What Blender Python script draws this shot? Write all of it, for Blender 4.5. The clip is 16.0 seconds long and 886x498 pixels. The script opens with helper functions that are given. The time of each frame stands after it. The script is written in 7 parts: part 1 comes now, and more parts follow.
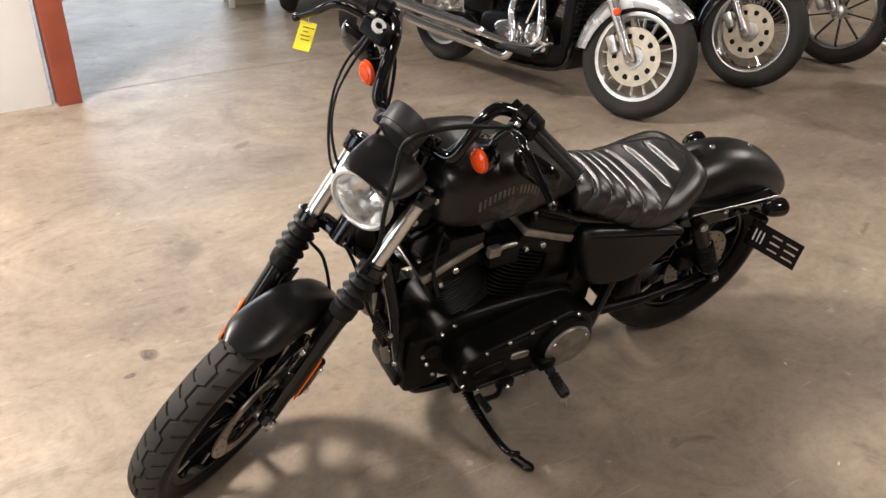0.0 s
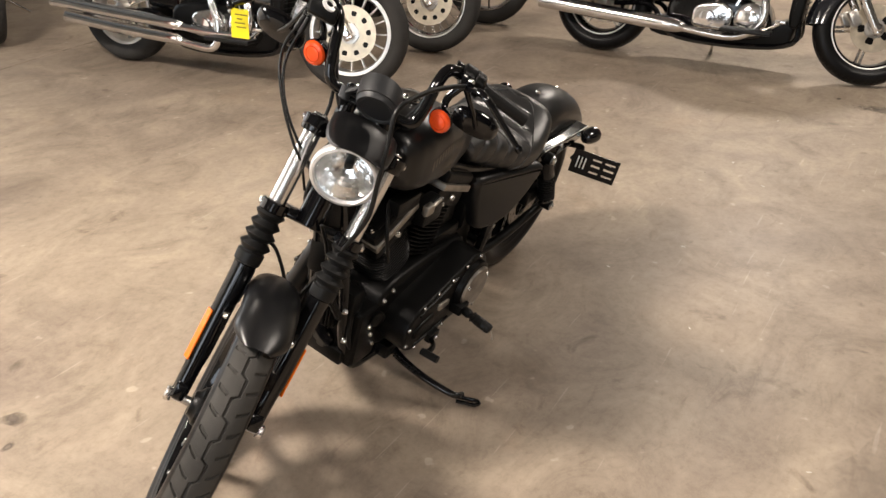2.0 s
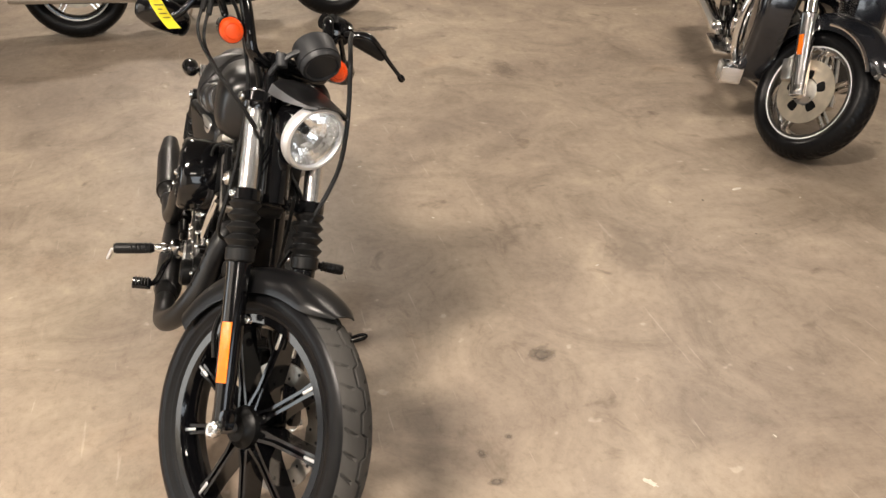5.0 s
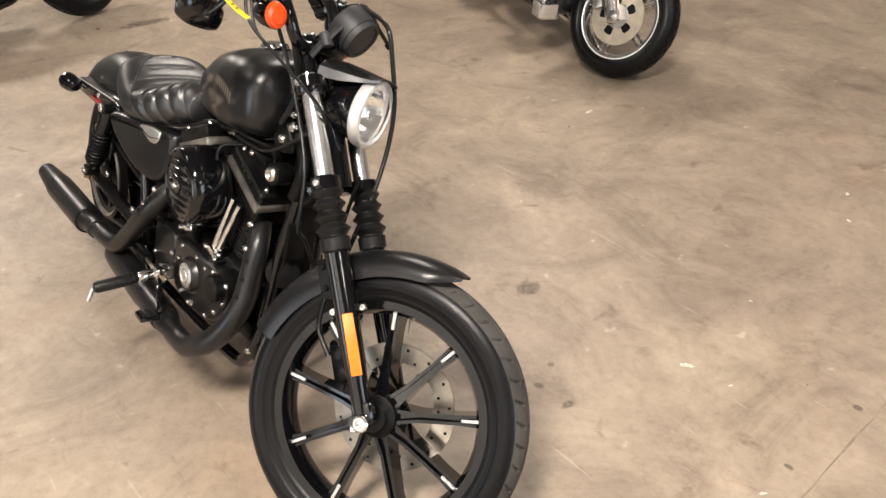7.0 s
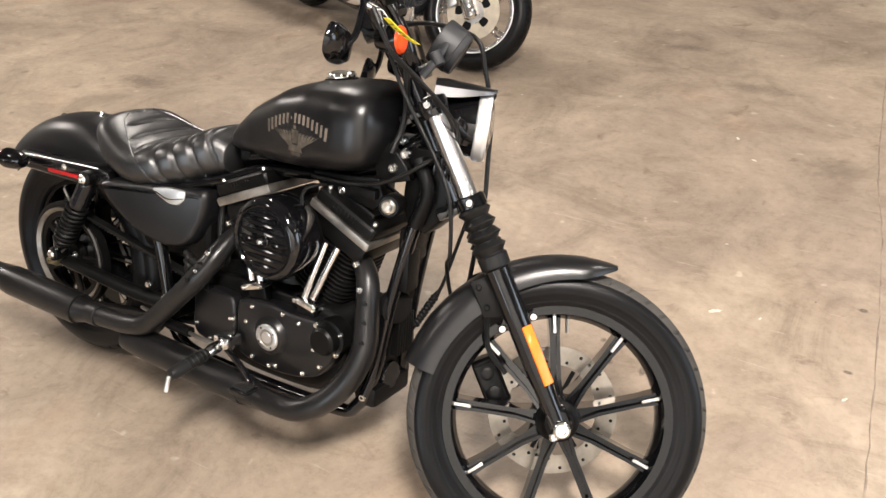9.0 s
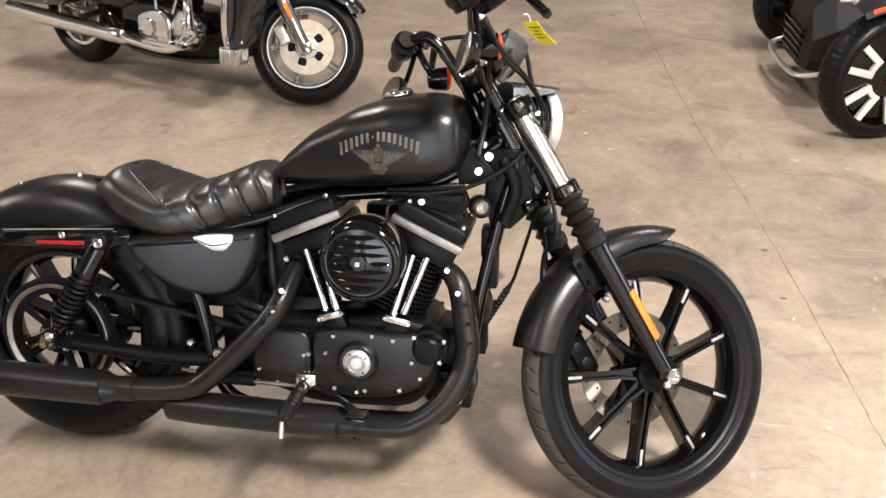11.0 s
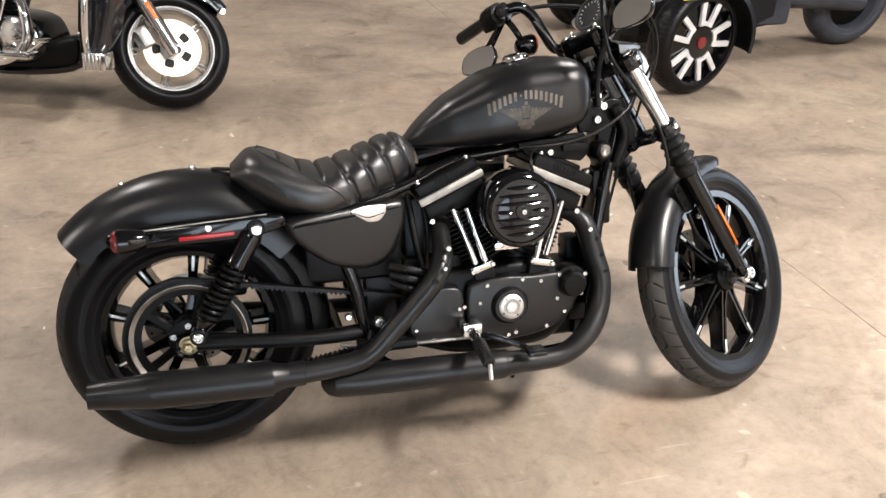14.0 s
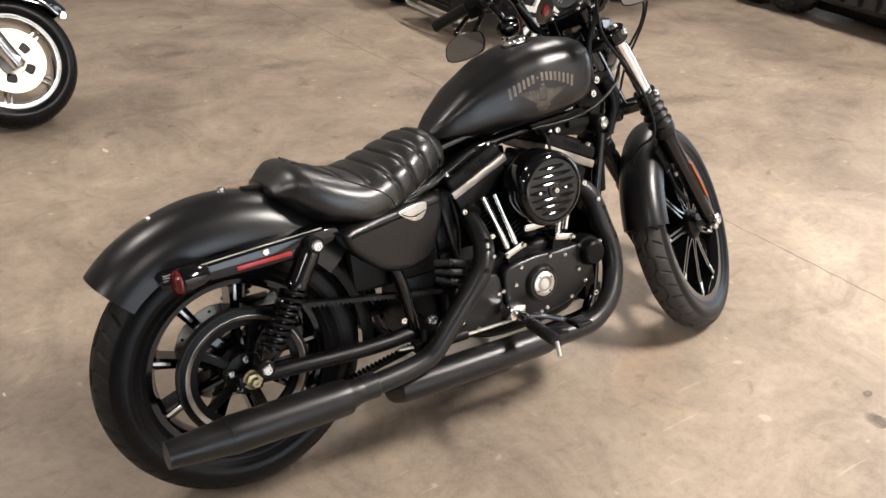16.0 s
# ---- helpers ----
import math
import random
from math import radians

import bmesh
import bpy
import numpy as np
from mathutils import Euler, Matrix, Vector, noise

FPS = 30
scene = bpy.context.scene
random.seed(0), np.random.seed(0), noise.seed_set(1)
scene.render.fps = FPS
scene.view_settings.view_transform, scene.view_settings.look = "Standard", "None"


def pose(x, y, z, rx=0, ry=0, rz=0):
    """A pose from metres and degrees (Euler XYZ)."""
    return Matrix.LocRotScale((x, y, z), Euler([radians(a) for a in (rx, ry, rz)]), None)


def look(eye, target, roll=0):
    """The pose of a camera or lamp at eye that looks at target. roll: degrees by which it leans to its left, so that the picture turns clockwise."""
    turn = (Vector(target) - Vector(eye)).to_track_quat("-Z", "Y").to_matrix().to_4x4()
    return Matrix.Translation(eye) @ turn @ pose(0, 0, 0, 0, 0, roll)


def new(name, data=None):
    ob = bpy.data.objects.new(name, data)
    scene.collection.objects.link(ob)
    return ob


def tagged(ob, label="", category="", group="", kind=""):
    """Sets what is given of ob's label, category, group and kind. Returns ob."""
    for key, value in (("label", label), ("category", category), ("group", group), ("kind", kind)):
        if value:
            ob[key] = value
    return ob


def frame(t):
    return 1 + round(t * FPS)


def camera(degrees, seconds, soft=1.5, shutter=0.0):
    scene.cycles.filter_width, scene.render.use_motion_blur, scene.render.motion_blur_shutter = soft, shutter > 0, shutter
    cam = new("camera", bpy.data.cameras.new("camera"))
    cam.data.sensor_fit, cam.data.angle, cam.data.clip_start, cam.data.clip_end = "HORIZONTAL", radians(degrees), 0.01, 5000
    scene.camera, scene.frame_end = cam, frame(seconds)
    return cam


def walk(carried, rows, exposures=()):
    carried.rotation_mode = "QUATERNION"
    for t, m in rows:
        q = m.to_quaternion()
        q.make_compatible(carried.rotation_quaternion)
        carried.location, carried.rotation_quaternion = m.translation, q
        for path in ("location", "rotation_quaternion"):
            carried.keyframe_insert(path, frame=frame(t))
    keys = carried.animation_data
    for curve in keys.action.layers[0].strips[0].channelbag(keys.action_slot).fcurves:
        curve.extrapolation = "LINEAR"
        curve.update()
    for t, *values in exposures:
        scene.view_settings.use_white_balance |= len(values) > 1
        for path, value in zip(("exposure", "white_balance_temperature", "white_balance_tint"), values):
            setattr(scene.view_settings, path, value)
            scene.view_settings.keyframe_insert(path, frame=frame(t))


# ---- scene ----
cam = camera(54.9, 16.0)
PATH = [
    (0, (1.907, 1.815, 1.608), (1.019, 0.286, 0.673), -0.5),
    (0.5, (2.113, 1.754, 1.602), (1.015, 0.376, 0.656), 0.5),
    (1, (2.323, 1.683, 1.603), (1.122, 0.405, 0.64), -0.6),
    (1.5, (2.47, 1.534, 1.597), (1.138, 0.381, 0.649), -0.6),
    (2, (2.575, 1.348, 1.596), (1.07, 0.439, 0.642), 0.6),
    (2.5, (2.733, 1.203, 1.595), (1.113, 0.546, 0.624), 1.0),
    (3, (2.901, 1.018, 1.579), (1.215, 0.579, 0.596), 1.3),
    (3.5, (2.952, 0.805, 1.557), (1.235, 0.509, 0.575), -0.7),
    (4, (2.992, 0.574, 1.568), (1.257, 0.55, 0.573), -0.2),
    (4.2, (3.028, 0.478, 1.562), (1.297, 0.565, 0.563), -0.1),
    (6.3, (2.887, -0.455, 1.594), (1.388, 0.383, 0.569), -0.7),
    (6.5, (2.858, -0.534, 1.594), (1.405, 0.362, 0.55), -0.7),
    (7, (2.7, -0.659, 1.574), (1.342, 0.361, 0.518), -2.1),
    (7.5, (2.537, -0.78, 1.604), (1.279, 0.362, 0.549), -2.9),
    (8, (2.387, -0.977, 1.595), (1.23, 0.271, 0.545), -1.9),
    (8.5, (2.237, -1.149, 1.62), (1.162, 0.145, 0.538), -2.4),
    (9, (2.037, -1.225, 1.611), (1.137, 0.207, 0.544), -3.2),
    (9.5, (1.854, -1.328, 1.624), (1.1, 0.167, 0.53), -2.3),
    (9.7, (1.784, -1.388, 1.634), (1.074, 0.118, 0.527), -3.0),
    (11.8, (0.943, -1.781, 1.583), (0.941, -0.024, 0.628), 0.4),
    (12, (0.869, -1.813, 1.577), (0.909, -0.057, 0.62), 0.6),
    (12.5, (0.666, -1.804, 1.568), (0.805, -0.054, 0.609), 0.8),
    (13, (0.484, -1.798, 1.582), (0.722, -0.063, 0.618), 1.3),
    (13.5, (0.284, -1.822, 1.577), (0.666, -0.117, 0.606), 2.0),
    (14, (0.127, -1.803, 1.574), (0.601, -0.13, 0.586), 2.3),
    (14.5, (-0.021, -1.697, 1.576), (0.56, -0.047, 0.607), 3.0),
    (15, (-0.178, -1.605, 1.583), (0.509, 0.008, 0.621), 3.7),
    (15.5, (-0.366, -1.559, 1.592), (0.49, -0.04, 0.612), 3.2),
    (16, (-0.493, -1.507, 1.576), (0.475, -0.08, 0.563), 3.0),
]
walk(cam, [(t, look(eye, target, roll)) for t, eye, target, roll in PATH],
     [(0, -0.26, 6400, 10), (1, -0.10, 6520, 10), (2, -0.09, 6650, 10), (4.2, -0.10, 6850, 10), (6.5, 0.03, 6600, 10), (8, 0.20, 6420, 10), (9.5, 0.30, 6350, 10), (12.5, 0.26, 6120, 10), (14, 0.20, 6120, 10), (16, -0.01, 6250, 10)])

# ---- world and light ----
world = bpy.data.worlds.new("world")
scene.world = world
world.use_nodes = True
sky = world.node_tree.nodes.new("ShaderNodeTexSky")
sky.sky_type, sky.sun_disc = "NISHITA", False
sky.sun_elevation, sky.sun_rotation = radians(38), radians(200)
world.node_tree.links.new(sky.outputs[0], world.node_tree.nodes["Background"].inputs[0])
world.node_tree.nodes["Background"].inputs[1].default_value = 0.1
scene.view_settings.exposure = 0.0


def area_lamp(name, m, sx, sy, watts, colour):
    data = bpy.data.lights.new(name, "AREA")
    data.shape, data.size, data.size_y, data.energy, data.color = "RECTANGLE", sx, sy, watts, colour
    ob = new(name, data)
    ob.matrix_world = m
    return ob


CEILING = 4.4
WARM = (1.0, 0.905, 0.82)
LAMPS = [(2.9, -1.7, 425), (3.4, 3.2, 125), (-1.8, -2.6, 35), (-1.8, 3.2, 125), (-6.0, 0.0, 215), (7.6, 0.0, 60)]
for lx, ly, watts in LAMPS:
    area_lamp("tube_light", pose(lx, ly, CEILING - 0.36), 0.5, 1.2, watts, WARM)
area_lamp("yard_daylight", pose(9.35, 1.5, 1.75, 90, 0, 90), 4.6, 3.0, 195, (0.84, 0.91, 1.0))
area_lamp("door_daylight", pose(0.4, -7.9, 1.7, 90, 0, 0), 4.0, 3.0, 145, (0.82, 0.91, 1.0))


# ---- materials ----
def material(name, colour, rough=0.5, metal=0.0, vary=0.15, scale=9.0, grain=120.0, bump=0.05, coat=0.0, spec=0.5, rough_vary=0.12, sheen=0.0):
    m = bpy.data.materials.new(name)
    m.use_nodes = True
    nodes, links = m.node_tree.nodes, m.node_tree.links
    b = nodes["Principled BSDF"]
    b.inputs["Metallic"].default_value = metal
    b.inputs["Specular IOR Level"].default_value = spec
    b.inputs["Coat Weight"].default_value = coat
    b.inputs["Coat Roughness"].default_value = 0.06
    b.inputs["Sheen Weight"].default_value = sheen
    tc = nodes.new("ShaderNodeTexCoord")
    broad, fine = nodes.new("ShaderNodeTexNoise"), nodes.new("ShaderNodeTexNoise")
    broad.inputs["Scale"].default_value, broad.inputs["Detail"].default_value = scale, 6
    fine.inputs["Scale"].default_value, fine.inputs["Detail"].default_value = grain, 4
    links.new(tc.outputs["Object"], broad.inputs["Vector"])
    links.new(tc.outputs["Object"], fine.inputs["Vector"])
    ramp = nodes.new("ShaderNodeValToRGB")
    lo, hi = [c * (1 - vary) for c in colour], [min(1, c * (1 + vary)) for c in colour]
    ramp.color_ramp.elements[0].position, ramp.color_ramp.elements[1].position = 0.3, 0.7
    ramp.color_ramp.elements[0].color, ramp.color_ramp.elements[1].color = (*lo, 1), (*hi, 1)
    links.new(broad.outputs["Fac"], ramp.inputs["Fac"])
    links.new(ramp.outputs["Color"], b.inputs["Base Color"])
    mr = nodes.new("ShaderNodeMapRange")
    mr.inputs["To Min"].default_value, mr.inputs["To Max"].default_value = max(0.02, rough - rough_vary), min(1, rough + rough_vary)
    links.new(broad.outputs["Fac"], mr.inputs["Value"])
    links.new(mr.outputs["Result"], b.inputs["Roughness"])
    if bump:
        bp = nodes.new("ShaderNodeBump")
        bp.inputs["Strength"].default_value, bp.inputs["Distance"].default_value = bump, 0.004
        links.new(fine.outputs["Fac"], bp.inputs["Height"])
        links.new(bp.outputs["Normal"], b.inputs["Normal"])
    return m


def concrete():
    m = bpy.data.materials.new("worn_concrete")
    m.use_nodes = True
    nodes, links = m.node_tree.nodes, m.node_tree.links
    b = nodes["Principled BSDF"]
    tc = nodes.new("ShaderNodeTexCoord")

    def tex(scale, detail, rough=0.6, distort=0.0):
        n = nodes.new("ShaderNodeTexNoise")
        n.inputs["Scale"].default_value, n.inputs["Detail"].default_value = scale, detail
        n.inputs["Roughness"].default_value, n.inputs["Distortion"].default_value = rough, distort
        links.new(tc.outputs["Object"], n.inputs["Vector"])
        return n.outputs["Fac"]

    def ramp(src, stops):
        r = nodes.new("ShaderNodeValToRGB")
        while len(r.color_ramp.elements) < len(stops):
            r.color_ramp.elements.new(0.5)
        for el, (p, c) in zip(r.color_ramp.elements, stops):
            el.position, el.color = p, (*c, 1)
        links.new(src, r.inputs["Fac"])
        return r.outputs["Color"]

    def mix(kind, fac, a, c):
        x = nodes.new("ShaderNodeMix")
        x.data_type, x.blend_type = "RGBA", kind
        x.inputs["Factor"].default_value = fac
        links.new(a, x.inputs["A"])
        links.new(c, x.inputs["B"])
        return x.outputs["Result"]

    def stretched(turn, sx, sy, scale, detail, rough=0.6, distort=0.0):
        mp = nodes.new("ShaderNodeMapping")
        mp.inputs["Rotation"].default_value, mp.inputs["Scale"].default_value = (0, 0, radians(turn)), (sx, sy, 1)
        links.new(tc.outputs["Object"], mp.inputs["Vector"])
        n = nodes.new("ShaderNodeTexNoise")
        n.inputs["Scale"].default_value, n.inputs["Detail"].default_value = scale, detail
        n.inputs["Roughness"].default_value, n.inputs["Distortion"].default_value = rough, distort
        links.new(mp.outputs["Vector"], n.inputs["Vector"])
        return n.outputs["Fac"]

    base = ramp(tex(0.7, 8, 0.64, 0.8), [(0.30, (0.215, 0.172, 0.138)), (0.46, (0.30, 0.243, 0.19)), (0.58, (0.355, 0.292, 0.226)), (0.72, (0.42, 0.355, 0.28))])
    cloud = ramp(tex(2.3, 10, 0.72, 1.4), [(0.34, (0.62, 0.60, 0.57)), (0.47, (0.90, 0.885, 0.87)), (0.58, (1.06, 1.05, 1.03)), (0.70, (1.24, 1.23, 1.20))])
    col = mix("MULTIPLY", 0.85, base, cloud)
    smear = ramp(stretched(28, 1.0, 2.6, 3.6, 9, 0.72, 0.9), [(0.30, (0.66, 0.63, 0.60)), (0.42, (0.97, 0.96, 0.95)), (0.62, (1.03, 1.03, 1.02)), (0.74, (1.22, 1.20, 1.16))])
    col = mix("MULTIPLY", 0.8, col, smear)
    grit = ramp(tex(30, 9, 0.78), [(0.33, (0.70, 0.67, 0.63)), (0.5, (1, 1, 1)), (0.70, (1.16, 1.15, 1.13))])
    col = mix("MULTIPLY", 0.6, col, grit)
    spots = ramp(tex(6.5, 4, 0.55, 0.5), [(0.27, (0.50, 0.47, 0.44)), (0.35, (1, 1, 1)), (0.9, (1, 1, 1))])
    col = mix("MULTIPLY", 0.75, col, spots)
    rust = ramp(tex(1.25, 6, 0.6, 0.4), [(0.0, (0, 0, 0)), (0.60, (0, 0, 0)), (0.74, (0.05, 0.018, 0.0))])
    col = mix("ADD", 0.8, col, rust)
    chips = ramp(tex(15, 2, 0.4), [(0.0, (0, 0, 0)), (0.715, (0, 0, 0)), (0.755, (0.22, 0.20, 0.18))])
    col = mix("ADD", 0.45, col, chips)
    scuffs = ramp(stretched(-35, 1.0, 16.0, 3.2, 3, 0.5, 0.25), [(0.0, (0, 0, 0)), (0.685, (0, 0, 0)), (0.73, (0.13, 0.12, 0.11))])
    col = mix("ADD", 0.6, col, scuffs)
    scrape = ramp(stretched(62, 1.0, 22.0, 2.4, 3, 0.5, 0.2), [(0.0, (0, 0, 0)), (0.70, (0, 0, 0)), (0.74, (0.12, 0.11, 0.10))])
    col = mix("ADD", 0.6, col, scrape)
    links.new(col, b.inputs["Base Color"])
    mr = nodes.new("ShaderNodeMapRange")
    mr.inputs["To Min"].default_value, mr.inputs["To Max"].default_value = 0.30, 0.66
    links.new(tex(1.7, 6), mr.inputs["Value"])
    links.new(mr.outputs["Result"], b.inputs["Roughness"])
    b.inputs["Specular IOR Level"].default_value = 0.5
    bp = nodes.new("ShaderNodeBump")
    bp.inputs["Strength"].default_value, bp.inputs["Distance"].default_value = 0.18, 0.004
    links.new(tex(60, 8, 0.7), bp.inputs["Height"])
    links.new(bp.outputs["Normal"], b.inputs["Normal"])
    return m


CONCRETE = concrete()
SATIN = material("satin_black_paint", (0.005, 0.005, 0.0055), 0.32, 0, 0.25, 5, 220, 0.03, spec=0.50, rough_vary=0.06)
POWDER = material("black_powder_coat", (0.003, 0.003, 0.003), 0.36, 0, 0.3, 14, 400, 0.10, spec=0.17)
GLOSS = material("gloss_black_paint", (0.003, 0.003, 0.0035), 0.10, 0, 0.2, 6, 90, 0.0, coat=0.25, spec=0.4, rough_vary=0.05)
EXHAUST = material("matt_black_exhaust", (0.007, 0.0068, 0.007), 0.34, 0, 0.35, 10, 240, 0.06, spec=0.42)
FORK_CHROME = material("hard_chrome_tube", (0.90, 0.89, 0.88), 0.24, 1, 0.04, 12, 60, 0.0, rough_vary=0.04)
BRIGHT = material("bright_machined_face", (0.80, 0.80, 0.80), 0.42, 0.35, 0.05, 20, 200, 0.03)
SCUFF = material("pale_floor_scuff", (0.60, 0.55, 0.48), 0.7, 0, 0.2, 60, 200, 0.2)
SPOT = material("dark_floor_spot", (0.125, 0.10, 0.08), 0.6, 0, 0.3, 40, 200, 0.1)
BROW = material("grey_brow_flank", (0.15, 0.15, 0.155), 0.36, 0.6, 0.1, 20, 200, 0.03)
RING = material("matt_silver_ring", (0.74, 0.74, 0.74), 0.34, 0.6, 0.06, 20, 200, 0.03)
DARK_RED = material("dark_red_lens", (0.10, 0.004, 0.005), 0.2, 0, 0.1, 40, 200, 0.2, coat=0.4)
BRASS = material("yellow_zinc", (0.55, 0.46, 0.28), 0.35, 1, 0.2, 30, 90, 0.05)
CHROME = material("polished_chrome", (0.84, 0.83, 0.82), 0.13, 1, 0.05, 12, 60, 0.0, rough_vary=0.05)
STEEL = material("brushed_steel", (0.55, 0.53, 0.50), 0.32, 1, 0.2, 20, 300, 0.05)
ALU = material("machined_aluminium", (0.80, 0.79, 0.77), 0.38, 1, 0.1, 18, 260, 0.04)
DULL = material("dull_cast_metal", (0.40, 0.375, 0.34), 0.44, 1, 0.3, 22, 160, 0.1)
RUBBER = material("tyre_rubber", (0.026, 0.025, 0.024), 0.72, 0, 0.3, 7, 180, 0.15, spec=0.35)
OLD_RUBBER = material("dusty_tyre_rubber", (0.032, 0.030, 0.028), 0.82, 0, 0.3, 6, 150, 0.2, spec=0.3)
SIDEWALL = material("black_sidewall_rubber", (0.004, 0.004, 0.0045), 0.36, 0, 0.25, 6, 160, 0.05, spec=0.20)
DARK_TREAD = material("black_tread_rubber", (0.009, 0.009, 0.009), 0.55, 0, 0.3, 9, 200, 0.15, spec=0.25)
TREAD = material("worn_tread_rubber", (0.050, 0.047, 0.043), 0.80, 0, 0.25, 9, 200, 0.15, spec=0.25)
GAITER = material("black_rubber", (0.006, 0.006, 0.006), 0.42, 0, 0.2, 12, 150, 0.08, spec=0.27)
LEATHER = material("black_seat_vinyl", (0.006, 0.006, 0.0065), 0.35, 0, 0.3, 20, 260, 0.16, spec=1.0, rough_vary=0.08)
ORANGE = material("orange_lens", (0.78, 0.075, 0.010), 0.18, 0, 0.1, 30, 90, 0.1, coat=0.4)
AMBER = material("amber_reflector", (0.92, 0.19, 0.01), 0.22, 0, 0.1, 40, 400, 0.3, coat=0.4)
RED = material("red_reflector", (0.33, 0.008, 0.011), 0.2, 0, 0.1, 40, 200, 0.2, coat=0.4)
SILVER = material("silver_paint", (0.50, 0.50, 0.50), 0.28, 0.7, 0.08, 8, 300, 0.03, coat=0.5)
MAROON = material("dark_red_paint", (0.16, 0.012, 0.014), 0.25, 0, 0.1, 8, 200, 0.0, coat=0.6)
NAVY = material("black_blue_paint", (0.010, 0.011, 0.014), 0.16, 0, 0.2, 6, 90, 0.0, coat=0.8)
TRIKE = material("black_trike_plastic", (0.009, 0.0095, 0.011), 0.46, 0, 0.25, 7, 260, 0.12, spec=0.3)
ARM_GREY = material("blue_grey_plastic", (0.048, 0.053, 0.066), 0.5, 0, 0.25, 7, 200, 0.1, spec=0.35)
RED_ARM = material("red_tube_paint", (0.60, 0.015, 0.02), 0.3, 0, 0.1, 12, 90, 0.02)
GRAPHITE = material("graphite_plastic", (0.016, 0.017, 0.019), 0.5, 0, 0.2, 7, 260, 0.12)
YELLOW = material("yellow_card", (0.85, 0.72, 0.02), 0.6, 0, 0.06, 20, 90, 0.03)
INK = material("dark_ink", (0.20, 0.15, 0.02), 0.7, 0, 0.2, 40, 90, 0)
LOGO = material("bronze_decal", (0.14, 0.120, 0.098), 0.42, 0.15, 0.3, 40, 200, 0.0)
LOGO_DIM = material("dim_bronze_decal", (0.065, 0.055, 0.044), 0.45, 0.1, 0.5, 60, 200, 0.0)
WHITE = material("white_paint", (0.80, 0.80, 0.78), 0.5, 0, 0.04, 3, 60, 0.04)
CREAM = material("cream_paint", (0.72, 0.68, 0.52), 0.5, 0, 0.08, 6, 60, 0.05)
POST_RED = material("red_brown_paint", (0.33, 0.075, 0.04), 0.55, 0, 0.2, 5, 60, 0.08)
BLOCK = material("painted_block", (0.46, 0.40, 0.31), 0.8, 0, 0.12, 3, 40, 0.3)
WALL = material("pale_wall", (0.44, 0.425, 0.39), 0.8, 0, 0.08, 1.2, 50, 0.12)
CEIL = material("grey_ceiling", (0.20, 0.196, 0.188), 0.85, 0, 0.06, 1.5, 40, 0.1)
JOINT = material("dirt_filled_joint", (0.24, 0.194, 0.153), 0.9, 0, 0.4, 12, 90, 0.3)


def soft_edge(m, most):
    """Lets a spill fade out towards its ragged rim."""
    nodes, links = m.node_tree.nodes, m.node_tree.links
    tc, flat, size = nodes.new("ShaderNodeTexCoord"), nodes.new("ShaderNodeVectorMath"), nodes.new("ShaderNodeVectorMath")
    flat.operation, size.operation = "MULTIPLY_ADD", "LENGTH"
    flat.inputs[1].default_value, flat.inputs[2].default_value = (1, 1, 0), (-0.5, -0.5, 0)
    links.new(tc.outputs["Generated"], flat.inputs[0])
    links.new(flat.outputs[0], size.inputs[0])
    blur = nodes.new("ShaderNodeTexNoise")
    blur.inputs["Scale"].default_value, blur.inputs["Detail"].default_value = 28, 5
    links.new(tc.outputs["Object"], blur.inputs["Vector"])
    ragged = nodes.new("ShaderNodeMath")
    ragged.operation = "MULTIPLY_ADD"
    ragged.inputs[1].default_value = 0.45
    links.new(blur.outputs["Fac"], ragged.inputs[0])
    links.new(size.outputs["Value"], ragged.inputs[2])
    fade = nodes.new("ShaderNodeMapRange")
    fade.inputs["From Min"].default_value, fade.inputs["From Max"].default_value = 0.58, 0.30
    fade.inputs["To Min"].default_value, fade.inputs["To Max"].default_value = 0.0, most
    links.new(ragged.outputs[0], fade.inputs["Value"])
    links.new(fade.outputs["Result"], nodes["Principled BSDF"].inputs["Alpha"])


STAIN = material("oil_stain", (0.16, 0.128, 0.10), 0.5, 0, 0.4, 30, 90, 0.1)
SMEAR = material("faint_floor_smear", (0.19, 0.155, 0.125), 0.45, 0, 0.4, 9, 60, 0.1)
soft_edge(SMEAR, 0.26)
soft_edge(STAIN, 0.75)
soft_edge(SPOT, 0.9)
DISC = material("brake_disc_steel", (0.33, 0.30, 0.26), 0.36, 1, 0.25, 26, 300, 0.05)
DISC_OLD = material("pale_brake_disc", (0.60, 0.53, 0.42), 0.40, 0.9, 0.15, 20, 300, 0.05)
BOLT = material("zinc_bolt", (0.78, 0.77, 0.75), 0.22, 1, 0.1, 40, 90, 0)


def glass(name, colour, rough=0.02):
    m = bpy.data.materials.new(name)
    m.use_nodes = True
    b = m.node_tree.nodes["Principled BSDF"]
    b.inputs["Base Color"].default_value = (*colour, 1)
    b.inputs["Roughness"].default_value = rough
    b.inputs["Transmission Weight"].default_value = 1.0
    b.inputs["IOR"].default_value = 1.3
    return m


def plain(name, colour, rough, metal):
    m = bpy.data.materials.new(name)
    m.use_nodes = True
    b = m.node_tree.nodes["Principled BSDF"]
    b.inputs["Base Color"].default_value = (*colour, 1)
    b.inputs["Roughness"].default_value, b.inputs["Metallic"].default_value = rough, metal
    return m


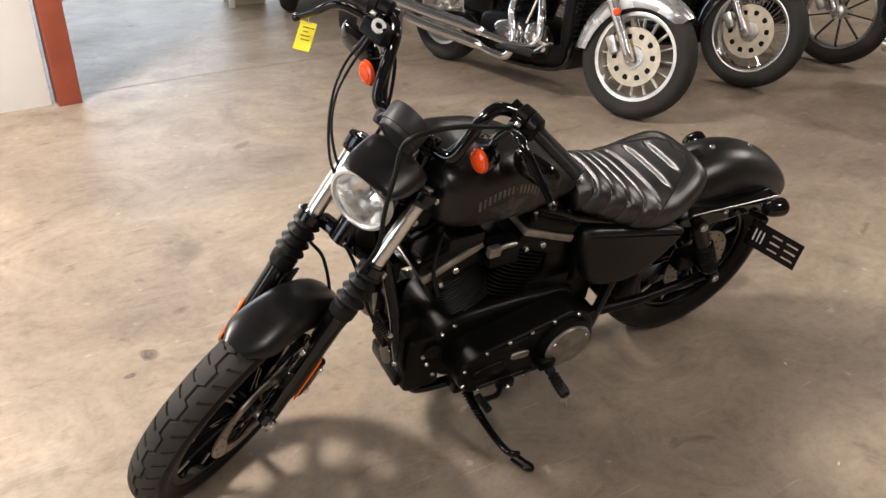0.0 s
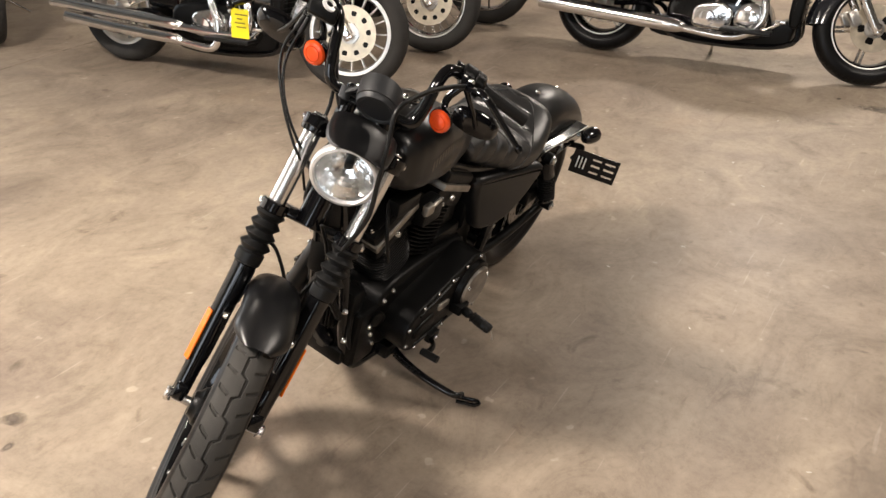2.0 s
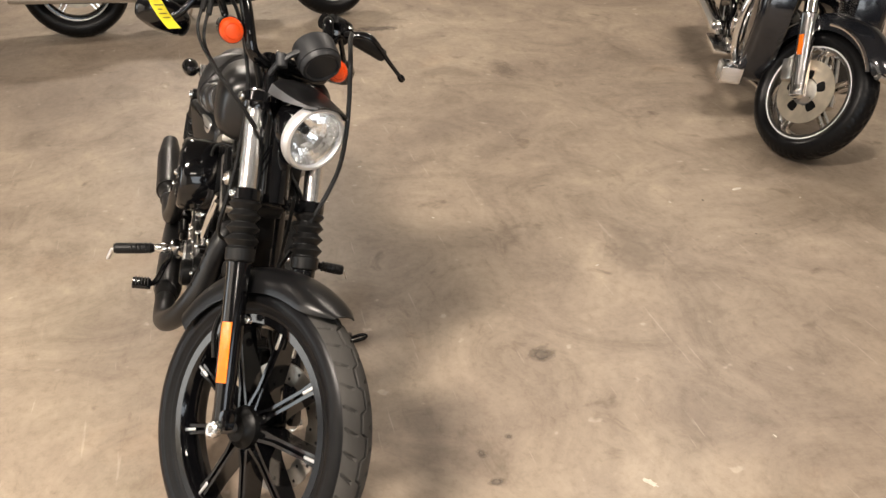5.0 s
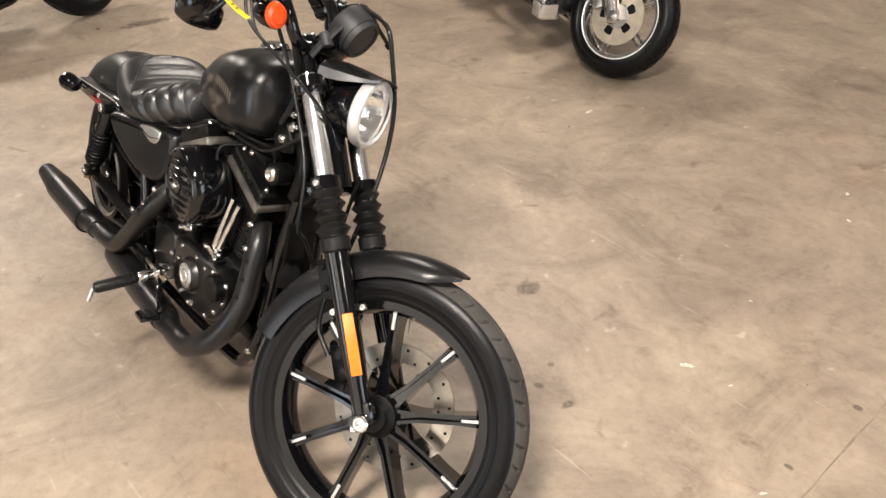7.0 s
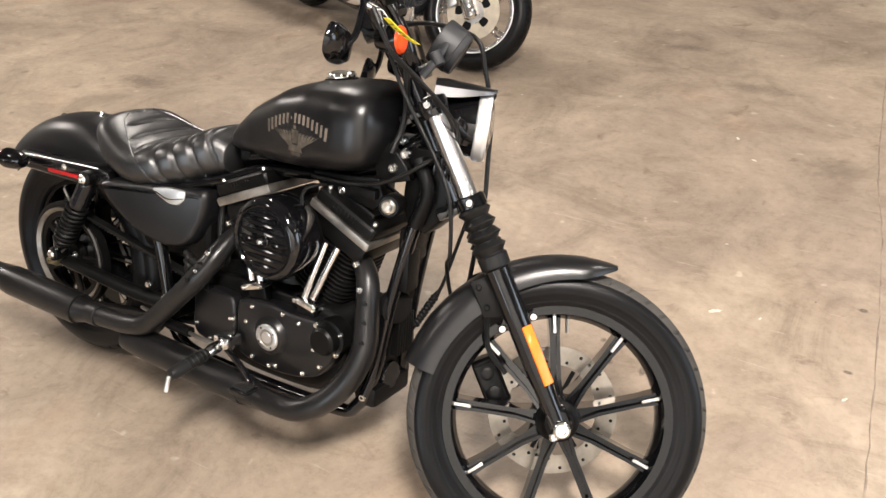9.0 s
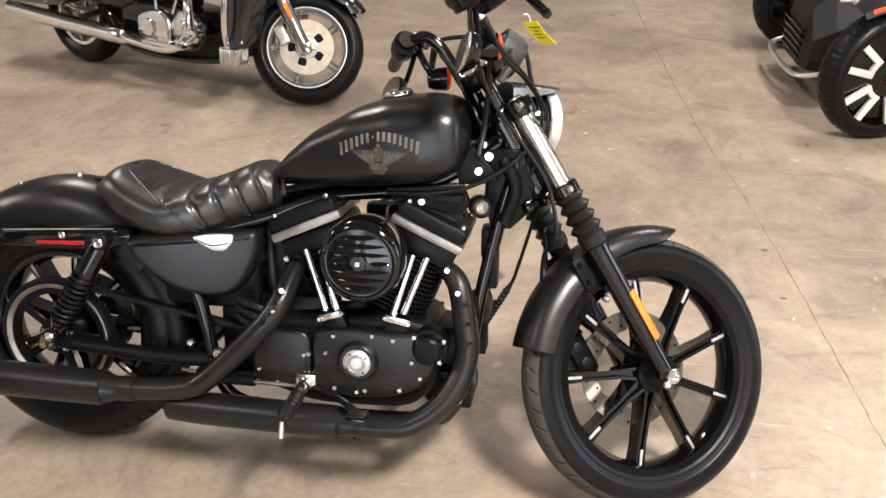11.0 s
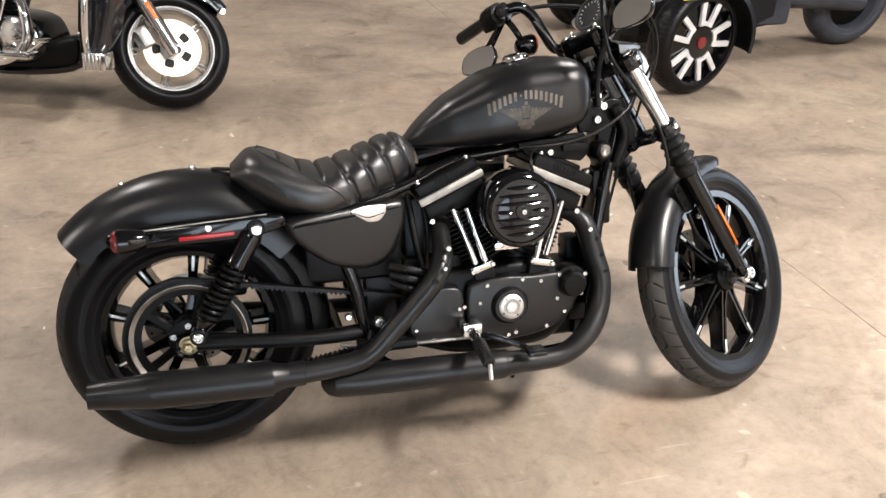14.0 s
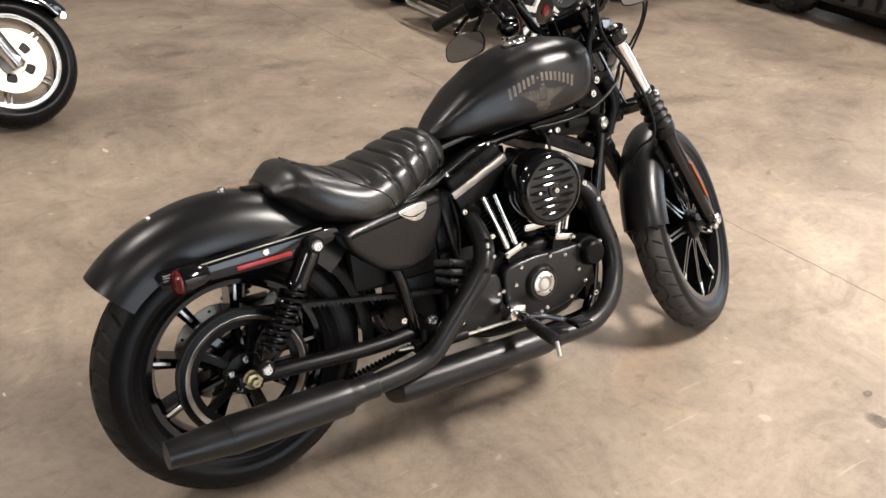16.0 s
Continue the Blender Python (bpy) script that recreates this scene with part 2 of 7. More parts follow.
def glow(name, colour, strength):
    m = plain(name, colour, 0.5, 0)
    b = m.node_tree.nodes["Principled BSDF"]
    b.inputs["Emission Color"].default_value = (*colour, 1)
    b.inputs["Emission Strength"].default_value = strength
    return m


LENS = glass("clear_lens", (0.96, 0.97, 0.98))
MIRROR = plain("mirror_glass", (0.82, 0.80, 0.78), 0.03, 1.0)
REFLECTOR = plain("lamp_reflector", (0.90, 0.90, 0.89), 0.17, 1.0)
TUBE = glow("lit_tube", (1.0, 0.92, 0.80), 6.0)


# ---- mesh helpers ----
def finish(bm, angle=0.62):
    bmesh.ops.recalc_face_normals(bm, faces=bm.faces)
    for fc in bm.faces:
        fc.smooth = True
    for ed in bm.edges:
        ed.smooth = len(ed.link_faces) == 2 and ed.calc_face_angle(0.0) < angle


SPLIT = ("bolt", "cooling_fin", "footrest_rib", "spark_lead", "shock_eye", "shield_slot", "oil_hose", "hose_clip", "louvre", "riser", "exhaust_port", "bracket_rib", "rib", "triple_clamp", "dial_tick", "scribble", "bag_latch", "badge_bar",
         "grille", "peg_ring", "hood_panel", "suspension_arm", "fork_clamp", "disc_hole", "pulley_bolt", "disc_carrier", "carburettor_body", "tank_lettering", "tank_emblem", "tank_shield", "flute")


def islands(bm):
    """The separate pieces of a bmesh, each as a bmesh of its own."""
    left, out = set(bm.verts), []
    while left:
        seed = left.pop()
        some, todo = {seed}, [seed]
        while todo:
            for e in todo.pop().link_edges:
                for v in e.verts:
                    if v not in some:
                        some.add(v)
                        todo.append(v)
        left -= some
        nb, twin = bmesh.new(), {}
        for v in sorted(some, key=lambda q: q.index):
            twin[v] = nb.verts.new(v.co)
        for fc in bm.faces:
            if fc.verts[0] in some:
                nb.faces.new([twin[v] for v in fc.verts])
        out.append(nb)
    return out


def part(name, bm, mat, parent=None, label="", m=None, thick=0.0, sharp=0.62):
    """Links a bmesh as one mesh object, under a thing or a part where one is given; small repeated pieces become objects of their own."""
    if name in SPLIT or name.split("_")[-1] in SPLIT:
        bm.verts.index_update()
        pieces = islands(bm)
        if len(pieces) > 1:
            bm.free()
            return [part("+" + name, q, mat, parent, label, m, thick, sharp) for q in pieces][0]
    name = name.lstrip("+")
    finish(bm, sharp)
    me = bpy.data.meshes.new(name)
    bm.to_mesh(me)
    bm.free()
    me.materials.append(mat)
    ob = new(name, me)
    ob.parent = parent
    if m is not None:
        ob.matrix_basis = m
    if label:
        ob["label"] = label
    if thick:
        so = ob.modifiers.new("thickness", "SOLIDIFY")
        so.thickness, so.offset = thick, -1
    return ob


def again(ob, m, parent=None):
    """The same mesh once more, as an object of its own."""
    o = new(ob.name.split(".")[0], ob.data)
    o.parent = parent or ob.parent
    o.matrix_basis = m
    if "label" in ob:
        o["label"] = ob["label"]
    return o


def empty(name, m):
    ob = new(name)
    ob.matrix_world = m
    ob.empty_display_size = 0.1
    return ob


I4 = Matrix.Identity(4)


def ring_faces(bm, rings, close=True, caps=True):
    for a, b in zip(rings, rings[1:]):
        n = len(a)
        for k in range(n if close else n - 1):
            bm.faces.new((a[k], a[(k + 1) % n], b[(k + 1) % n], b[k]))
    if caps and close:
        bm.faces.new(rings[0][::-1])
        bm.faces.new(rings[-1])


def smooth_path(points, steps=6):
    p = [Vector(q) for q in points]
    if len(p) < 3 or steps < 2:
        return p
    out = []
    ext = [2 * p[0] - p[1], *p, 2 * p[-1] - p[-2]]
    for a, b, c, d in zip(ext, ext[1:], ext[2:], ext[3:]):
        for k in range(steps):
            t = k / steps
            out.append(0.5 * (2 * b + (c - a) * t + (2 * a - 5 * b + 4 * c - d) * t * t + (3 * b - a - 3 * c + d) * t ** 3))
    return [*out, p[-1]]


def tube(bm, points, r, n=12, steps=6, caps=True, flat=1.0):
    """A round bar along a smooth path; r is one radius or one for each given point."""
    path = smooth_path(points, steps)
    count = len(path)
    rs = [r] * count if not isinstance(r, (list, tuple)) else [float(q) for q in np.interp(np.linspace(0, len(r) - 1, count), range(len(r)), r)]
    side = None
    rings = []
    for k, p in enumerate(path):
        way = (path[min(k + 1, count - 1)] - path[max(k - 1, 0)]).normalized()
        if side is None:
            side = way.orthogonal().normalized()
        side = (side - way * side.dot(way)).normalized()
        up = way.cross(side)
        rings.append([bm.verts.new(p + rs[k] * (math.cos(2 * math.pi * j / n) * side + flat * math.sin(2 * math.pi * j / n) * up)) for j in range(n)])
    ring_faces(bm, rings, True, caps)


def axis_matrix(at, way):
    way = Vector(way).normalized()
    return Matrix.Translation(Vector(at)) @ way.to_track_quat("Z", "Y").to_matrix().to_4x4()


def lathe(bm, profile, at=(0, 0, 0), way=(0, 0, 1), n=32, closed=False, caps=True):
    """Turns (radius, height) pairs about an axis."""
    m = axis_matrix(at, way)
    rings = [[bm.verts.new(m @ Vector((max(r, 1e-4) * math.cos(2 * math.pi * j / n), max(r, 1e-4) * math.sin(2 * math.pi * j / n), h))) for j in range(n)] for r, h in profile]
    if closed:
        rings.append(rings[0])
    ring_faces(bm, rings, True, caps and not closed)


def disc_bar(bm, at, way, r, h, n=24, bevel=0.002):
    lathe(bm, [(r - bevel, 0), (r, bevel), (r, h - bevel), (r - bevel, h)], at, way, n)


def block(bm, at, size, m=I4, bevel=0.004, seg=2):
    made = bmesh.ops.create_cube(bm, size=1.0, matrix=m @ Matrix.Translation(Vector(at)) @ Matrix.Diagonal((*size, 1)))
    if bevel:
        edges = {e for v in made["verts"] for e in v.link_edges}
        bmesh.ops.bevel(bm, geom=list(edges), offset=bevel, segments=seg, affect="EDGES", profile=0.6)


def slab(bm, outline, y0, y1, bevel=0.006, seg=3, both=False, m=I4):
    """A plate with an outline in x and z, from y0 to its face at y1 with rounded edges."""
    n = len(outline)
    c = Vector((sum(p[0] for p in outline) / n, sum(p[1] for p in outline) / n))
    sgn = 1 if y1 > y0 else -1
    rings = []

    def ring(inset, y):
        out = []
        for k, p in enumerate(outline):
            a, b = Vector(outline[k - 1]), Vector(outline[(k + 1) % n])
            t = (b - a).normalized()
            nrm = Vector((t.y, -t.x))
            if nrm.dot(Vector(p) - c) < 0:
                nrm = -nrm
            q = Vector(p) - nrm * inset
            out.append(bm.verts.new(m @ Vector((q.x, y, q.y))))
        return out

    if both:
        for k in range(seg + 1):
            a = math.pi / 2 * k / seg
            rings.append(ring(bevel * (1 - math.sin(a)), y0 + sgn * bevel * (1 - math.cos(a))))
    else:
        rings.append(ring(0, y0))
    for k in range(seg + 1):
        a = math.pi / 2 * k / seg
        rings.append(ring(bevel * (1 - math.cos(a)), y1 - sgn * bevel * (1 - math.sin(a))))
    ring_faces(bm, rings)


def round_outline(points, steps=5):
    """A closed smooth outline through corner points, cutting the corners softly."""
    n, out = len(points), []
    for k in range(n):
        a, b, c = Vector(points[k - 1]), Vector(points[k]), Vector(points[(k + 1) % n])
        p, q = b.lerp(a, 0.32), b.lerp(c, 0.32)
        for j in range(steps):
            t = j / (steps - 1)
            out.append(tuple((1 - t) ** 2 * p + 2 * t * (1 - t) * b + t * t * q))
    return out


def bolt(bm, at, way, r=0.007, h=0.006, n=10):
    lathe(bm, [(r, 0), (r, h * 0.6), (r * 0.75, h), (r * 0.45, h), (r * 0.4, h * 0.6)], at, way, n)


def sheet(bm, rows):
    """A surface through rows of points."""
    vs = [[bm.verts.new(p) for p in row] for row in rows]
    ring_faces(bm, vs, False, False)


def fender_rows(cx, cz, radius, low, half, a0, a1, steps=40, m=I4, crown=2.6, taper=None):
    """A mudguard round an axle: angles in degrees from ahead; low is the skirt's lower radius."""
    rows = []
    for k in range(steps + 1):
        t = k / steps
        a = radians(a0 + (a1 - a0) * t)
        lo, hw, rr = (low, half, radius) if taper is None else taper(t, low, half, radius)
        row = []
        for j in range(25):
            b = math.pi * j / 24
            cy, sy = math.cos(b), math.sin(b)
            y = hw * math.copysign(abs(cy) ** (2 / crown), cy)
            r = lo + (rr - lo) * abs(sy) ** (2 / crown)
            row.append(m @ Vector((cx + r * math.cos(a), y, cz + r * math.sin(a))))
        rows.append(row)
    return rows


def tyre_bm(R, half, rim, around=240, across=30, groove=None):
    """A tyre about the y axis, with tread grooves cut by the given function."""
    rc = R - half * 0.86
    prof = []
    for k in range(across + 1):
        p = radians(-128 + 256 * k / across)
        if abs(p) <= math.pi / 2:
            prof.append((rc + (R - rc) * math.cos(p) ** 0.9, half * math.sin(p)))
        else:
            t = (abs(p) - math.pi / 2) / radians(38)
            ridge = 0.0016 if 0.18 < t < 0.26 or 0.66 < t < 0.72 else 0.0
            prof.append((rc - (rc - rim) * t ** 0.9, math.copysign(half * (1 - 0.30 * t) + ridge, p)))
    bm = bmesh.new()
    rings = []
    for j in range(around):
        th = 2 * math.pi * j / around
        row = []
        for r, y in prof:
            rr = r - (groove(th, y) if groove and r > rc + 0.2 * (R - rc) else 0)
            row.append(bm.verts.new((rr * math.cos(th), y, rr * math.sin(th))))
        rings.append(row)
    for j in range(around):
        a, b = rings[j], rings[(j + 1) % around]
        for k in range(across):
            bm.faces.new((a[k], a[k + 1], b[k + 1], b[k]))
        bm.faces.new((a[across], a[0], b[0], b[across]))
    return bm


def zigzag_tread(repeats, half, fine=False):
    wide, slit = (0.054, 0.036) if fine else (0.055, 0.045)

    def groove(th, y):
        f = th * repeats / (2 * math.pi) % 1.0
        mid = half * (0.14 if 0.1 < f < 0.5 else -0.14 if 0.6 < f else 0.14 - 0.28 * (f - 0.5) / 0.1 if f >= 0.5 else -0.14 + 0.28 * f / 0.1)
        deep = 0.006 if abs(y - mid) < half * wide else 0.0
        side = abs(y) / half
        if 0.34 < side < 0.80:
            for start in (0.2, 0.7) if y > 0 else (0.05, 0.55):
                off = (f - start - 0.45 * (side - 0.3) ** 1.4 + 0.5) % 1.0 - 0.5
                if abs(off) < slit:
                    deep = 0.006
        return deep
    return groove


def wheel_rim(bm, r, half, n=72, lip=0.012):
    lathe(bm, [(r, half), (r, half - 0.006), (r - lip, half - 0.012), (r - lip - 0.006, 0), (r - lip, -half + 0.012), (r, -half + 0.006), (r, -half),
               (r - 0.018, -half + 0.001), (r - 0.030, -half * 0.35), (r - 0.030, half * 0.35), (r - 0.018, half - 0.001)], (0, 0, 0), (0, 1, 0), n, closed=True)


def brake_disc_bm(r_in, r_out, y, holes=24):
    bm = bmesh.new()
    n = 96
    prof = [(r_in, y - 0.0025), (r_out, y - 0.0025), (r_out, y + 0.0025), (r_in, y + 0.0025)]
    rings = []
    for j in range(n):
        th = 2 * math.pi * j / n
        wob = 0.006 * (1 if (j * 6 // n + (j * 12 // n)) % 2 else 0)
        rings.append([bm.verts.new(((r + (wob if r == r_in else 0)) * math.cos(th), yy, (r + (wob if r == r_in else 0)) * math.sin(th))) for r, yy in prof])
    rings.append(rings[0])
    ring_faces(bm, rings, True, False)
    return bm


# ---- setting ----
def setting(name, at, size, mat, bevel=0.0):
    bm = bmesh.new()
    block(bm, at, size, bevel=bevel)
    return tagged(part(name, bm, mat), kind="structure")


def floor_sheet():
    bm = bmesh.new()
    xs, ys = np.linspace(-9, 10, 39), np.linspace(-14, 9, 47)
    vs = [[bm.verts.new((x, y, 0)) for y in ys] for x in xs]
    ring_faces(bm, vs, False, False)
    return tagged(part("floor", bm, CONCRETE), "stained tan concrete workshop floor", "floor", kind="structure")


floor_sheet()


def joint_strip(points, width):
    """A saw joint in the slab, filled with dirt."""
    bm = bmesh.new()
    rng = random.Random(4)
    path = smooth_path([(*p, 0) for p in points], 14)
    rows = []
    for k, p in enumerate(path):
        way = (path[min(k + 1, len(path) - 1)] - path[max(0, k - 1)]).normalized()
        side = Vector((-way.y, way.x, 0))
        w, off = width * rng.uniform(0.5, 1.4), rng.uniform(-0.003, 0.003)
        rows.append([p + side * (off + s * w) + Vector((0, 0, z)) for s, z in ((-0.5, 0.0008), (0, 0.002), (0.5, 0.0008))])
    sheet(bm, rows)
    return tagged(part("floor_joint", bm, JOINT), kind="structure")


joint_strip([(1.62, 6.5), (1.77, 4.05), (1.91, 2.38), (2.01, 1.65), (2.06, 1.2), (2.13, 0.375), (2.17, -0.27), (2.2, -0.9), (2.27, -2.4)], 0.005)
joint_strip([(-3.4, -3.84), (-1.16, -3.82), (-0.25, -3.74), (0.43, -3.77), (1.28, -3.74)], 0.014)


def stain(x, y, rx, ry, turn, seed, mat=STAIN):
    """A flat dried spill with a ragged edge."""
    rng = random.Random(seed)
    bm = bmesh.new()
    pts = [rng.uniform(0.65, 1.2) for _ in range(14)]
    ring = []
    for j in range(56):
        a = 2 * math.pi * j / 56
        f = j / 4
        k = pts[int(f) % 14] * (1 - f % 1) + pts[(int(f) + 1) % 14] * (f % 1)
        p = Matrix.Rotation(turn, 2) @ Vector((k * rx * math.cos(a), k * ry * math.sin(a)))
        ring.append(bm.verts.new((x + p.x, y + p.y, 0.0012)))
    c = bm.verts.new((x, y, 0.0016))
    for j in range(56):
        bm.faces.new((ring[j], ring[(j + 1) % 56], c))
    return tagged(part("floor_stain", bm, mat), kind="structure")


stain(1.58, -0.67, 0.035, 0.075, 0.5, 1)
stain(1.66, -0.585, 0.03, 0.02, 0.2, 2)
stain(1.415, 0.622, 0.030, 0.018, 0.4, 3)
stain(1.37, 0.71, 0.012, 0.03, 0.9, 4)
stain(-2.67, 1.10, 0.10, 0.26, 0.2, 5)
# paint chips, scuffs and dark spots trodden into the slab
PALE = ((0.09, 0.82, 0.010), (-0.16, 0.43, 0.012), (0.6, 1.3, 0.010), (-2.18, 0.61, 0.018), (-1.45, 0.56, 0.017), (-1.24, 0.75, 0.014), (0.17, 2.12, 0.030), (0.31, 2.33, 0.012), (0.21, 1.79, 0.010),
        (1.62, 1.00, 0.025), (1.75, 1.02, 0.010), (1.37, 2.26, 0.018), (1.48, 2.08, 0.018), (1.55, 1.40, 0.009), (2.03, 0.76, 0.012), (-0.47, 0.62, 0.012))
DARK = ((-2.77, 0.83, 0.036), (-1.25, 0.48, 0.009), (0.23, 1.93, 0.016), (0.54, 1.98, 0.012), (1.88, 1.18, 0.007), (-0.44, 1.81, 0.010))
FAINT = ((1.52, 0.63, 0.036), (1.05, 0.92, 0.085), (2.02, 0.88, 0.020), (2.02, 1.20, 0.025))
for k, (sx, sy, ss) in enumerate(PALE):
    stain(sx, sy, ss * 0.8, ss * 0.35, 0.6 + 0.7 * k, 6 + k, SCUFF)
for k, (sx, sy, ss) in enumerate(DARK):
    stain(sx, sy, ss, ss * 0.5, 0.3 * k, 40 + k, SPOT)
for k, (sx, sy, ss) in enumerate(FAINT):
    stain(sx, sy, ss, ss * 0.55, 1.9 + 0.5 * k, 60 + k)

# broad faint smears
BROAD = ((1.32, 2.85, 0.34, 0.10, 0.1), (0.89, 3.27, 0.26, 0.08, -0.1), (1.79, 2.13, 0.24, 0.14, 0.4), (-1.63, 1.68, 0.34, 0.12, 0.3), (1.27, -1.36, 0.30, 0.13, 0.9),
         (3.01, 1.43, 0.26, 0.12, 0.2), (1.74, -1.92, 0.07, 0.03, 0.3), (1.58, -2.94, 0.08, 0.03, 0.1), (0.55, 1.45, 0.36, 0.13, -0.5), (2.45, -0.55, 0.28, 0.12, 1.2))
for k, (sx, sy, rx, ry, turn) in enumerate(BROAD):
    stain(sx, sy, rx, ry, turn, 80 + k, SMEAR)

# the hall around
setting("wall_west", (-8.6, -2.5, 2.2), (0.2, 23, 4.4), WALL)
setting("wall_east_a", (9.6, -7.45, 2.2), (0.2, 13.1, 4.4), WALL)
setting("wall_east_b", (9.6, 6.45, 2.2), (0.2, 5.1, 4.4), WALL)
setting("wall_east_lintel", (9.6, 1.5, 3.9), (0.2, 4.8, 1.0), WALL)
setting("wall_north", (0.5, 8.6, 2.2), (18, 0.2, 4.4), WALL)
setting("wall_south_a", (-5.1, -8.1, 2.2), (6.8, 0.2, 4.4), WALL)
setting("wall_south_b", (6.7, -8.1, 2.2), (5.8, 0.2, 4.4), WALL)
setting("wall_south_lintel", (1.05, -8.1, 3.9), (5.5, 0.2, 1.0), WALL)
setting("ceiling", (0.5, -2.5, CEILING + 0.08), (18, 23, 0.16), CEIL)
setting("wall_pier", (-0.50, -5.86, 2.2), (0.30, 0.30, 4.4), BLOCK, 0.01)


def white_partition():
    bm = bmesh.new()
    block(bm, (4.5, -3.66, 1.5), (6.1, 0.10, 3.0), bevel=0.004)
    w = tagged(part("wall_partition", bm, WHITE), "smooth white partition wall", "wall", kind="structure")
    bm = bmesh.new()
    block(bm, (0, 0, 1.5), (0.135, 0.15, 3.0), bevel=0.006)
    p = tagged(part("trim_post", bm, POST_RED, None, m=pose(1.352, -3.635, 0, 0, 0, 2)), "red-brown painted wooden end post", "post", kind="structure")
    bm = bmesh.new()
    block(bm, (1.278, -3.60, 0.62), (0.02, 0.05, 0.05), bevel=0.004)
    part("trim_latch", bm, STEEL)["kind"] = "structure"


white_partition()
bm = bmesh.new()
tube(bm, [(-0.33, -5.67, 0.0), (-0.33, -5.67, 2.2)], 0.028, 14)
tagged(part("drain_pipe", bm, WHITE), "white plastic pipe against the block pier", "pipe")


def tube_light(x, y):
    root = tagged(empty("ceiling_light", pose(x, y, CEILING - 0.30)), "white twin-tube ceiling light hanging under the ceiling", "lamp", "ceiling lights")
    bm = bmesh.new()
    block(bm, (0, 0, 0.05), (0.5, 1.24, 0.05), bevel=0.01)
    part("housing", bm, WHITE, root)
    for s in (-0.12, 0.12):
        bm = bmesh.new()
        tube(bm, [(s, -0.58, 0), (s, 0.58, 0)], 0.014, 10)
        part("tube", bm, TUBE, root, "glowing fluorescent tube")
    for s in (-0.5, 0.5):
        bm = bmesh.new()
        tube(bm, [(0, s, 0.075), (0, s, 0.30)], 0.005, 6)
        part("hanger", bm, STEEL, root)


for lx, ly, _ in LAMPS:
    tube_light(lx, ly)

# ---- the motorcycle ----
LEAN, HEADING, STEER = 14.95, -1.05, 32.7
BIKE = pose(0.002, 0.001, 0, 0, 0, HEADING) @ pose(0, 0, 0, -LEAN, 0, 0) @ Matrix.Translation((0, 0, 0.321)) @ pose(0, 0, 0, 0, -0.58, 0) @ Matrix.Translation((0, 0, -0.321))
RAKE = radians(30.8)
# steering frame inside the bike: u ahead, v to the left, w up along the steering axis
ST = Matrix.Translation((1.433, 0, 0.33)) @ Matrix(((math.cos(RAKE), 0, -math.sin(RAKE), 0), (0, 1, 0, 0), (math.sin(RAKE), 0, math.cos(RAKE), 0), (0, 0, 0, 1))) @ Matrix.Rotation(radians(STEER), 4, "Z")
bike = tagged(empty("motorcycle", BIKE), "satin black cruiser motorcycle leaning on its side stand", "motorcycle")


def bp(name, build, mat, parent=None, label="", m=None, **kw):
    """A part of the motorcycle, built by a function that fills a bmesh."""
    b = bmesh.new()
    build(b)
    return part(name, b, mat, parent or bike, label, m, **kw)


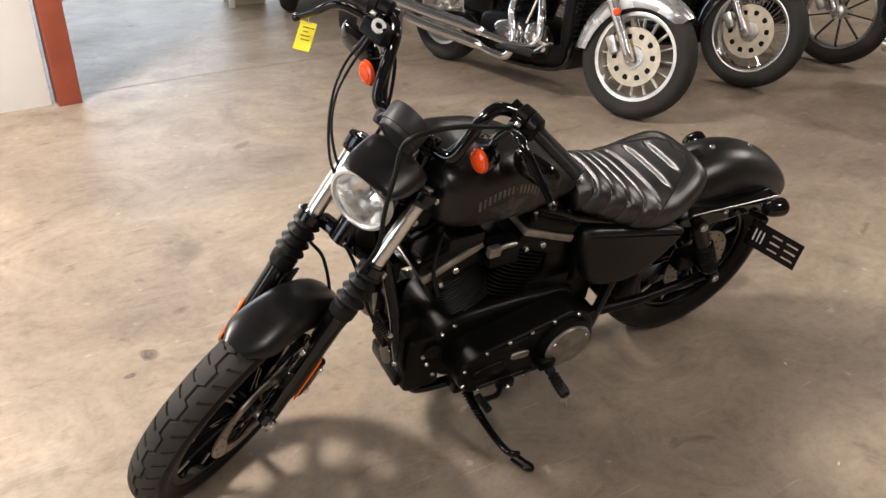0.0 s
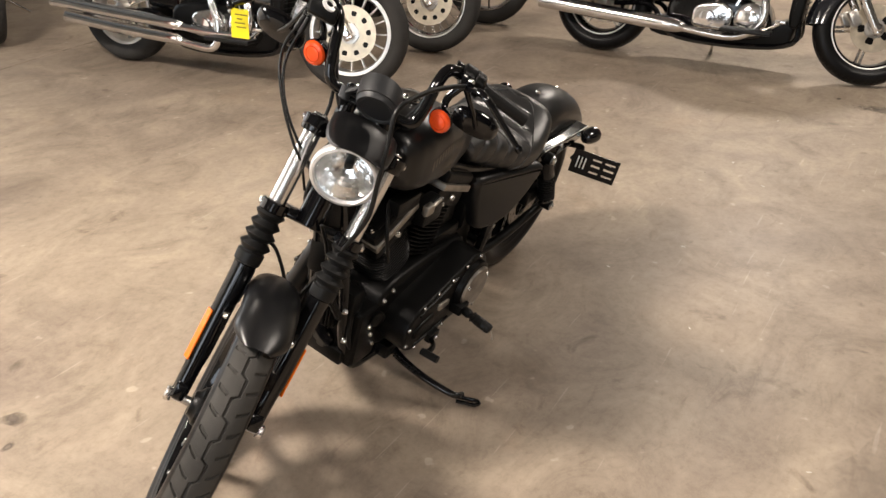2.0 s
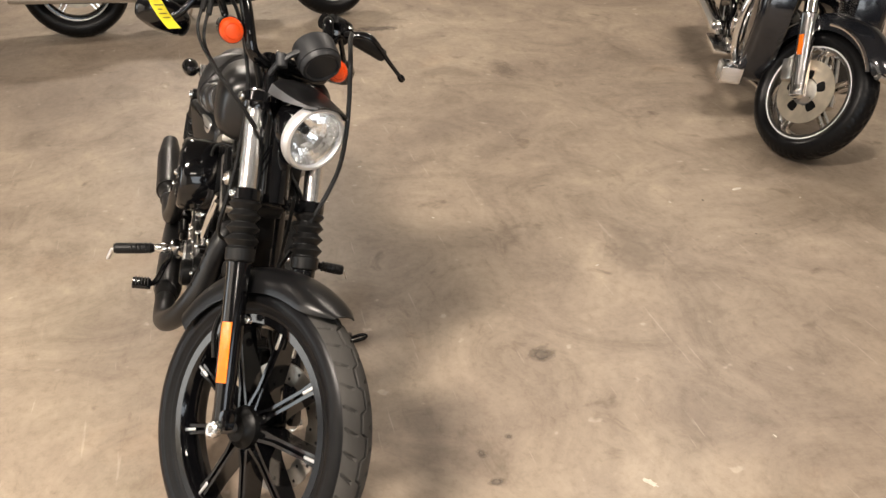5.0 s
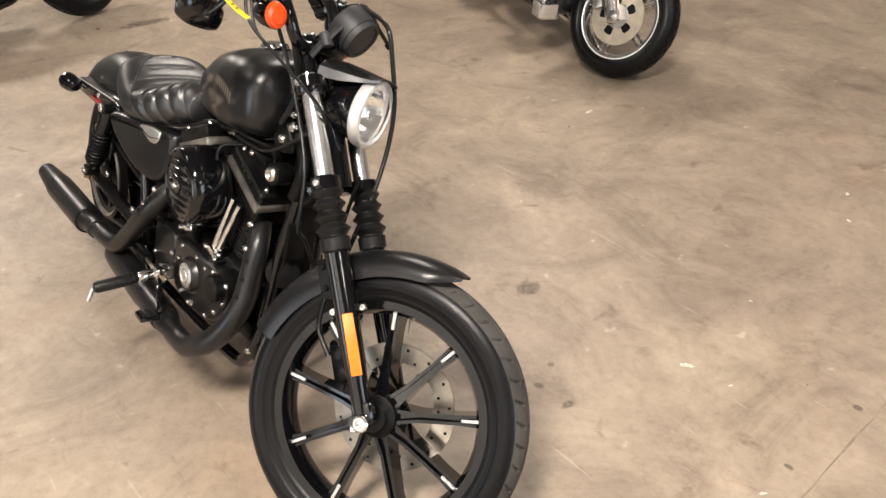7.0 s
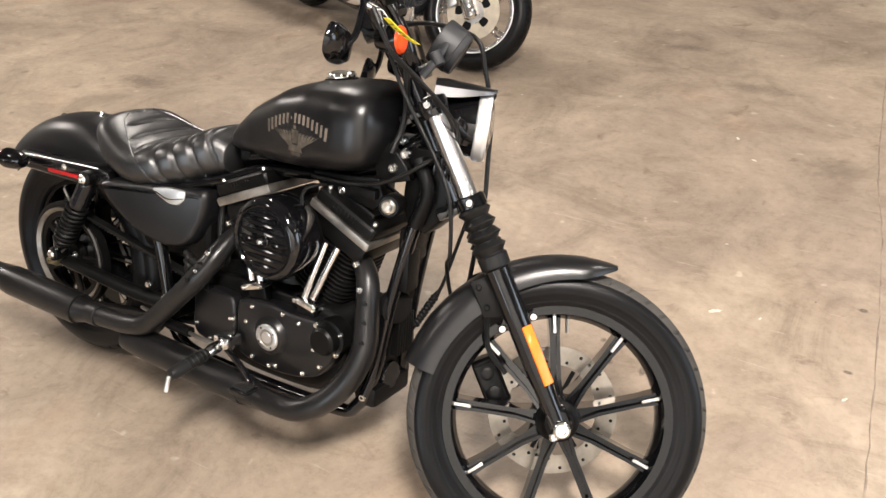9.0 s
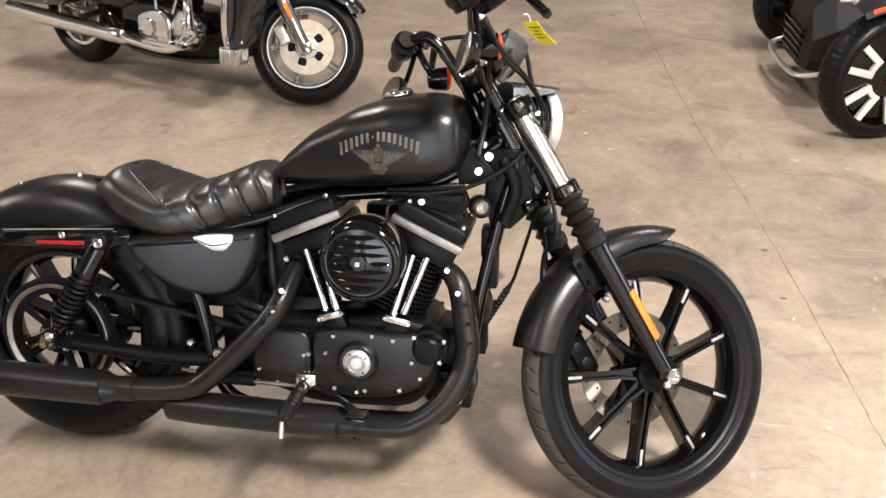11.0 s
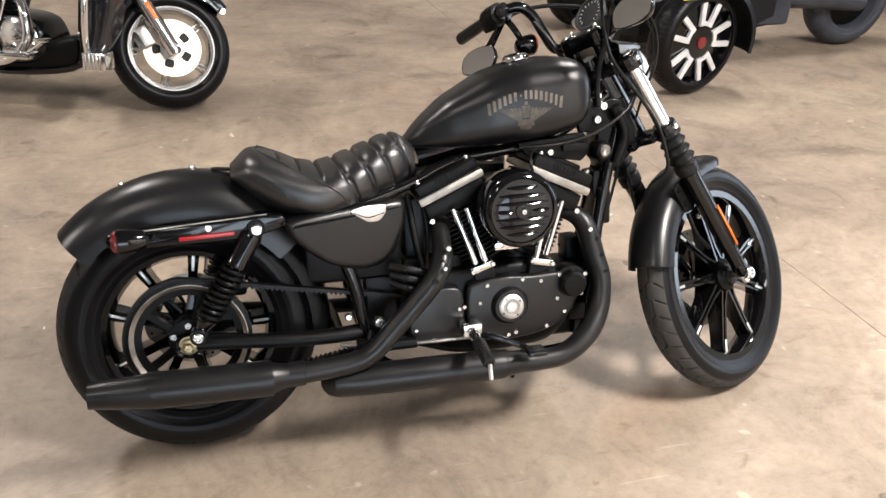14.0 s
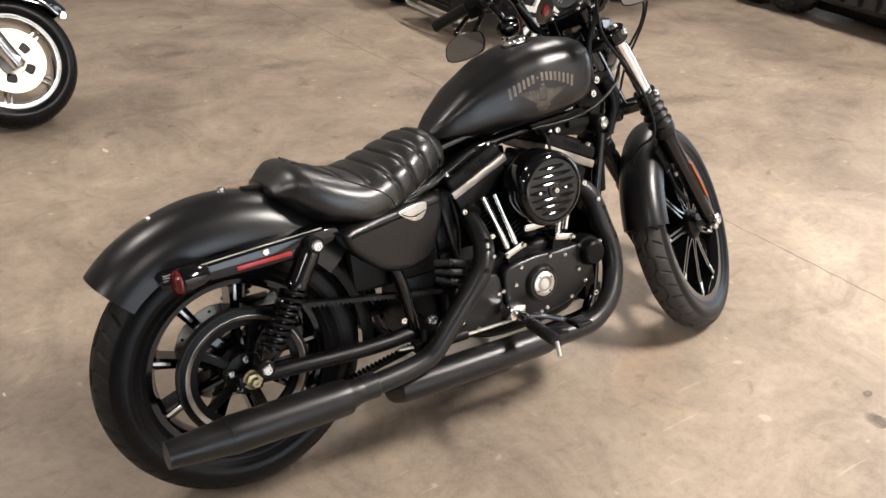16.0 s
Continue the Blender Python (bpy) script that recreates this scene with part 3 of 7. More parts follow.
def cast_wheel(name, m, R, half, rim_r, rim_half, around, repeats, disc_side, label, tread, disc_r=0.146):
    root = bp(name, lambda b: wheel_rim(b, rim_r, rim_half), GLOSS, None, label, m)
    ty = part("tyre", tyre_bm(R, half, rim_r - 0.004, around, 84, zigzag_tread(repeats, half, True)), SIDEWALL, root, "black rubber tyre with zigzag tread", sharp=0.9)
    ty.data.materials.append(tread)
    for poly in ty.data.polygons:
        poly.material_index = int(abs(poly.center.y) < half * 0.84 and math.hypot(poly.center.x, poly.center.z) > R - half * 0.62)
    bp("hub", lambda b: lathe(b, [(0.018, -0.062), (0.030, -0.060), (0.034, -0.05), (0.046, -0.042), (0.052, -0.02), (0.046, 0), (0.052, 0.02), (0.046, 0.042), (0.034, 0.05), (0.030, 0.06), (0.018, 0.062)], (0, 0, 0), (0, 1, 0), 36), POWDER, root)
    b = bmesh.new()
    top = rim_r - 0.028
    for s in (-1, 1):
        rows = []
        for r, w, d in ((0.040, 0.013, 0.034), (0.09, 0.0075, 0.027), (top - 0.04, 0.0075, rim_half - 0.016), (top, 0.010, rim_half - 0.015)):
            rows.append([b.verts.new(p) for p in ((s * w + 0.0036, -d, r), (s * w + 0.0036, d, r), (s * w - 0.0036, d, r), (s * w - 0.0036, -d, r))])
        ring_faces(b, rows)
    rows = [[b.verts.new(p) for p in ((w, -d, r), (w, d, r), (-w, d, r), (-w, -d, r))] for r, w, d in ((0.04, 0.011, 0.024), (0.1, 0.006, 0.014), (top, 0.008, 0.011))]
    ring_faces(b, rows)
    spoke = part("spoke", b, GLOSS, root)
    tips = []
    for s in (-1, 1):
        b = bmesh.new()
        block(b, (0, s * (rim_half - 0.0135), top - 0.010), (0.008, 0.004, 0.046), bevel=0.0015, seg=1)
        block(b, (0, s * (rim_half - 0.010), top + 0.014), (0.020, 0.009, 0.011), bevel=0.002, seg=1)
        tips.append(part("spoke_tip", b, ALU, root, "machined silver spoke end"))
    for k in range(1, 9):
        again(spoke, Matrix.Rotation(radians(40 * k), 4, "Y"))
        for tip in tips:
            again(tip, Matrix.Rotation(radians(40 * k), 4, "Y"))
    part("brake_disc", brake_disc_bm(disc_r - 0.048, disc_r, disc_side), DISC, root, "drilled steel brake disc")
    bp("disc_carrier", lambda b: [block(b, (0.062, disc_side, 0), (0.075, 0.004, 0.010), Matrix.Rotation(radians(60 * k), 4, "Y"), 0.001, 1) for k in range(6)], POWDER, root)
    holes = bmesh.new()
    for k in range(30):
        a = 2 * math.pi * k / 30
        r = disc_r - 0.034 + 0.022 * (k % 2)
        disc_bar(holes, (r * math.cos(a), disc_side - 0.0032, r * math.sin(a)), (0, 1, 0), 0.004, 0.0064, 8, 0.0004)
    part("disc_hole", holes, POWDER, root)["kind"] = "stuff"
    valve = bmesh.new()
    tube(valve, [(0.03, 0.0, rim_r - 0.03), (0.03, 0.004, rim_r - 0.065)], 0.004, 8)
    part("valve_stem", valve, STEEL, root)
    return root


FRONT_AXLE = Vector((0.030, 0, -0.066))
front_m = ST @ Matrix.Translation(FRONT_AXLE) @ Matrix.Rotation(radians(20.0), 4, "Y")
front_wheel = cast_wheel("front_wheel", front_m, 0.328, 0.050, 0.249, 0.037, 1300, 22, 0.060, "gloss black nine-spoke front wheel", TREAD)
REAR_Z = 0.318
rear_m = Matrix.Translation((0, 0, REAR_Z)) @ Matrix.Rotation(radians(8), 4, "Y")
rear_wheel = cast_wheel("rear_wheel", rear_m, 0.318, 0.075, 0.215, 0.045, 700, 22, 0.066, "gloss black nine-spoke rear wheel", DARK_TREAD, 0.122)


def rear_pulley(b):
    lathe(b, [(0.150, -0.077), (0.150, -0.102), (0.140, -0.103), (0.136, -0.098), (0.112, -0.096), (0.112, -0.084), (0.140, -0.077)], (0, 0, REAR_Z), (0, 1, 0), 72, closed=True)
    lathe(b, [(0.02, -0.070), (0.05, -0.08), (0.05, -0.100), (0.02, -0.104)], (0, 0, REAR_Z), (0, 1, 0), 32)


pulley = bp("rear_pulley", rear_pulley, POWDER, None, "black belt pulley with bright rim face")
for k in range(5):
    bp("pulley_spoke", lambda b: block(b, (0, -0.090, 0.08), (0.022, 0.012, 0.075), Matrix.Translation((0, 0, REAR_Z)) @ Matrix.Rotation(radians(72 * k + 20), 4, "Y"), 0.003, 1), POWDER, pulley)
bp("pulley_face", lambda b: lathe(b, [(0.1405, -0.1025), (0.1405, -0.1075), (0.1385, -0.1080), (0.1290, -0.1010), (0.1290, -0.0980)], (0, 0, REAR_Z), (0, 1, 0), 72, closed=True), DULL, pulley, "dull machined ring")
bp("pulley_bolt", lambda b: [bolt(b, (0.038 * math.cos(a), -0.104, REAR_Z + 0.038 * math.sin(a)), (0, -1, 0), 0.010, 0.009) for a in (0.3, 1.55, 2.8, 4.05, 5.3)], BOLT, pulley)
bp("axle_nut", lambda b: (lathe(b, [(0.019, 0), (0.019, 0.012), (0.012, 0.014), (0.010, 0.026), (0.004, 0.026), (0.004, 0.02)], (0.0, -0.142, REAR_Z), (0, -1, 0), 6), lathe(b, [(0.023, 0), (0.023, 0.004)], (0, -0.139, REAR_Z), (0, -1, 0), 24)), BRASS)


def belt(b):
    c0, r0, c1, r1 = Vector((0, REAR_Z)), 0.156, Vector((0.575, 0.312)), 0.052
    pts = []
    for k in range(41):
        a = radians(94 + (266 - 94) * k / 40)
        pts.append(c0 + r0 * Vector((math.cos(a), math.sin(a))))
    for k in range(31):
        a = radians(-86 + 172 * k / 30)
        pts.append(c1 + r1 * Vector((math.cos(a), math.sin(a))))
    n = len(pts)
    dense = []
    for k in range(n):
        p, q = pts[k], pts[(k + 1) % n]
        m = max(1, int((q - p).length / 0.006))
        dense += [p.lerp(q, j / m) for j in range(m)]
    n, rings = len(dense), []
    for k, p in enumerate(dense):
        t = (dense[(k + 1) % n] - dense[k - 1]).normalized()
        inw = Vector((-t.y, t.x))
        d = 0.014 if k % 2 else 0.007
        q = p + inw * d
        rings.append([b.verts.new((v.x, y, v.y)) for v, y in ((p, -0.078), (p, -0.100), (q, -0.100), (q, -0.078))])
    rings.append(rings[0])
    ring_faces(b, rings, True, False)


bp("drive_belt", belt, GAITER, None, "toothed black rubber drive belt", sharp=0.5)


def swingarm(b):
    for s in (-1, 1):
        tube(b, [(-0.03, s * 0.128, REAR_Z), (0.10, s * 0.128, REAR_Z - 0.008), (0.30, s * 0.122, 0.293), (0.47, s * 0.105, 0.290)], [0.017, 0.019, 0.020, 0.022], 14, flat=0.8)
    tube(b, [(0.46, -0.13, 0.290), (0.46, 0.13, 0.290)], 0.026, 16)
    tube(b, [(0.36, -0.11, 0.288), (0.36, 0.11, 0.288)], 0.018, 12)


bp("swingarm", swingarm, POWDER, None, "black swingarm")
bp("swingarm_bolt", lambda b: (bolt(b, (0.46, -0.15, 0.325), (0, -1, 0), 0.015, 0.014), bolt(b, (0.385, -0.142, 0.345), (0, -1, 0), 0.010, 0.01)), BOLT)


def shock(side):
    s = -0.152 * side
    top, low = Vector((0.183, s, 0.594)), Vector((0.026, s, 0.345))
    way = (top - low).normalized()
    L = (top - low).length
    body = bp("rear_shock", lambda b: lathe(b, [(0.010, 0.0), (0.016, 0.01), (0.024, 0.035), (0.026, 0.042), (0.026, 0.047), (0.018, 0.048), (0.018, L * 0.5), (0.014, L * 0.51), (0.014, L * 0.64), (0.026, L * 0.65), (0.027, L * 0.68), (0.025, L * 0.70), (0.0255, L * 0.92), (0.020, L * 0.97), (0.012, L)], low, way, 24), GLOSS, None, "gloss black coil shock absorber")
    m = axis_matrix(low, way)

    def coil(b):
        pts = [m @ Vector((0.0265 * math.cos(a), 0.0265 * math.sin(a), 0.049 + (L * 0.65 - 0.053) * a / (2 * math.pi * 9))) for a in np.linspace(0, 2 * math.pi * 9, 190)]
        tube(b, pts, 0.0050, 8, 1)
    bp("spring", coil, POWDER, body)
    bp("shock_bolt", lambda b: (bolt(b, top + Vector((0, -side * 0.022, 0)), (0, -side, 0), 0.014, 0.010), bolt(b, low + Vector((0, -side * 0.02, 0)), (0, -side, 0), 0.013, 0.010)), BOLT, body)
    bp("shock_eye", lambda b: [disc_bar(b, q + Vector((0, side * 0.02, 0)), (0, -side, 0), 0.020, 0.042, 20) for q in (top, low)], POWDER, body)


shock(1)
shock(-1)


# rear mudguard
def rear_taper(t, lo, hw, rr):
    return lo, hw * (1 - 0.04 * t * t), rr + float(np.interp(t, [0, 0.25, 0.47, 0.72, 1], [0.020, 0.0165, 0.0125, 0.003, -0.001]))


def rear_guard(b):
    rows = fender_rows(0, REAR_Z, 0.392, 0.295, 0.107, 38, 135, 60, crown=2.4, taper=rear_taper)
    sheet(b, rows)


guard = bp("rear_fender", rear_guard, SATIN, None, "satin black bobbed rear mudguard", thick=0.003)
bp("fender_bolt", lambda b: (bolt(b, (-0.122, 0.0, REAR_Z + 0.3725), (-0.31, 0, 0.95), 0.007, 0.008), bolt(b, (0.045, 0.0, REAR_Z + 0.4005), (0.1, 0, 1), 0.009, 0.010)), BOLT, guard)
bp("seat_tab", lambda b: block(b, (0.09, 0, REAR_Z + 0.402), (0.10, 0.03, 0.006), Matrix.Rotation(radians(4), 4, "Y"), 0.002), POWDER, guard)


def strut(side):
    s = -side
    out = [(-0.150, 0.575), (-0.155, 0.592), (-0.145, 0.603), (0.20, 0.622), (0.245, 0.618), (0.255, 0.604), (0.235, 0.585), (0.17, 0.566), (0.0, 0.566), (-0.12, 0.566)]
    root = bp("fender_strut", lambda b: slab(b, out, s * 0.100, s * 0.150, 0.007), GLOSS, None, "gloss black mudguard strut")
    bp("strut_edge", lambda b: tube(b, [(-0.145, s * 0.149, 0.604), (0.03, s * 0.149, 0.614), (0.21, s * 0.149, 0.623)], 0.0016, 6, 2), ALU, root, "thin bright strut edge")
    bp("strut_bolt", lambda b: (bolt(b, (-0.085, s * 0.149, 0.588), (0, s, 0), 0.009, 0.006), bolt(b, (0.075, s * 0.149, 0.602), (0, s, 0), 0.009, 0.006)), BOLT, root)
    if side > 0:
        bp("side_reflector", lambda b: block(b, (0.085, s * 0.152, 0.5815), (0.125, 0.005, 0.010), Matrix.Rotation(radians(-1.5), 4, "Y"), 0.002), RED, root, "thin red side reflector")
    # rear turn signal
    c = Vector((-0.098, s * 0.183, 0.596))
    sig = bp("rear_turn_signal", lambda b: lathe(b, [(0.004, -0.042), (0.018, -0.036), (0.026, -0.018), (0.029, 0.01), (0.029, 0.022), (0.026, 0.026)], c, (-1, s * 0.12, 0), 28), GLOSS, None, "small gloss black bullet turn signal with red lens")
    bp("signal_lens", lambda b: lathe(b, [(0.0265, 0.022), (0.0262, 0.030), (0.020, 0.037), (0.004, 0.040)], c, (-1, s * 0.12, 0), 28), DARK_RED, sig, "dark red lens")
    bp("signal_stem", lambda b: tube(b, [c + Vector((0, 0, 0)), c + Vector((0.005, -s * 0.05, 0))], 0.008, 10), GLOSS, sig)


strut(1)
strut(-1)


# side-mounted plate bracket on the left
def plate_bracket():
    m = Matrix.Translation((-0.082, 0.240, 0.505)) @ Matrix(((-0.30, 0.0, 0.95, 0), (0.95, 0.0, 0.30, 0), (0, 1, 0, 0), (0, 0, 0, 1)))
    root = bmesh.new()
    w, h = 0.165, 0.092
    # a plate with slots cut through it
    xs = [-w / 2, -w / 2 + 0.052, -0.024, -0.012, 0.020, 0.034, w / 2 - 0.012, w / 2]
    ys = [-h / 2, -0.029, -0.021, -0.004, 0.005, 0.021, 0.029, h / 2]
    vs = [[root.verts.new(m @ Vector((x, y, 0))) for y in ys] for x in xs]
    for i in range(7):
        for j in range(7):
            if i in (3, 5) and j in (1, 3, 5):
                continue
            root.faces.new((vs[i][j], vs[i + 1][j], vs[i + 1][j + 1], vs[i][j + 1]))
    ob = part("plate_bracket", root, GLOSS, bike, "slotted gloss black licence plate bracket", thick=0.004)
    b = bmesh.new()
    # three slots painted as white bars, for the bright floor seen behind
    for k in (-1, 0, 1):
        block(b, (-w / 2 + 0.034 + 0.013 * k, 0, 0.0035), (0.005, 0.044, 0.003), m, 0.001, 1)
    part("bracket_rib", b, WHITE, ob, "white bars painted for the bright floor behind bracket slots")
    b = bmesh.new()
    tube(b, [(-0.06, 0.13, 0.55), (-0.10, 0.17, 0.54), m @ Vector((-w / 2, 0, 0))], 0.010, 8)
    part("bracket_arm", b, POWDER, ob)


plate_bracket()


# ---- seat ----
def seat_section(x):
    xs = [0.135, 0.160, 0.192, 0.24, 0.30, 0.349, 0.42, 0.48, 0.53, 0.560, 0.585]
    tops = [0.712, 0.748, 0.764, 0.745, 0.720, 0.710, 0.732, 0.757, 0.777, 0.776, 0.745]
    lows = [0.698, 0.670, 0.640, 0.608, 0.590, 0.587, 0.602, 0.622, 0.642, 0.654, 0.668]
    half = [0.075, 0.110, 0.134, 0.154, 0.165, 0.164, 0.148, 0.126, 0.106, 0.093, 0.070]
    return [float(np.interp(x, xs, c)) for c in (tops, lows, half)]


def seat_body(b):
    rings, N, M = [], 230, 72
    for k in range(N + 1):
        x = 0.135 + 0.45 * k / N
        xs = [np.clip(x + d, 0.135, 0.585) for d in (-0.018, -0.009, 0, 0.009, 0.018)]
        top, low, half = (sum(seat_section(q)[j] for q in xs) / 5 for j in range(3))
        zc, hh = (top + low) / 2, (top - low) / 2
        ring = []
        for j in range(M):
            a = 2 * math.pi * j / M
            ca, sa = math.cos(a), math.sin(a)
            y = half * math.copysign(abs(ca) ** 0.72, ca)
            z = zc + hh * math.copysign(abs(sa) ** 0.8, sa)
            # pleats across the middle panel, down to the edge near the nose
            reach = np.interp(x, [0.19, 0.25, 0.32, 0.37, 0.40], [0.02, 0.52, 0.80, 1.0, 1.3])
            near = abs(y) / half
            if sa > -0.75 and near < reach and 0.19 < x < 0.572 and (sa > -0.1 or x > 0.40 - 0.05 * sa):
                lean = x - 0.030 * (1 - max(sa, -0.4)) * min(1.0, max(0.0, (x - 0.34) / 0.08))
                f = ((lean - 0.203) / 0.047) % 1.0
                off = min(f, 1 - f) * 0.047
                dip = (0.0082 * math.exp(-(off / 0.0045) ** 2) + 0.0030 * (1 - math.sin(math.pi * f))) * min(1.0, 6 * max(0.0, reach - near))
                y -= dip * ca
                z -= dip * max(sa, 0)
            elif sa > -0.3 and abs(near - reach) < 0.05 and x < 0.40:
                z += 0.001
            ring.append(b.verts.new((x, y, z)))
        rings.append(ring)
    ring_faces(b, rings)


seat = bp("seat", seat_body, LEATHER, None, "black vinyl solo seat with cross pleats", sharp=1.2)


def seat_piping(b, s):
    pts = []
    for x, reach in ((0.205, 0.28), (0.225, 0.47), (0.26, 0.60), (0.30, 0.74), (0.335, 0.87), (0.362, 0.965), (0.385, 1.0)):
        top, low, half = seat_section(x)
        zc, hh = (top + low) / 2, (top - low) / 2
        ca = min(1.0, reach) ** (1 / 0.72)
        sa = math.sqrt(max(0, 1 - ca * ca))
        pts.append((x, s * (half * reach + 0.0005), zc + hh * sa ** 0.8 + 0.0005))
    # down the flank to the lower edge
    for x, drop in ((0.405, 0.45), (0.425, 0.85)):
        top, low, half = seat_section(x)
        zc, hh = (top + low) / 2, (top - low) / 2
        ca = math.sqrt(1 - drop * drop)
        pts.append((x, s * (half * ca ** 0.72 + 0.0008), zc - hh * drop ** 0.8))
    tube(b, pts, 0.0028, 6, 4)


for s in (-1, 1):
    bp("piping", lambda b: seat_piping(b, s), LEATHER, seat)


# ---- tank ----
TX = [0.574, 0.59, 0.617, 0.678, 0.784, 0.867, 0.957, 1.005, 1.030, 1.045, 1.052]
TT = [0.757, 0.778, 0.805, 0.856, 0.914, 0.939, 0.947, 0.942, 0.932, 0.912, 0.870]
TB = [0.738, 0.735, 0.733, 0.731, 0.731, 0.737, 0.748, 0.760, 0.775, 0.795, 0.835]
TH = [0.030, 0.052, 0.068, 0.092, 0.122, 0.136, 0.140, 0.134, 0.122, 0.104, 0.060]
TN = 3.3


def tank_at(x):
    return [float(np.interp(x, TX, c)) for c in (TT, TB, TH)]


def tank_smooth(x):
    got = [tank_at(min(max(x + d, TX[0]), TX[-1])) for d in (-0.012, -0.006, 0, 0.006, 0.012)]
    return [sum(g[j] for g in got) / 5 for j in range(3)]


def tank_side(x, z):
    top, low, half = tank_smooth(x)
    zc, hh = low + (top - low) * 0.46, (top - low) * (0.54 if z > low + (top - low) * 0.46 else 0.46)
    return half * max(0.0, 1 - abs((z - zc) / hh) ** TN) ** (1 / TN)


def tank_body(b):
    rings, N, M = [], 90, 72
    for k in range(N + 1):
        x = TX[0] + (TX[-1] - TX[0]) * k / N
        top, low, half = tank_smooth(x)
        zc = low + (top - low) * 0.46
        ring = []
        for j in range(M):
            a = 2 * math.pi * j / M
            ca, sa = math.cos(a), math.sin(a)
            hh = (top - low) * (0.54 if sa > 0 else 0.46)
            ring.append(b.verts.new((x, half * math.copysign(abs(ca) ** (2 / TN), ca), zc + hh * math.copysign(abs(sa) ** (2 / TN), sa))))
        rings.append(ring)
    ring_faces(b, rings)


tank = bp("fuel_tank", tank_body, SATIN, None, "satin black peanut fuel tank", sharp=1.3)
bp("fuel_cap", lambda b: lathe(b, [(0.030, -0.006), (0.034, 0.0), (0.034, 0.010), (0.030, 0.016), (0.012, 0.020), (0.001, 0.0205)], (0.878, -0.0, 0.938), (-0.15, 0, 1), 32), CHROME, tank, "polished round fuel cap")
bp("cap_low", lambda b: lathe(b, [(0.038, -0.008), (0.040, 0.0), (0.036, 0.004)], (0.878, 0, 0.938), (-0.15, 0, 1), 32), POWDER, tank)


def decal_patch(b, corners, side, lift=0.0012, cuts=4):
    """A small flat mark that follows the tank's flank."""
    (x0, z0), (x1, z1), (x2, z2), (x3, z3) = corners
    rows = []
    for i in range(cuts + 1):
        s = i / cuts
        row = []
        for j in range(cuts + 1):
            t = j / cuts
            x = (x0 * (1 - s) + x1 * s) * (1 - t) + (x3 * (1 - s) + x2 * s) * t
            z = (z0 * (1 - s) + z1 * s) * (1 - t) + (z3 * (1 - s) + z2 * s) * t
            row.append(Vector((x, side * (tank_side(x, z) + lift), z)))
        rows.append(row)
    sheet(b, rows)


def tank_decals(side):
    b = bmesh.new()
    rng = random.Random(11)
    n = 15
    for k in range(n):
        f = (k + 0.5) / n
        x = 0.762 + 0.192 * f
        arch = 0.826 + 0.012 * f + 0.030 * math.sin(math.pi * f)
        h, w = 0.021 + 0.009 * abs(2 * f - 1) ** 2, 0.0047
        lean = 0.10 * (0.5 - f)
        if k == 6:
            decal_patch(b, [(x - 0.002, arch - 0.003), (x + 0.002, arch - 0.003), (x + 0.002, arch + 0.003), (x - 0.002, arch + 0.003)], side)
            continue
        dx = lean * h
        g = w * rng.uniform(0.80, 1.0)
        decal_patch(b, [(x - g * 0.85 + dx, arch - h / 2), (x + g * 0.85 + dx, arch - h / 2), (x + g * 0.85 - dx, arch + h / 2), (x - g * 0.85 - dx, arch + h / 2)], side, cuts=2)
    part("tank_lettering", b, LOGO, tank, "bronze bar decal")
    b = bmesh.new()
    for s in (-1, 1):
        for k in range(6):
            f = k / 6
            decal_patch(b, [(0.858 + s * (0.012 + 0.060 * f), 0.830 - 0.004 * f), (0.858 + s * (0.020 + 0.062 * f), 0.832 - 0.002 * f), (0.858 + s * (0.016 + 0.030 * f), 0.795 + 0.018 * f), (0.858 + s * (0.008 + 0.028 * f), 0.793 + 0.018 * f)], side)
    decal_patch(b, [(0.850, 0.806), (0.866, 0.806), (0.869, 0.836), (0.847, 0.836)], side)
    part("tank_emblem", b, LOGO_DIM, tank, "dim bronze feather decal")
    b = bmesh.new()
    decal_patch(b, [(0.836, 0.786), (0.880, 0.786), (0.876, 0.802), (0.840, 0.802)], side, 0.0016)
    decal_patch(b, [(0.846, 0.776), (0.870, 0.776), (0.874, 0.785), (0.842, 0.785)], side, 0.0016)
    decal_patch(b, [(0.853, 0.838), (0.863, 0.838), (0.862, 0.846), (0.854, 0.846)], side, 0.0016)
    part("tank_shield", b, LOGO_DIM, tank)


tank_decals(-1)
tank_decals(1)


# ---- side covers ----
COVER = [(0.245, 0.606), (0.34, 0.616), (0.46, 0.622), (0.545, 0.624), (0.556, 0.60), (0.548, 0.55), (0.52, 0.49), (0.485, 0.462), (0.44, 0.456), (0.39, 0.466), (0.345, 0.485), (0.30, 0.52), (0.262, 0.56)]


def wedge(s):
    """Covers draw in towards the engine."""
    m = Matrix.Identity(4)
    m[1][0], m[1][3] = -0.25 * s, 0.25 * 0.27 * s
    return m


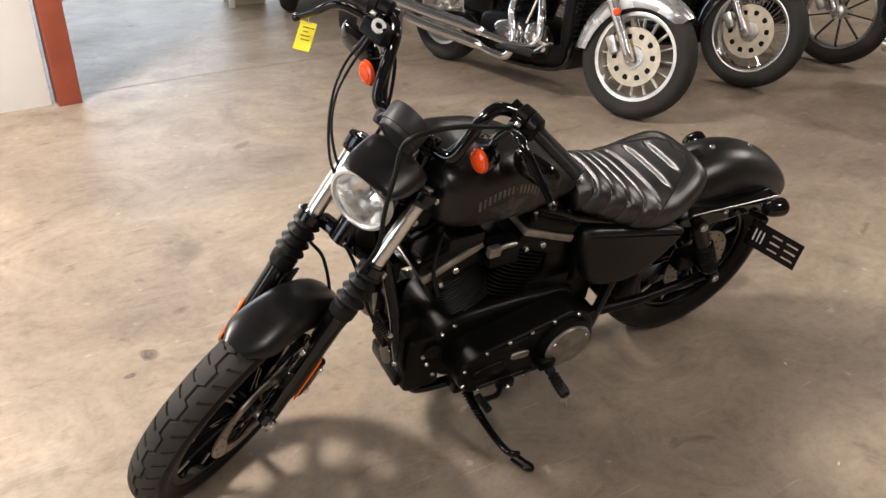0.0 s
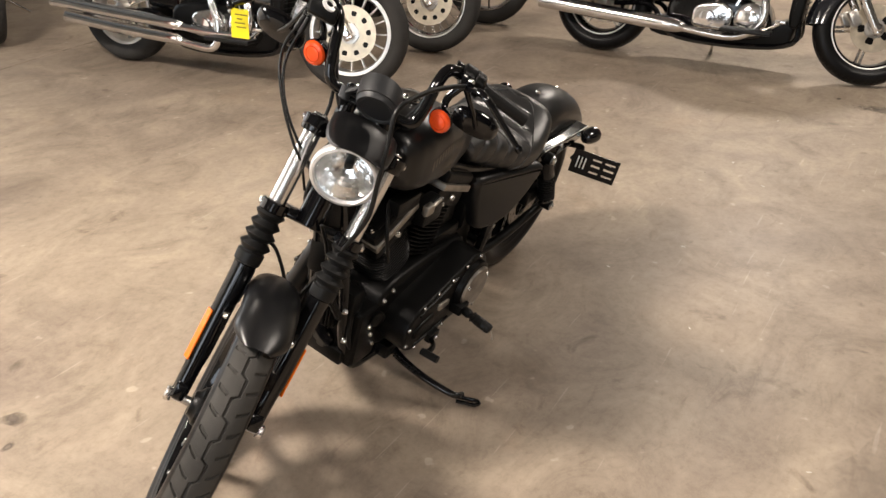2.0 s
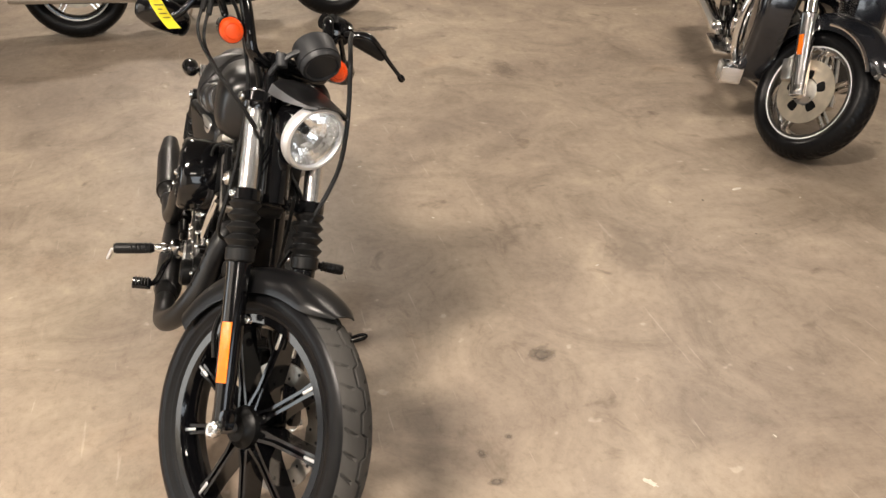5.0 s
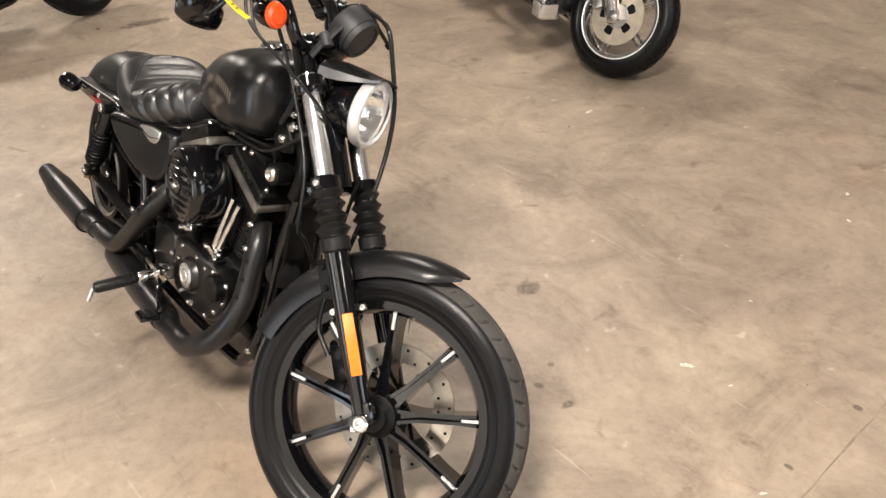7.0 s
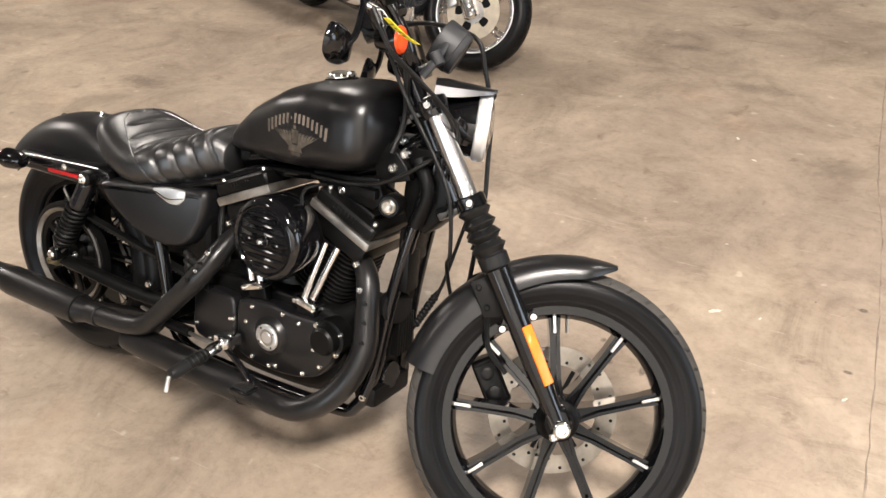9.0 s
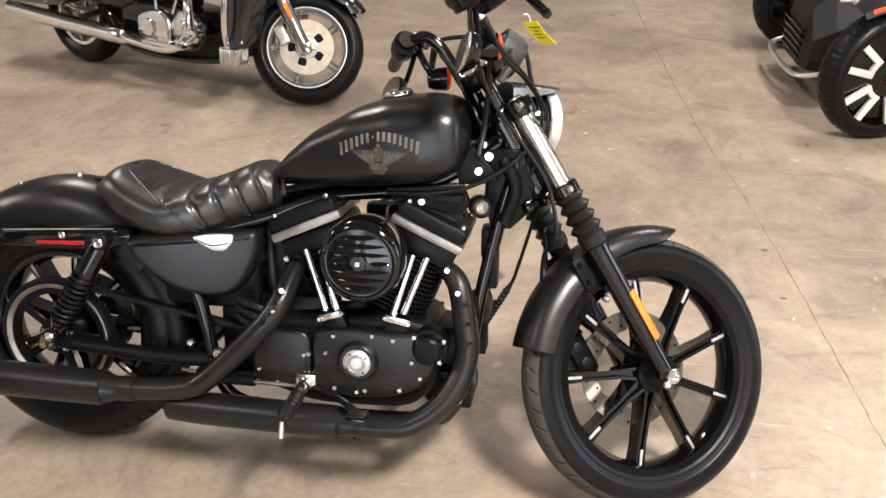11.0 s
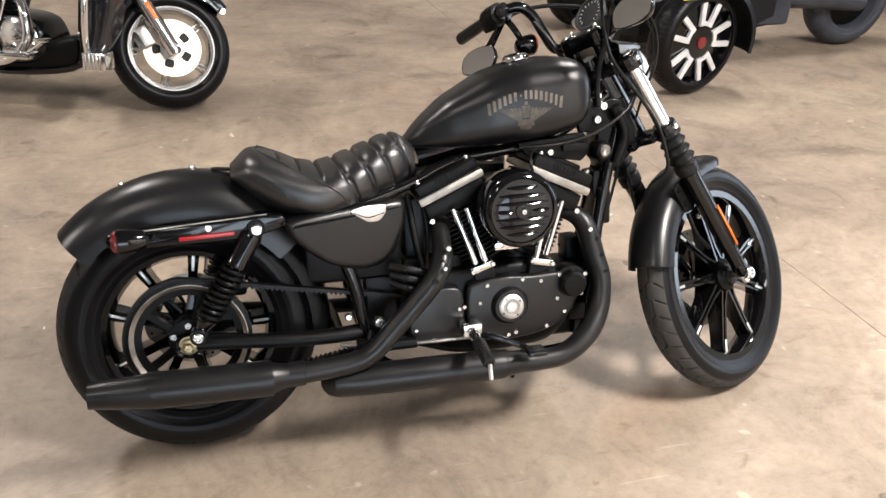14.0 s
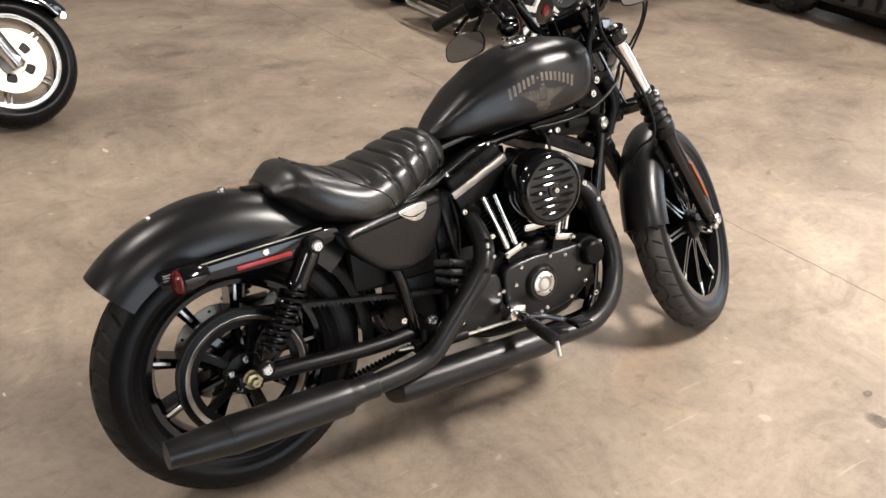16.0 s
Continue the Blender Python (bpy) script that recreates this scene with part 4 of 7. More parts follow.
right_cover = bp("side_cover", lambda b: slab(b, round_outline(COVER, 4), -0.085, -0.176, 0.020, 6, m=wedge(-1)), SATIN, None, "satin black side cover")
LEFT_COVER = [(x, z - 0.045 * max(0.0, min(1.0, (0.56 - z) / 0.08))) for x, z in COVER]
left_cover = bp("side_cover", lambda b: slab(b, round_outline(LEFT_COVER, 4), 0.085, 0.176, 0.020, 6, m=wedge(1)), SATIN, None, "satin black side cover")
bp("cover_badge", lambda b: slab(b, round_outline([(0.402, 0.612), (0.424, 0.594), (0.452, 0.576), (0.480, 0.576), (0.498, 0.596), (0.499, 0.617), (0.45, 0.619)], 4), -0.166, -0.1785, 0.003, m=wedge(-1)), ALU, right_cover, "bright half-round badge")
bp("badge_line", lambda b: tube(b, [wedge(-1) @ Vector(p) for p in ((0.416, -0.1790, 0.605), (0.45, -0.1795, 0.590), (0.492, -0.1790, 0.596))], 0.0012, 6), POWDER, right_cover)


# ---- frame ----
def frame_tubes(b):
    for s in (-1, 1):
        tube(b, [(1.160, s * 0.022, 0.80), (1.132, s * 0.032, 0.70), (1.085, s * 0.048, 0.48), (1.055, s * 0.060, 0.28), (1.02, s * 0.075, 0.185), (0.95, s * 0.085, 0.160), (0.60, s * 0.10, 0.165), (0.47, s * 0.115, 0.20), (0.43, s * 0.115, 0.30), (0.40, s * 0.115, 0.45), (0.33, s * 0.105, 0.60)], 0.0165, 14)
        tube(b, [(1.12, s * 0.025, 0.84), (0.95, s * 0.035, 0.735), (0.70, s * 0.05, 0.70), (0.55, s * 0.07, 0.645), (0.33, s * 0.10, 0.595), (0.12, s * 0.105, 0.595)], 0.014, 12)
    tube(b, [(1.13, 0, 0.85), (0.85, 0, 0.76), (0.60, 0, 0.71)], 0.03, 14)
    tube(b, [(1.222, 0, 0.71), (1.118, 0, 0.89)], 0.034, 20)


bp("frame_plate", lambda b: (slab(b, [(1.145, 0.70), (1.120, 0.70), (1.075, 0.50), (1.045, 0.33), (1.070, 0.33), (1.098, 0.50)], 0.036, -0.036, 0.004, 2, both=True), block(b, (1.110, -0.028, 0.545), (0.028, 0.05, 0.10), bevel=0.008), block(b, (1.092, 0.026, 0.600), (0.030, 0.04, 0.07), bevel=0.008)), POWDER, None, "black bracket plate between the frame tubes")
bp("frame_tube", frame_tubes, GLOSS, None, "black steel frame")


def neck_bits(b):
    slab(b, [(1.02, 0.79), (1.06, 0.835), (1.105, 0.79), (1.12, 0.76), (1.07, 0.745), (1.03, 0.75)], -0.045, -0.062, 0.004)
    slab(b, [(1.02, 0.79), (1.06, 0.835), (1.105, 0.79), (1.12, 0.76), (1.07, 0.745), (1.03, 0.75)], 0.045, 0.062, 0.004)
    slab(b, [(0.86, 0.735), (1.04, 0.750), (1.06, 0.70), (1.03, 0.675), (0.95, 0.69), (0.88, 0.70)], -0.05, -0.068, 0.004)
    block(b, (1.01, -0.07, 0.715), (0.07, 0.03, 0.022), bevel=0.005)
    block(b, (1.10, 0.0, 0.60), (0.04, 0.07, 0.08), Matrix.Identity(4), 0.012)
    slab(b, [(1.095, 0.83), (1.165, 0.83), (1.205, 0.745), (1.195, 0.685), (1.150, 0.640), (1.105, 0.640), (1.085, 0.70)], 0.038, -0.038, 0.008, 3, both=True)
    tube(b, [(1.13, -0.05, 0.81), (1.16, -0.052, 0.74), (1.135, -0.055, 0.66)], 0.016, 12)


neck = bp("neck_bracket", neck_bits, POWDER, None, "black steering neck brackets")
bp("neck_bolt", lambda b: (bolt(b, (1.076, -0.063, 0.781), (0, -1, 0), 0.012, 0.010), bolt(b, (1.098, -0.05, 0.814), (0, -1, 0), 0.013, 0.012), bolt(b, (1.085, -0.045, 0.84), (0, -1, 0), 0.010, 0.012), bolt(b, (0.945, -0.069, 0.705), (0, -1, 0), 0.010, 0.006), bolt(b, (1.073, 0.063, 0.775), (0, 1, 0), 0.012, 0.010)), BOLT, neck)
bp("battery_box", lambda b: (block(b, (0.415, 0, 0.515), (0.25, 0.165, 0.20), bevel=0.02, seg=3), block(b, (0.50, 0, 0.33), (0.13, 0.15, 0.19), bevel=0.02, seg=3)), POWDER, None, "black battery and oil tank box")
key = bp("ignition_switch", lambda b: lathe(b, [(0.020, -0.03), (0.026, -0.02), (0.026, 0.018), (0.022, 0.024)], (1.081, -0.068, 0.699), (0.25, -1, 0.1), 28), POWDER, None, "round ignition switch with steel face")
bp("switch_face", lambda b: lathe(b, [(0.0165, 0.020), (0.0165, 0.030), (0.012, 0.034), (0.010, 0.031), (0.003, 0.026), (0.001, 0.026)], (1.081, -0.068, 0.699), (0.25, -1, 0.1), 28), STEEL, key)


def regulator(b):
    block(b, (1.072, 0, 0.37), (0.018, 0.075, 0.11), bevel=0.006)


def regulator_fins(b):
    for k in range(7):
        block(b, (1.085, -0.03 + 0.010 * k, 0.37), (0.024, 0.004, 0.10), Matrix.Identity(4), 0.001, 1)


reg = bp("regulator", regulator, POWDER, None, "finned black regulator")
# added block darkens the gap behind the rear cylinder; hoses run past it
bp("engine_mount", lambda b: (block(b, (0.590, 0, 0.500), (0.075, 0.11, 0.22), bevel=0.012), tube(b, [(0.565, -0.05, 0.62), (0.575, -0.075, 0.52), (0.59, -0.08, 0.43)], 0.009), tube(b, [(0.600, -0.05, 0.62), (0.610, -0.07, 0.52), (0.60, -0.075, 0.43)], 0.006)), GAITER, None, "black filler block behind the rear cylinder, with hoses")
bp("cooling_fin", regulator_fins, POWDER, reg)
bp("horn", lambda b: lathe(b, [(0.01, -0.04), (0.02, -0.035), (0.038, -0.015), (0.042, 0.0), (0.040, 0.01), (0.028, 0.012), (0.012, 0.016)], (1.085, -0.035, 0.45), (1, -0.45, 0.1), 28), GAITER, None, "round black horn")


# ---- engine ----
CRANK = Vector((0.81, 0, 0.31))


def engine_case(b):
    slab(b, round_outline([(0.52, 0.24), (0.52, 0.41), (0.62, 0.42), (0.72, 0.43), (0.90, 0.43), (0.97, 0.41), (1.00, 0.34), (0.985, 0.25), (0.92, 0.19), (0.68, 0.185)], 4), 0.105, -0.105, 0.02, 4, both=True)
    block(b, (0.62, 0, 0.40), (0.16, 0.16, 0.12), bevel=0.02)


engine = bp("engine_case", engine_case, POWDER, None, "black V-twin engine case")


def front_clutter():
    """Ribs, cap and filter on the front of the engine case."""
    filt = bp("oil_filter", lambda b: lathe(b, [(0.034, 0.0), (0.036, 0.004), (0.036, 0.050), (0.032, 0.057), (0.012, 0.059)], (1.010, 0.0, 0.245), (1, 0, 0.12), 32), GLOSS, None, "gloss black canister oil filter")
    bp("filter_rim", lambda b: lathe(b, [(0.0385, -0.002), (0.0395, 0.0), (0.0395, 0.006), (0.0385, 0.008)], (1.012, 0, 0.2455), (1, 0, 0.12), 32), GLOSS, filt)
    bp("case_cap", lambda b: lathe(b, [(0.024, 0.0), (0.024, 0.010), (0.018, 0.014), (0.006, 0.014)], (0.985, 0.108, 0.345), (0.3, 1, 0), 24), POWDER, engine)
    bp("case_bolt", lambda b: [bolt(b, (x, 0.107, z), (0, 1, 0), 0.007, 0.008) for x, z in ((1.00, 0.295), (0.975, 0.245), (0.93, 0.415), (0.965, 0.395), (1.015, 0.33))], BOLT, engine)
    bp("crank_hose", lambda b: tube(b, [(1.02, 0.06, 0.42), (1.06, 0.075, 0.36), (1.055, 0.085, 0.27), (1.0, 0.095, 0.21)], 0.007, 8), GAITER, engine)


front_clutter()


def cylinder(name, tilt):
    m = Matrix.Translation(CRANK) @ Matrix.Rotation(radians(tilt), 4, "Y")

    def fins(b):
        for k in range(13):
            h = 0.135 + 0.0122 * k
            w = 0.078 + 0.004 * math.sin(k * 0.35)
            out = round_outline([(-w, -0.080), (-w, 0.080), (w, 0.080), (w, -0.080)], 5)
            n = len(out)
            rings = []
            for z, e in ((h, 0.003), (h + 0.0022, 0.0), (h + 0.0052, 0.0), (h + 0.0072, 0.003)):
                rings.append([b.verts.new(m @ Vector((x * (1 - e / w), y * (1 - e / w), z))) for x, y in out])
            ring_faces(b, rings)
    cyl = bp(name, lambda b: lathe(b, [(0.066, 0.10), (0.066, 0.30)], m @ Vector((0, 0, 0)), m.to_3x3() @ Vector((0, 0, 1)), 32), POWDER, None, "black finned cylinder")
    bp("cooling_fin", fins, POWDER, cyl)

    def head(b):
        block(b, (0, 0, 0.318), (0.168, 0.170, 0.050), m, 0.012)
    bp("cylinder_head", head, POWDER, cyl)

    def band(b):
        block(b, (0, -0.002, 0.3565), (0.182, 0.196, 0.022), m, 0.006)
    bp("rocker_band", band, DULL, cyl, "bare cast metal rocker band")

    def cover(b):
        block(b, (0, -0.002, 0.384), (0.176, 0.190, 0.036), m, 0.014, 3)
        block(b, (0, -0.03, 0.404), (0.11, 0.07, 0.018), m, 0.008, 3)
        block(b, (0, 0.05, 0.402), (0.12, 0.06, 0.014), m, 0.006, 3)
        for k in range(-3, 4):
            block(b, (0.010 * k, -0.096, 0.388), (0.004, 0.006, 0.012), m, 0.001, 1)
    bp("rocker_cover", cover, POWDER, cyl, "satin black rocker cover")

    def bolts(b):
        for x in (-0.07, 0.07):
            for y in (-0.075, 0.07):
                bolt(b, m @ Vector((x, y, 0.400)), m.to_3x3() @ Vector((0, 0, 1)), 0.007, 0.010)
        bolt(b, m @ Vector((0.08 * (1 if tilt > 0 else -1), -0.088, 0.30)), m.to_3x3() @ Vector((0, -1, 0)), 0.009, 0.008)
        bolt(b, m @ Vector((0.0, 0.086, 0.325)), m.to_3x3() @ Vector((0, 1, 0)), 0.010, 0.010)
        bolt(b, m @ Vector((0.05, 0.086, 0.305)), m.to_3x3() @ Vector((0, 1, 0)), 0.008, 0.010)
    bp("head_bolt", bolts, BOLT, cyl)
    return m


cylinder("rear_cylinder", -23.0)
cylinder("front_cylinder", 25.0)


def pushrods(name, ends, base, turn):
    root = bp(name, lambda b: block(b, (0, -0.115, 0), (0.064, 0.038, 0.018), Matrix.Translation((base[0], 0, base[1])) @ Matrix.Rotation(radians(turn), 4, "Y"), 0.005), CHROME, None, "chrome tappet block")
    bp("tappet_bolt", lambda b: [bolt(b, (base[0] + d * math.cos(radians(turn)), -0.134, base[1] - d * math.sin(radians(turn))), (0, -1, 0), 0.007, 0.006) for d in (-0.028, 0.028)], BOLT, root)
    bp("tappet_guide", lambda b: block(b, (0, -0.11, -0.03), (0.055, 0.03, 0.05), Matrix.Translation((base[0], 0, base[1])) @ Matrix.Rotation(radians(turn), 4, "Y"), 0.006), POWDER, root)
    for (x0, z0), (x1, z1) in ends:
        bp("pushrod_tube", lambda b: tube(b, [(x0, -0.100, z0), (x0 * 0.5 + x1 * 0.5, -0.110, z0 * 0.5 + z1 * 0.5), (x1, -0.118, z1)], [0.0085, 0.0085, 0.0095], 14, 4), CHROME, root, "slim chrome pushrod tube")


pushrods("rear_tappets", [((0.672, 0.585), (0.722, 0.440)), ((0.708, 0.585), (0.748, 0.445))], (0.737, 0.432), -18)
pushrods("front_tappets", [((0.964, 0.580), (0.912, 0.445)), ((0.930, 0.585), (0.886, 0.440))], (0.898, 0.430), 12)


# gear cover on the right
def gear_cover(b):
    slab(b, round_outline([(0.690, 0.250), (0.690, 0.388), (0.735, 0.398), (0.80, 0.405), (0.87, 0.398), (0.94, 0.402), (0.985, 0.385), (1.00, 0.345), (0.985, 0.30), (0.945, 0.258), (0.88, 0.236), (0.80, 0.229), (0.73, 0.235)], 4), -0.09, -0.141, 0.010, 4)
    lathe(b, [(0.052, -0.002), (0.046, 0.010), (0.042, 0.014), (0.030, 0.014)], (0.805, -0.141, 0.326), (0, -1, 0), 40)


gear = bp("gear_cover", gear_cover, SATIN, None, "satin black gear cover")
bp("timer_cover", lambda b: lathe(b, [(0.0335, 0.0), (0.0335, 0.006), (0.031, 0.008), (0.0225, 0.0085), (0.0215, 0.0055), (0.0145, 0.0055), (0.0135, 0.0085), (0.001, 0.0088)], (0.805, -0.152, 0.326), (0, -1, 0), 48), ALU, gear, "round machined timer cover")
bp("timer_ring", lambda b: lathe(b, [(0.0212, 0.0056), (0.0212, 0.0062), (0.0180, 0.0066), (0.0148, 0.0062), (0.0148, 0.0056)], (0.805, -0.152, 0.326), (0, -1, 0), 40, closed=True), DULL, gear, "dull grey ring in the timer cover")
for k in range(4):
    bp("timer_hole", lambda b: lathe(b, [(0.0026, 0.0), (0.0026, 0.0090), (0.0004, 0.0090)], (0.805 + 0.0268 * math.cos(0.6 + k * math.pi / 2), -0.152, 0.326 + 0.0268 * math.sin(0.6 + k * math.pi / 2)), (0, -1, 0), 12), POWDER, gear, "dark screw hole")
bp("cover_bolt", lambda b: [bolt(b, (x, -0.140, z), (0, -1, 0), 0.0065, 0.006) for x, z in ((0.745, 0.385), (0.84, 0.392), (0.89, 0.383), (0.935, 0.255 + 0.075), (0.905, 0.258), (0.82, 0.250), (0.745, 0.252), (0.725, 0.340), (0.683, 0.335), (0.955, 0.292), (0.80, 0.245))], BOLT, gear)
bp("sprocket_cover", lambda b: slab(b, round_outline([(0.535, 0.255), (0.545, 0.385), (0.60, 0.390), (0.685, 0.388), (0.685, 0.248), (0.60, 0.240)], 4), -0.09, -0.138, 0.008, 4), SATIN, None, "satin black sprocket cover")
bp("sprocket_bolt", lambda b: [bolt(b, (x, -0.137, z), (0, -1, 0), 0.006, 0.006) for x, z in ((0.555, 0.285), (0.67, 0.33), (0.60, 0.255))], BOLT)
filt = bp("oil_filter", lambda b: lathe(b, [(0.044, -0.03), (0.046, 0.0), (0.044, 0.010), (0.036, 0.012), (0.034, 0.034), (0.028, 0.040), (0.005, 0.041)], (0.975, -0.130, 0.370), (0, -1, 0), 36), POWDER, None, "round black engine side cap")
bp("cap_bolt", lambda b: [bolt(b, (0.975 + 0.042 * math.cos(a), -0.140, 0.370 + 0.042 * math.sin(a)), (0, -1, 0), 0.007, 0.007) for a in (0.5, 2.5, 5.4)], BOLT, filt)


# primary cover on the left
def primary(b):
    pts = []
    for k in range(21):
        a = radians(90 + 180 * k / 20)
        pts.append((0.610 + 0.105 * math.cos(a), 0.315 + 0.105 * math.sin(a)))
    for k in range(21):
        a = radians(-90 + 180 * k / 20)
        pts.append((0.865 + 0.078 * math.cos(a), 0.288 + 0.078 * math.sin(a)))
    slab(b, pts, 0.10, 0.190, 0.010, 4)
    lathe(b, [(0.090, -0.002), (0.086, 0.022), (0.080, 0.026)], (0.606, 0.183, 0.310), (0, 1, 0), 40)
    slab(b, round_outline([(0.80, 0.26), (0.80, 0.32), (0.90, 0.305), (0.90, 0.26)], 5), 0.17, 0.198, 0.008, 4)
    tube(b, [(0.70, 0.190, 0.385), (0.80, 0.191, 0.365), (0.885, 0.189, 0.345)], 0.006, 8)
    tube(b, [(0.70, 0.190, 0.235), (0.80, 0.191, 0.232), (0.88, 0.189, 0.230)], 0.005, 8)


prim = bp("primary_cover", primary, POWDER, None, "black primary cover")
bp("derby_cover", lambda b: lathe(b, [(0.074, 0.0), (0.074, 0.006), (0.070, 0.011), (0.045, 0.014), (0.001, 0.016)], (0.606, 0.206, 0.310), (0, 1, 0), 64), DULL, prim, "round satin metal derby cover")
bp("derby_bolt", lambda b: [bolt(b, (0.606 + 0.062 * math.cos(a), 0.217, 0.310 + 0.062 * math.sin(a)), (0, 1, 0), 0.006, 0.005) for a in (0.5, 2.6, 4.7)], BOLT, prim)
bp("primary_bolt", lambda b: [bolt(b, (x, 0.189, z), (0, 1, 0), 0.006, 0.006) for x, z in ((0.58, 0.408), (0.66, 0.408), (0.73, 0.392), (0.80, 0.38), (0.87, 0.366), (0.930, 0.318), (0.928, 0.258), (0.87, 0.218), (0.80, 0.212), (0.72, 0.215), (0.62, 0.222))], BOLT, prim)
bp("inspection_cover", lambda b: slab(b, round_outline([(0.725, 0.300), (0.725, 0.325), (0.785, 0.330), (0.785, 0.305)], 4), 0.188, 0.196, 0.003), DULL, prim)


# air cleaner
AIR = Vector((0.825, 0.010, 0.586))


def air_can(b):
    lathe(b, [(0.066, 0.105), (0.094, 0.120), (0.098, 0.130), (0.098, 0.182), (0.095, 0.198), (0.089, 0.206), (0.082, 0.2085), (0.079, 0.2045), (0.074, 0.204), (0.050, 0.2075), (0.025, 0.2095), (0.001, 0.210)], AIR, (0, -1, 0), 72)


air = bp("air_cleaner", air_can, GLOSS, None, "round gloss black louvred air cleaner")


def louvres(b):
    for k in range(-3, 4):
        z = 0.0195 * k
        w = math.sqrt(max(0.0, 0.071 ** 2 - z * z))
        for a, c in (((-w, -0.024), (0.024, w)) if k == 0 else ((-w, w),)):
            rings = []
            for i in range(17):
                f = i / 16
                x = a + (c - a) * f
                swell = math.sin(math.pi * min(1.0, max(0.02, f * 0.98 + 0.01))) ** 0.55
                face = 0.2100 - 0.0060 * ((x * x + z * z) / 0.079 ** 2)
                rings.append([b.verts.new(AIR + Vector((x, -(face + h * swell), z + dz * swell))) for dz, h in ((0.0058, -0.003), (0.0050, 0.0008), (0.0015, 0.0042), (-0.0030, 0.0066), (-0.0052, 0.0050), (-0.0056, -0.003))])
            ring_faces(b, rings)


bp("louvre", louvres, GLOSS, air)
bp("air_boss", lambda b: disc_bar(b, AIR + Vector((0, -0.204, 0)), (0, -1, 0), 0.020, 0.010, 28), GLOSS, air)
bp("air_bolt", lambda b: bolt(b, AIR + Vector((0, -0.212, 0)), (0, -1, 0), 0.008, 0.010), BOLT, air)
bp("air_bracket", lambda b: block(b, (0.80, -0.130, 0.486), (0.065, 0.03, 0.020), bevel=0.004), CHROME, air)
bp("air_backplate", lambda b: lathe(b, [(0.03, 0.06), (0.070, 0.09), (0.092, 0.108), (0.092, 0.118), (0.06, 0.118)], AIR, (0, -1, 0), 48), POWDER, air)


# ---- exhaust ----
def exhausts():
    yr = -0.185
    rear = bp("rear_exhaust_pipe", lambda b: tube(b, [(0.640, -0.080, 0.530), (0.634, -0.120, 0.508), (0.624, -0.160, 0.470), (0.590, yr, 0.418), (0.50, -0.190, 0.326), (0.435, -0.196, 0.266), (0.385, -0.200, 0.246), (0.30, -0.204, 0.239), (0.19, -0.208, 0.237)], [0.024, 0.025, 0.0265, 0.0265, 0.026, 0.026, 0.026, 0.026, 0.026], 22, 8), EXHAUST, None, "matt black rear exhaust header")
    bp("upper_muffler", lambda b: tube(b, [(0.255, -0.206, 0.238), (0.215, -0.208, 0.2375), (0.180, -0.209, 0.237), (0.175, -0.210, 0.237), (0.02, -0.214, 0.242), (-0.085, -0.217, 0.246), (-0.090, -0.217, 0.246), (-0.215, -0.220, 0.252), (-0.220, -0.220, 0.252)], [0.027, 0.030, 0.040, 0.043, 0.0435, 0.0435, 0.0425, 0.030, 0.0285], 30, 4), EXHAUST, rear, "matt black tapered muffler")
    bp("muffler_clamp", lambda b: lathe(b, [(0.0275, -0.02), (0.0305, -0.018), (0.0305, 0.018), (0.0275, 0.02)], (0.245, -0.206, 0.238), (1, 0, 0), 30), EXHAUST, rear)
    bp("muffler_mouth", lambda b: lathe(b, [(0.0265, 0.0), (0.0268, 0.003), (0.022, 0.004), (0.021, -0.03), (0.001, -0.03)], (-0.2195, -0.220, 0.252), (-1, 0, 0.03), 30), POWDER, rear, "dark muffler opening")
    front = bp("front_exhaust_pipe", lambda b: tube(b, [(0.985, -0.045, 0.545), (1.018, -0.066, 0.530), (1.040, -0.084, 0.497), (1.056, -0.104, 0.420), (1.064, -0.124, 0.362), (1.048, -0.152, 0.296), (1.006, -0.180, 0.238), (0.940, -0.194, 0.196), (0.87, -0.195, 0.186), (0.79, -0.193, 0.186)], [0.022, 0.025, 0.0275, 0.029, 0.029, 0.029, 0.0285, 0.028, 0.0275, 0.0275], 24, 8), EXHAUST, None, "matt black front exhaust header")
    bp("lower_muffler", lambda b: tube(b, [(0.815, -0.193, 0.186), (0.775, -0.190, 0.186), (0.755, -0.188, 0.186), (0.57, -0.182, 0.186), (0.565, -0.181, 0.186), (0.43, -0.176, 0.186), (0.345, -0.173, 0.188), (0.338, -0.172, 0.188)], [0.029, 0.034, 0.0385, 0.040, 0.0405, 0.040, 0.0375, 0.034], 28, 4), EXHAUST, front, "matt black lower muffler")
    bp("shield_slot", lambda b: [lathe(b, [(0.0065, -0.002), (0.0065, 0.002)], p, w, 14) for p, w in (((1.056, -0.117, 0.473), (0.35, -0.93, 0.1)), ((1.065, -0.128, 0.430), (0.35, -0.93, 0.05)), ((1.072, -0.142, 0.388), (0.35, -0.93, 0)), ((0.620, -0.188, 0.474), (0, -0.95, -0.2)), ((0.597, -0.210, 0.433), (0, -0.97, 0.1)))], POWDER, front)
    bp("shield_bolt", lambda b: (bolt(b, (1.038, -0.112, 0.500), (0.1, -1, 0.1), 0.008, 0.006), bolt(b, (0.637, -0.181, 0.505), (0.1, -1, 0.1), 0.008, 0.006), bolt(b, (0.622, -0.205, 0.462), (0, -1, 0), 0.006, 0.005)), BOLT, front)


exhausts()


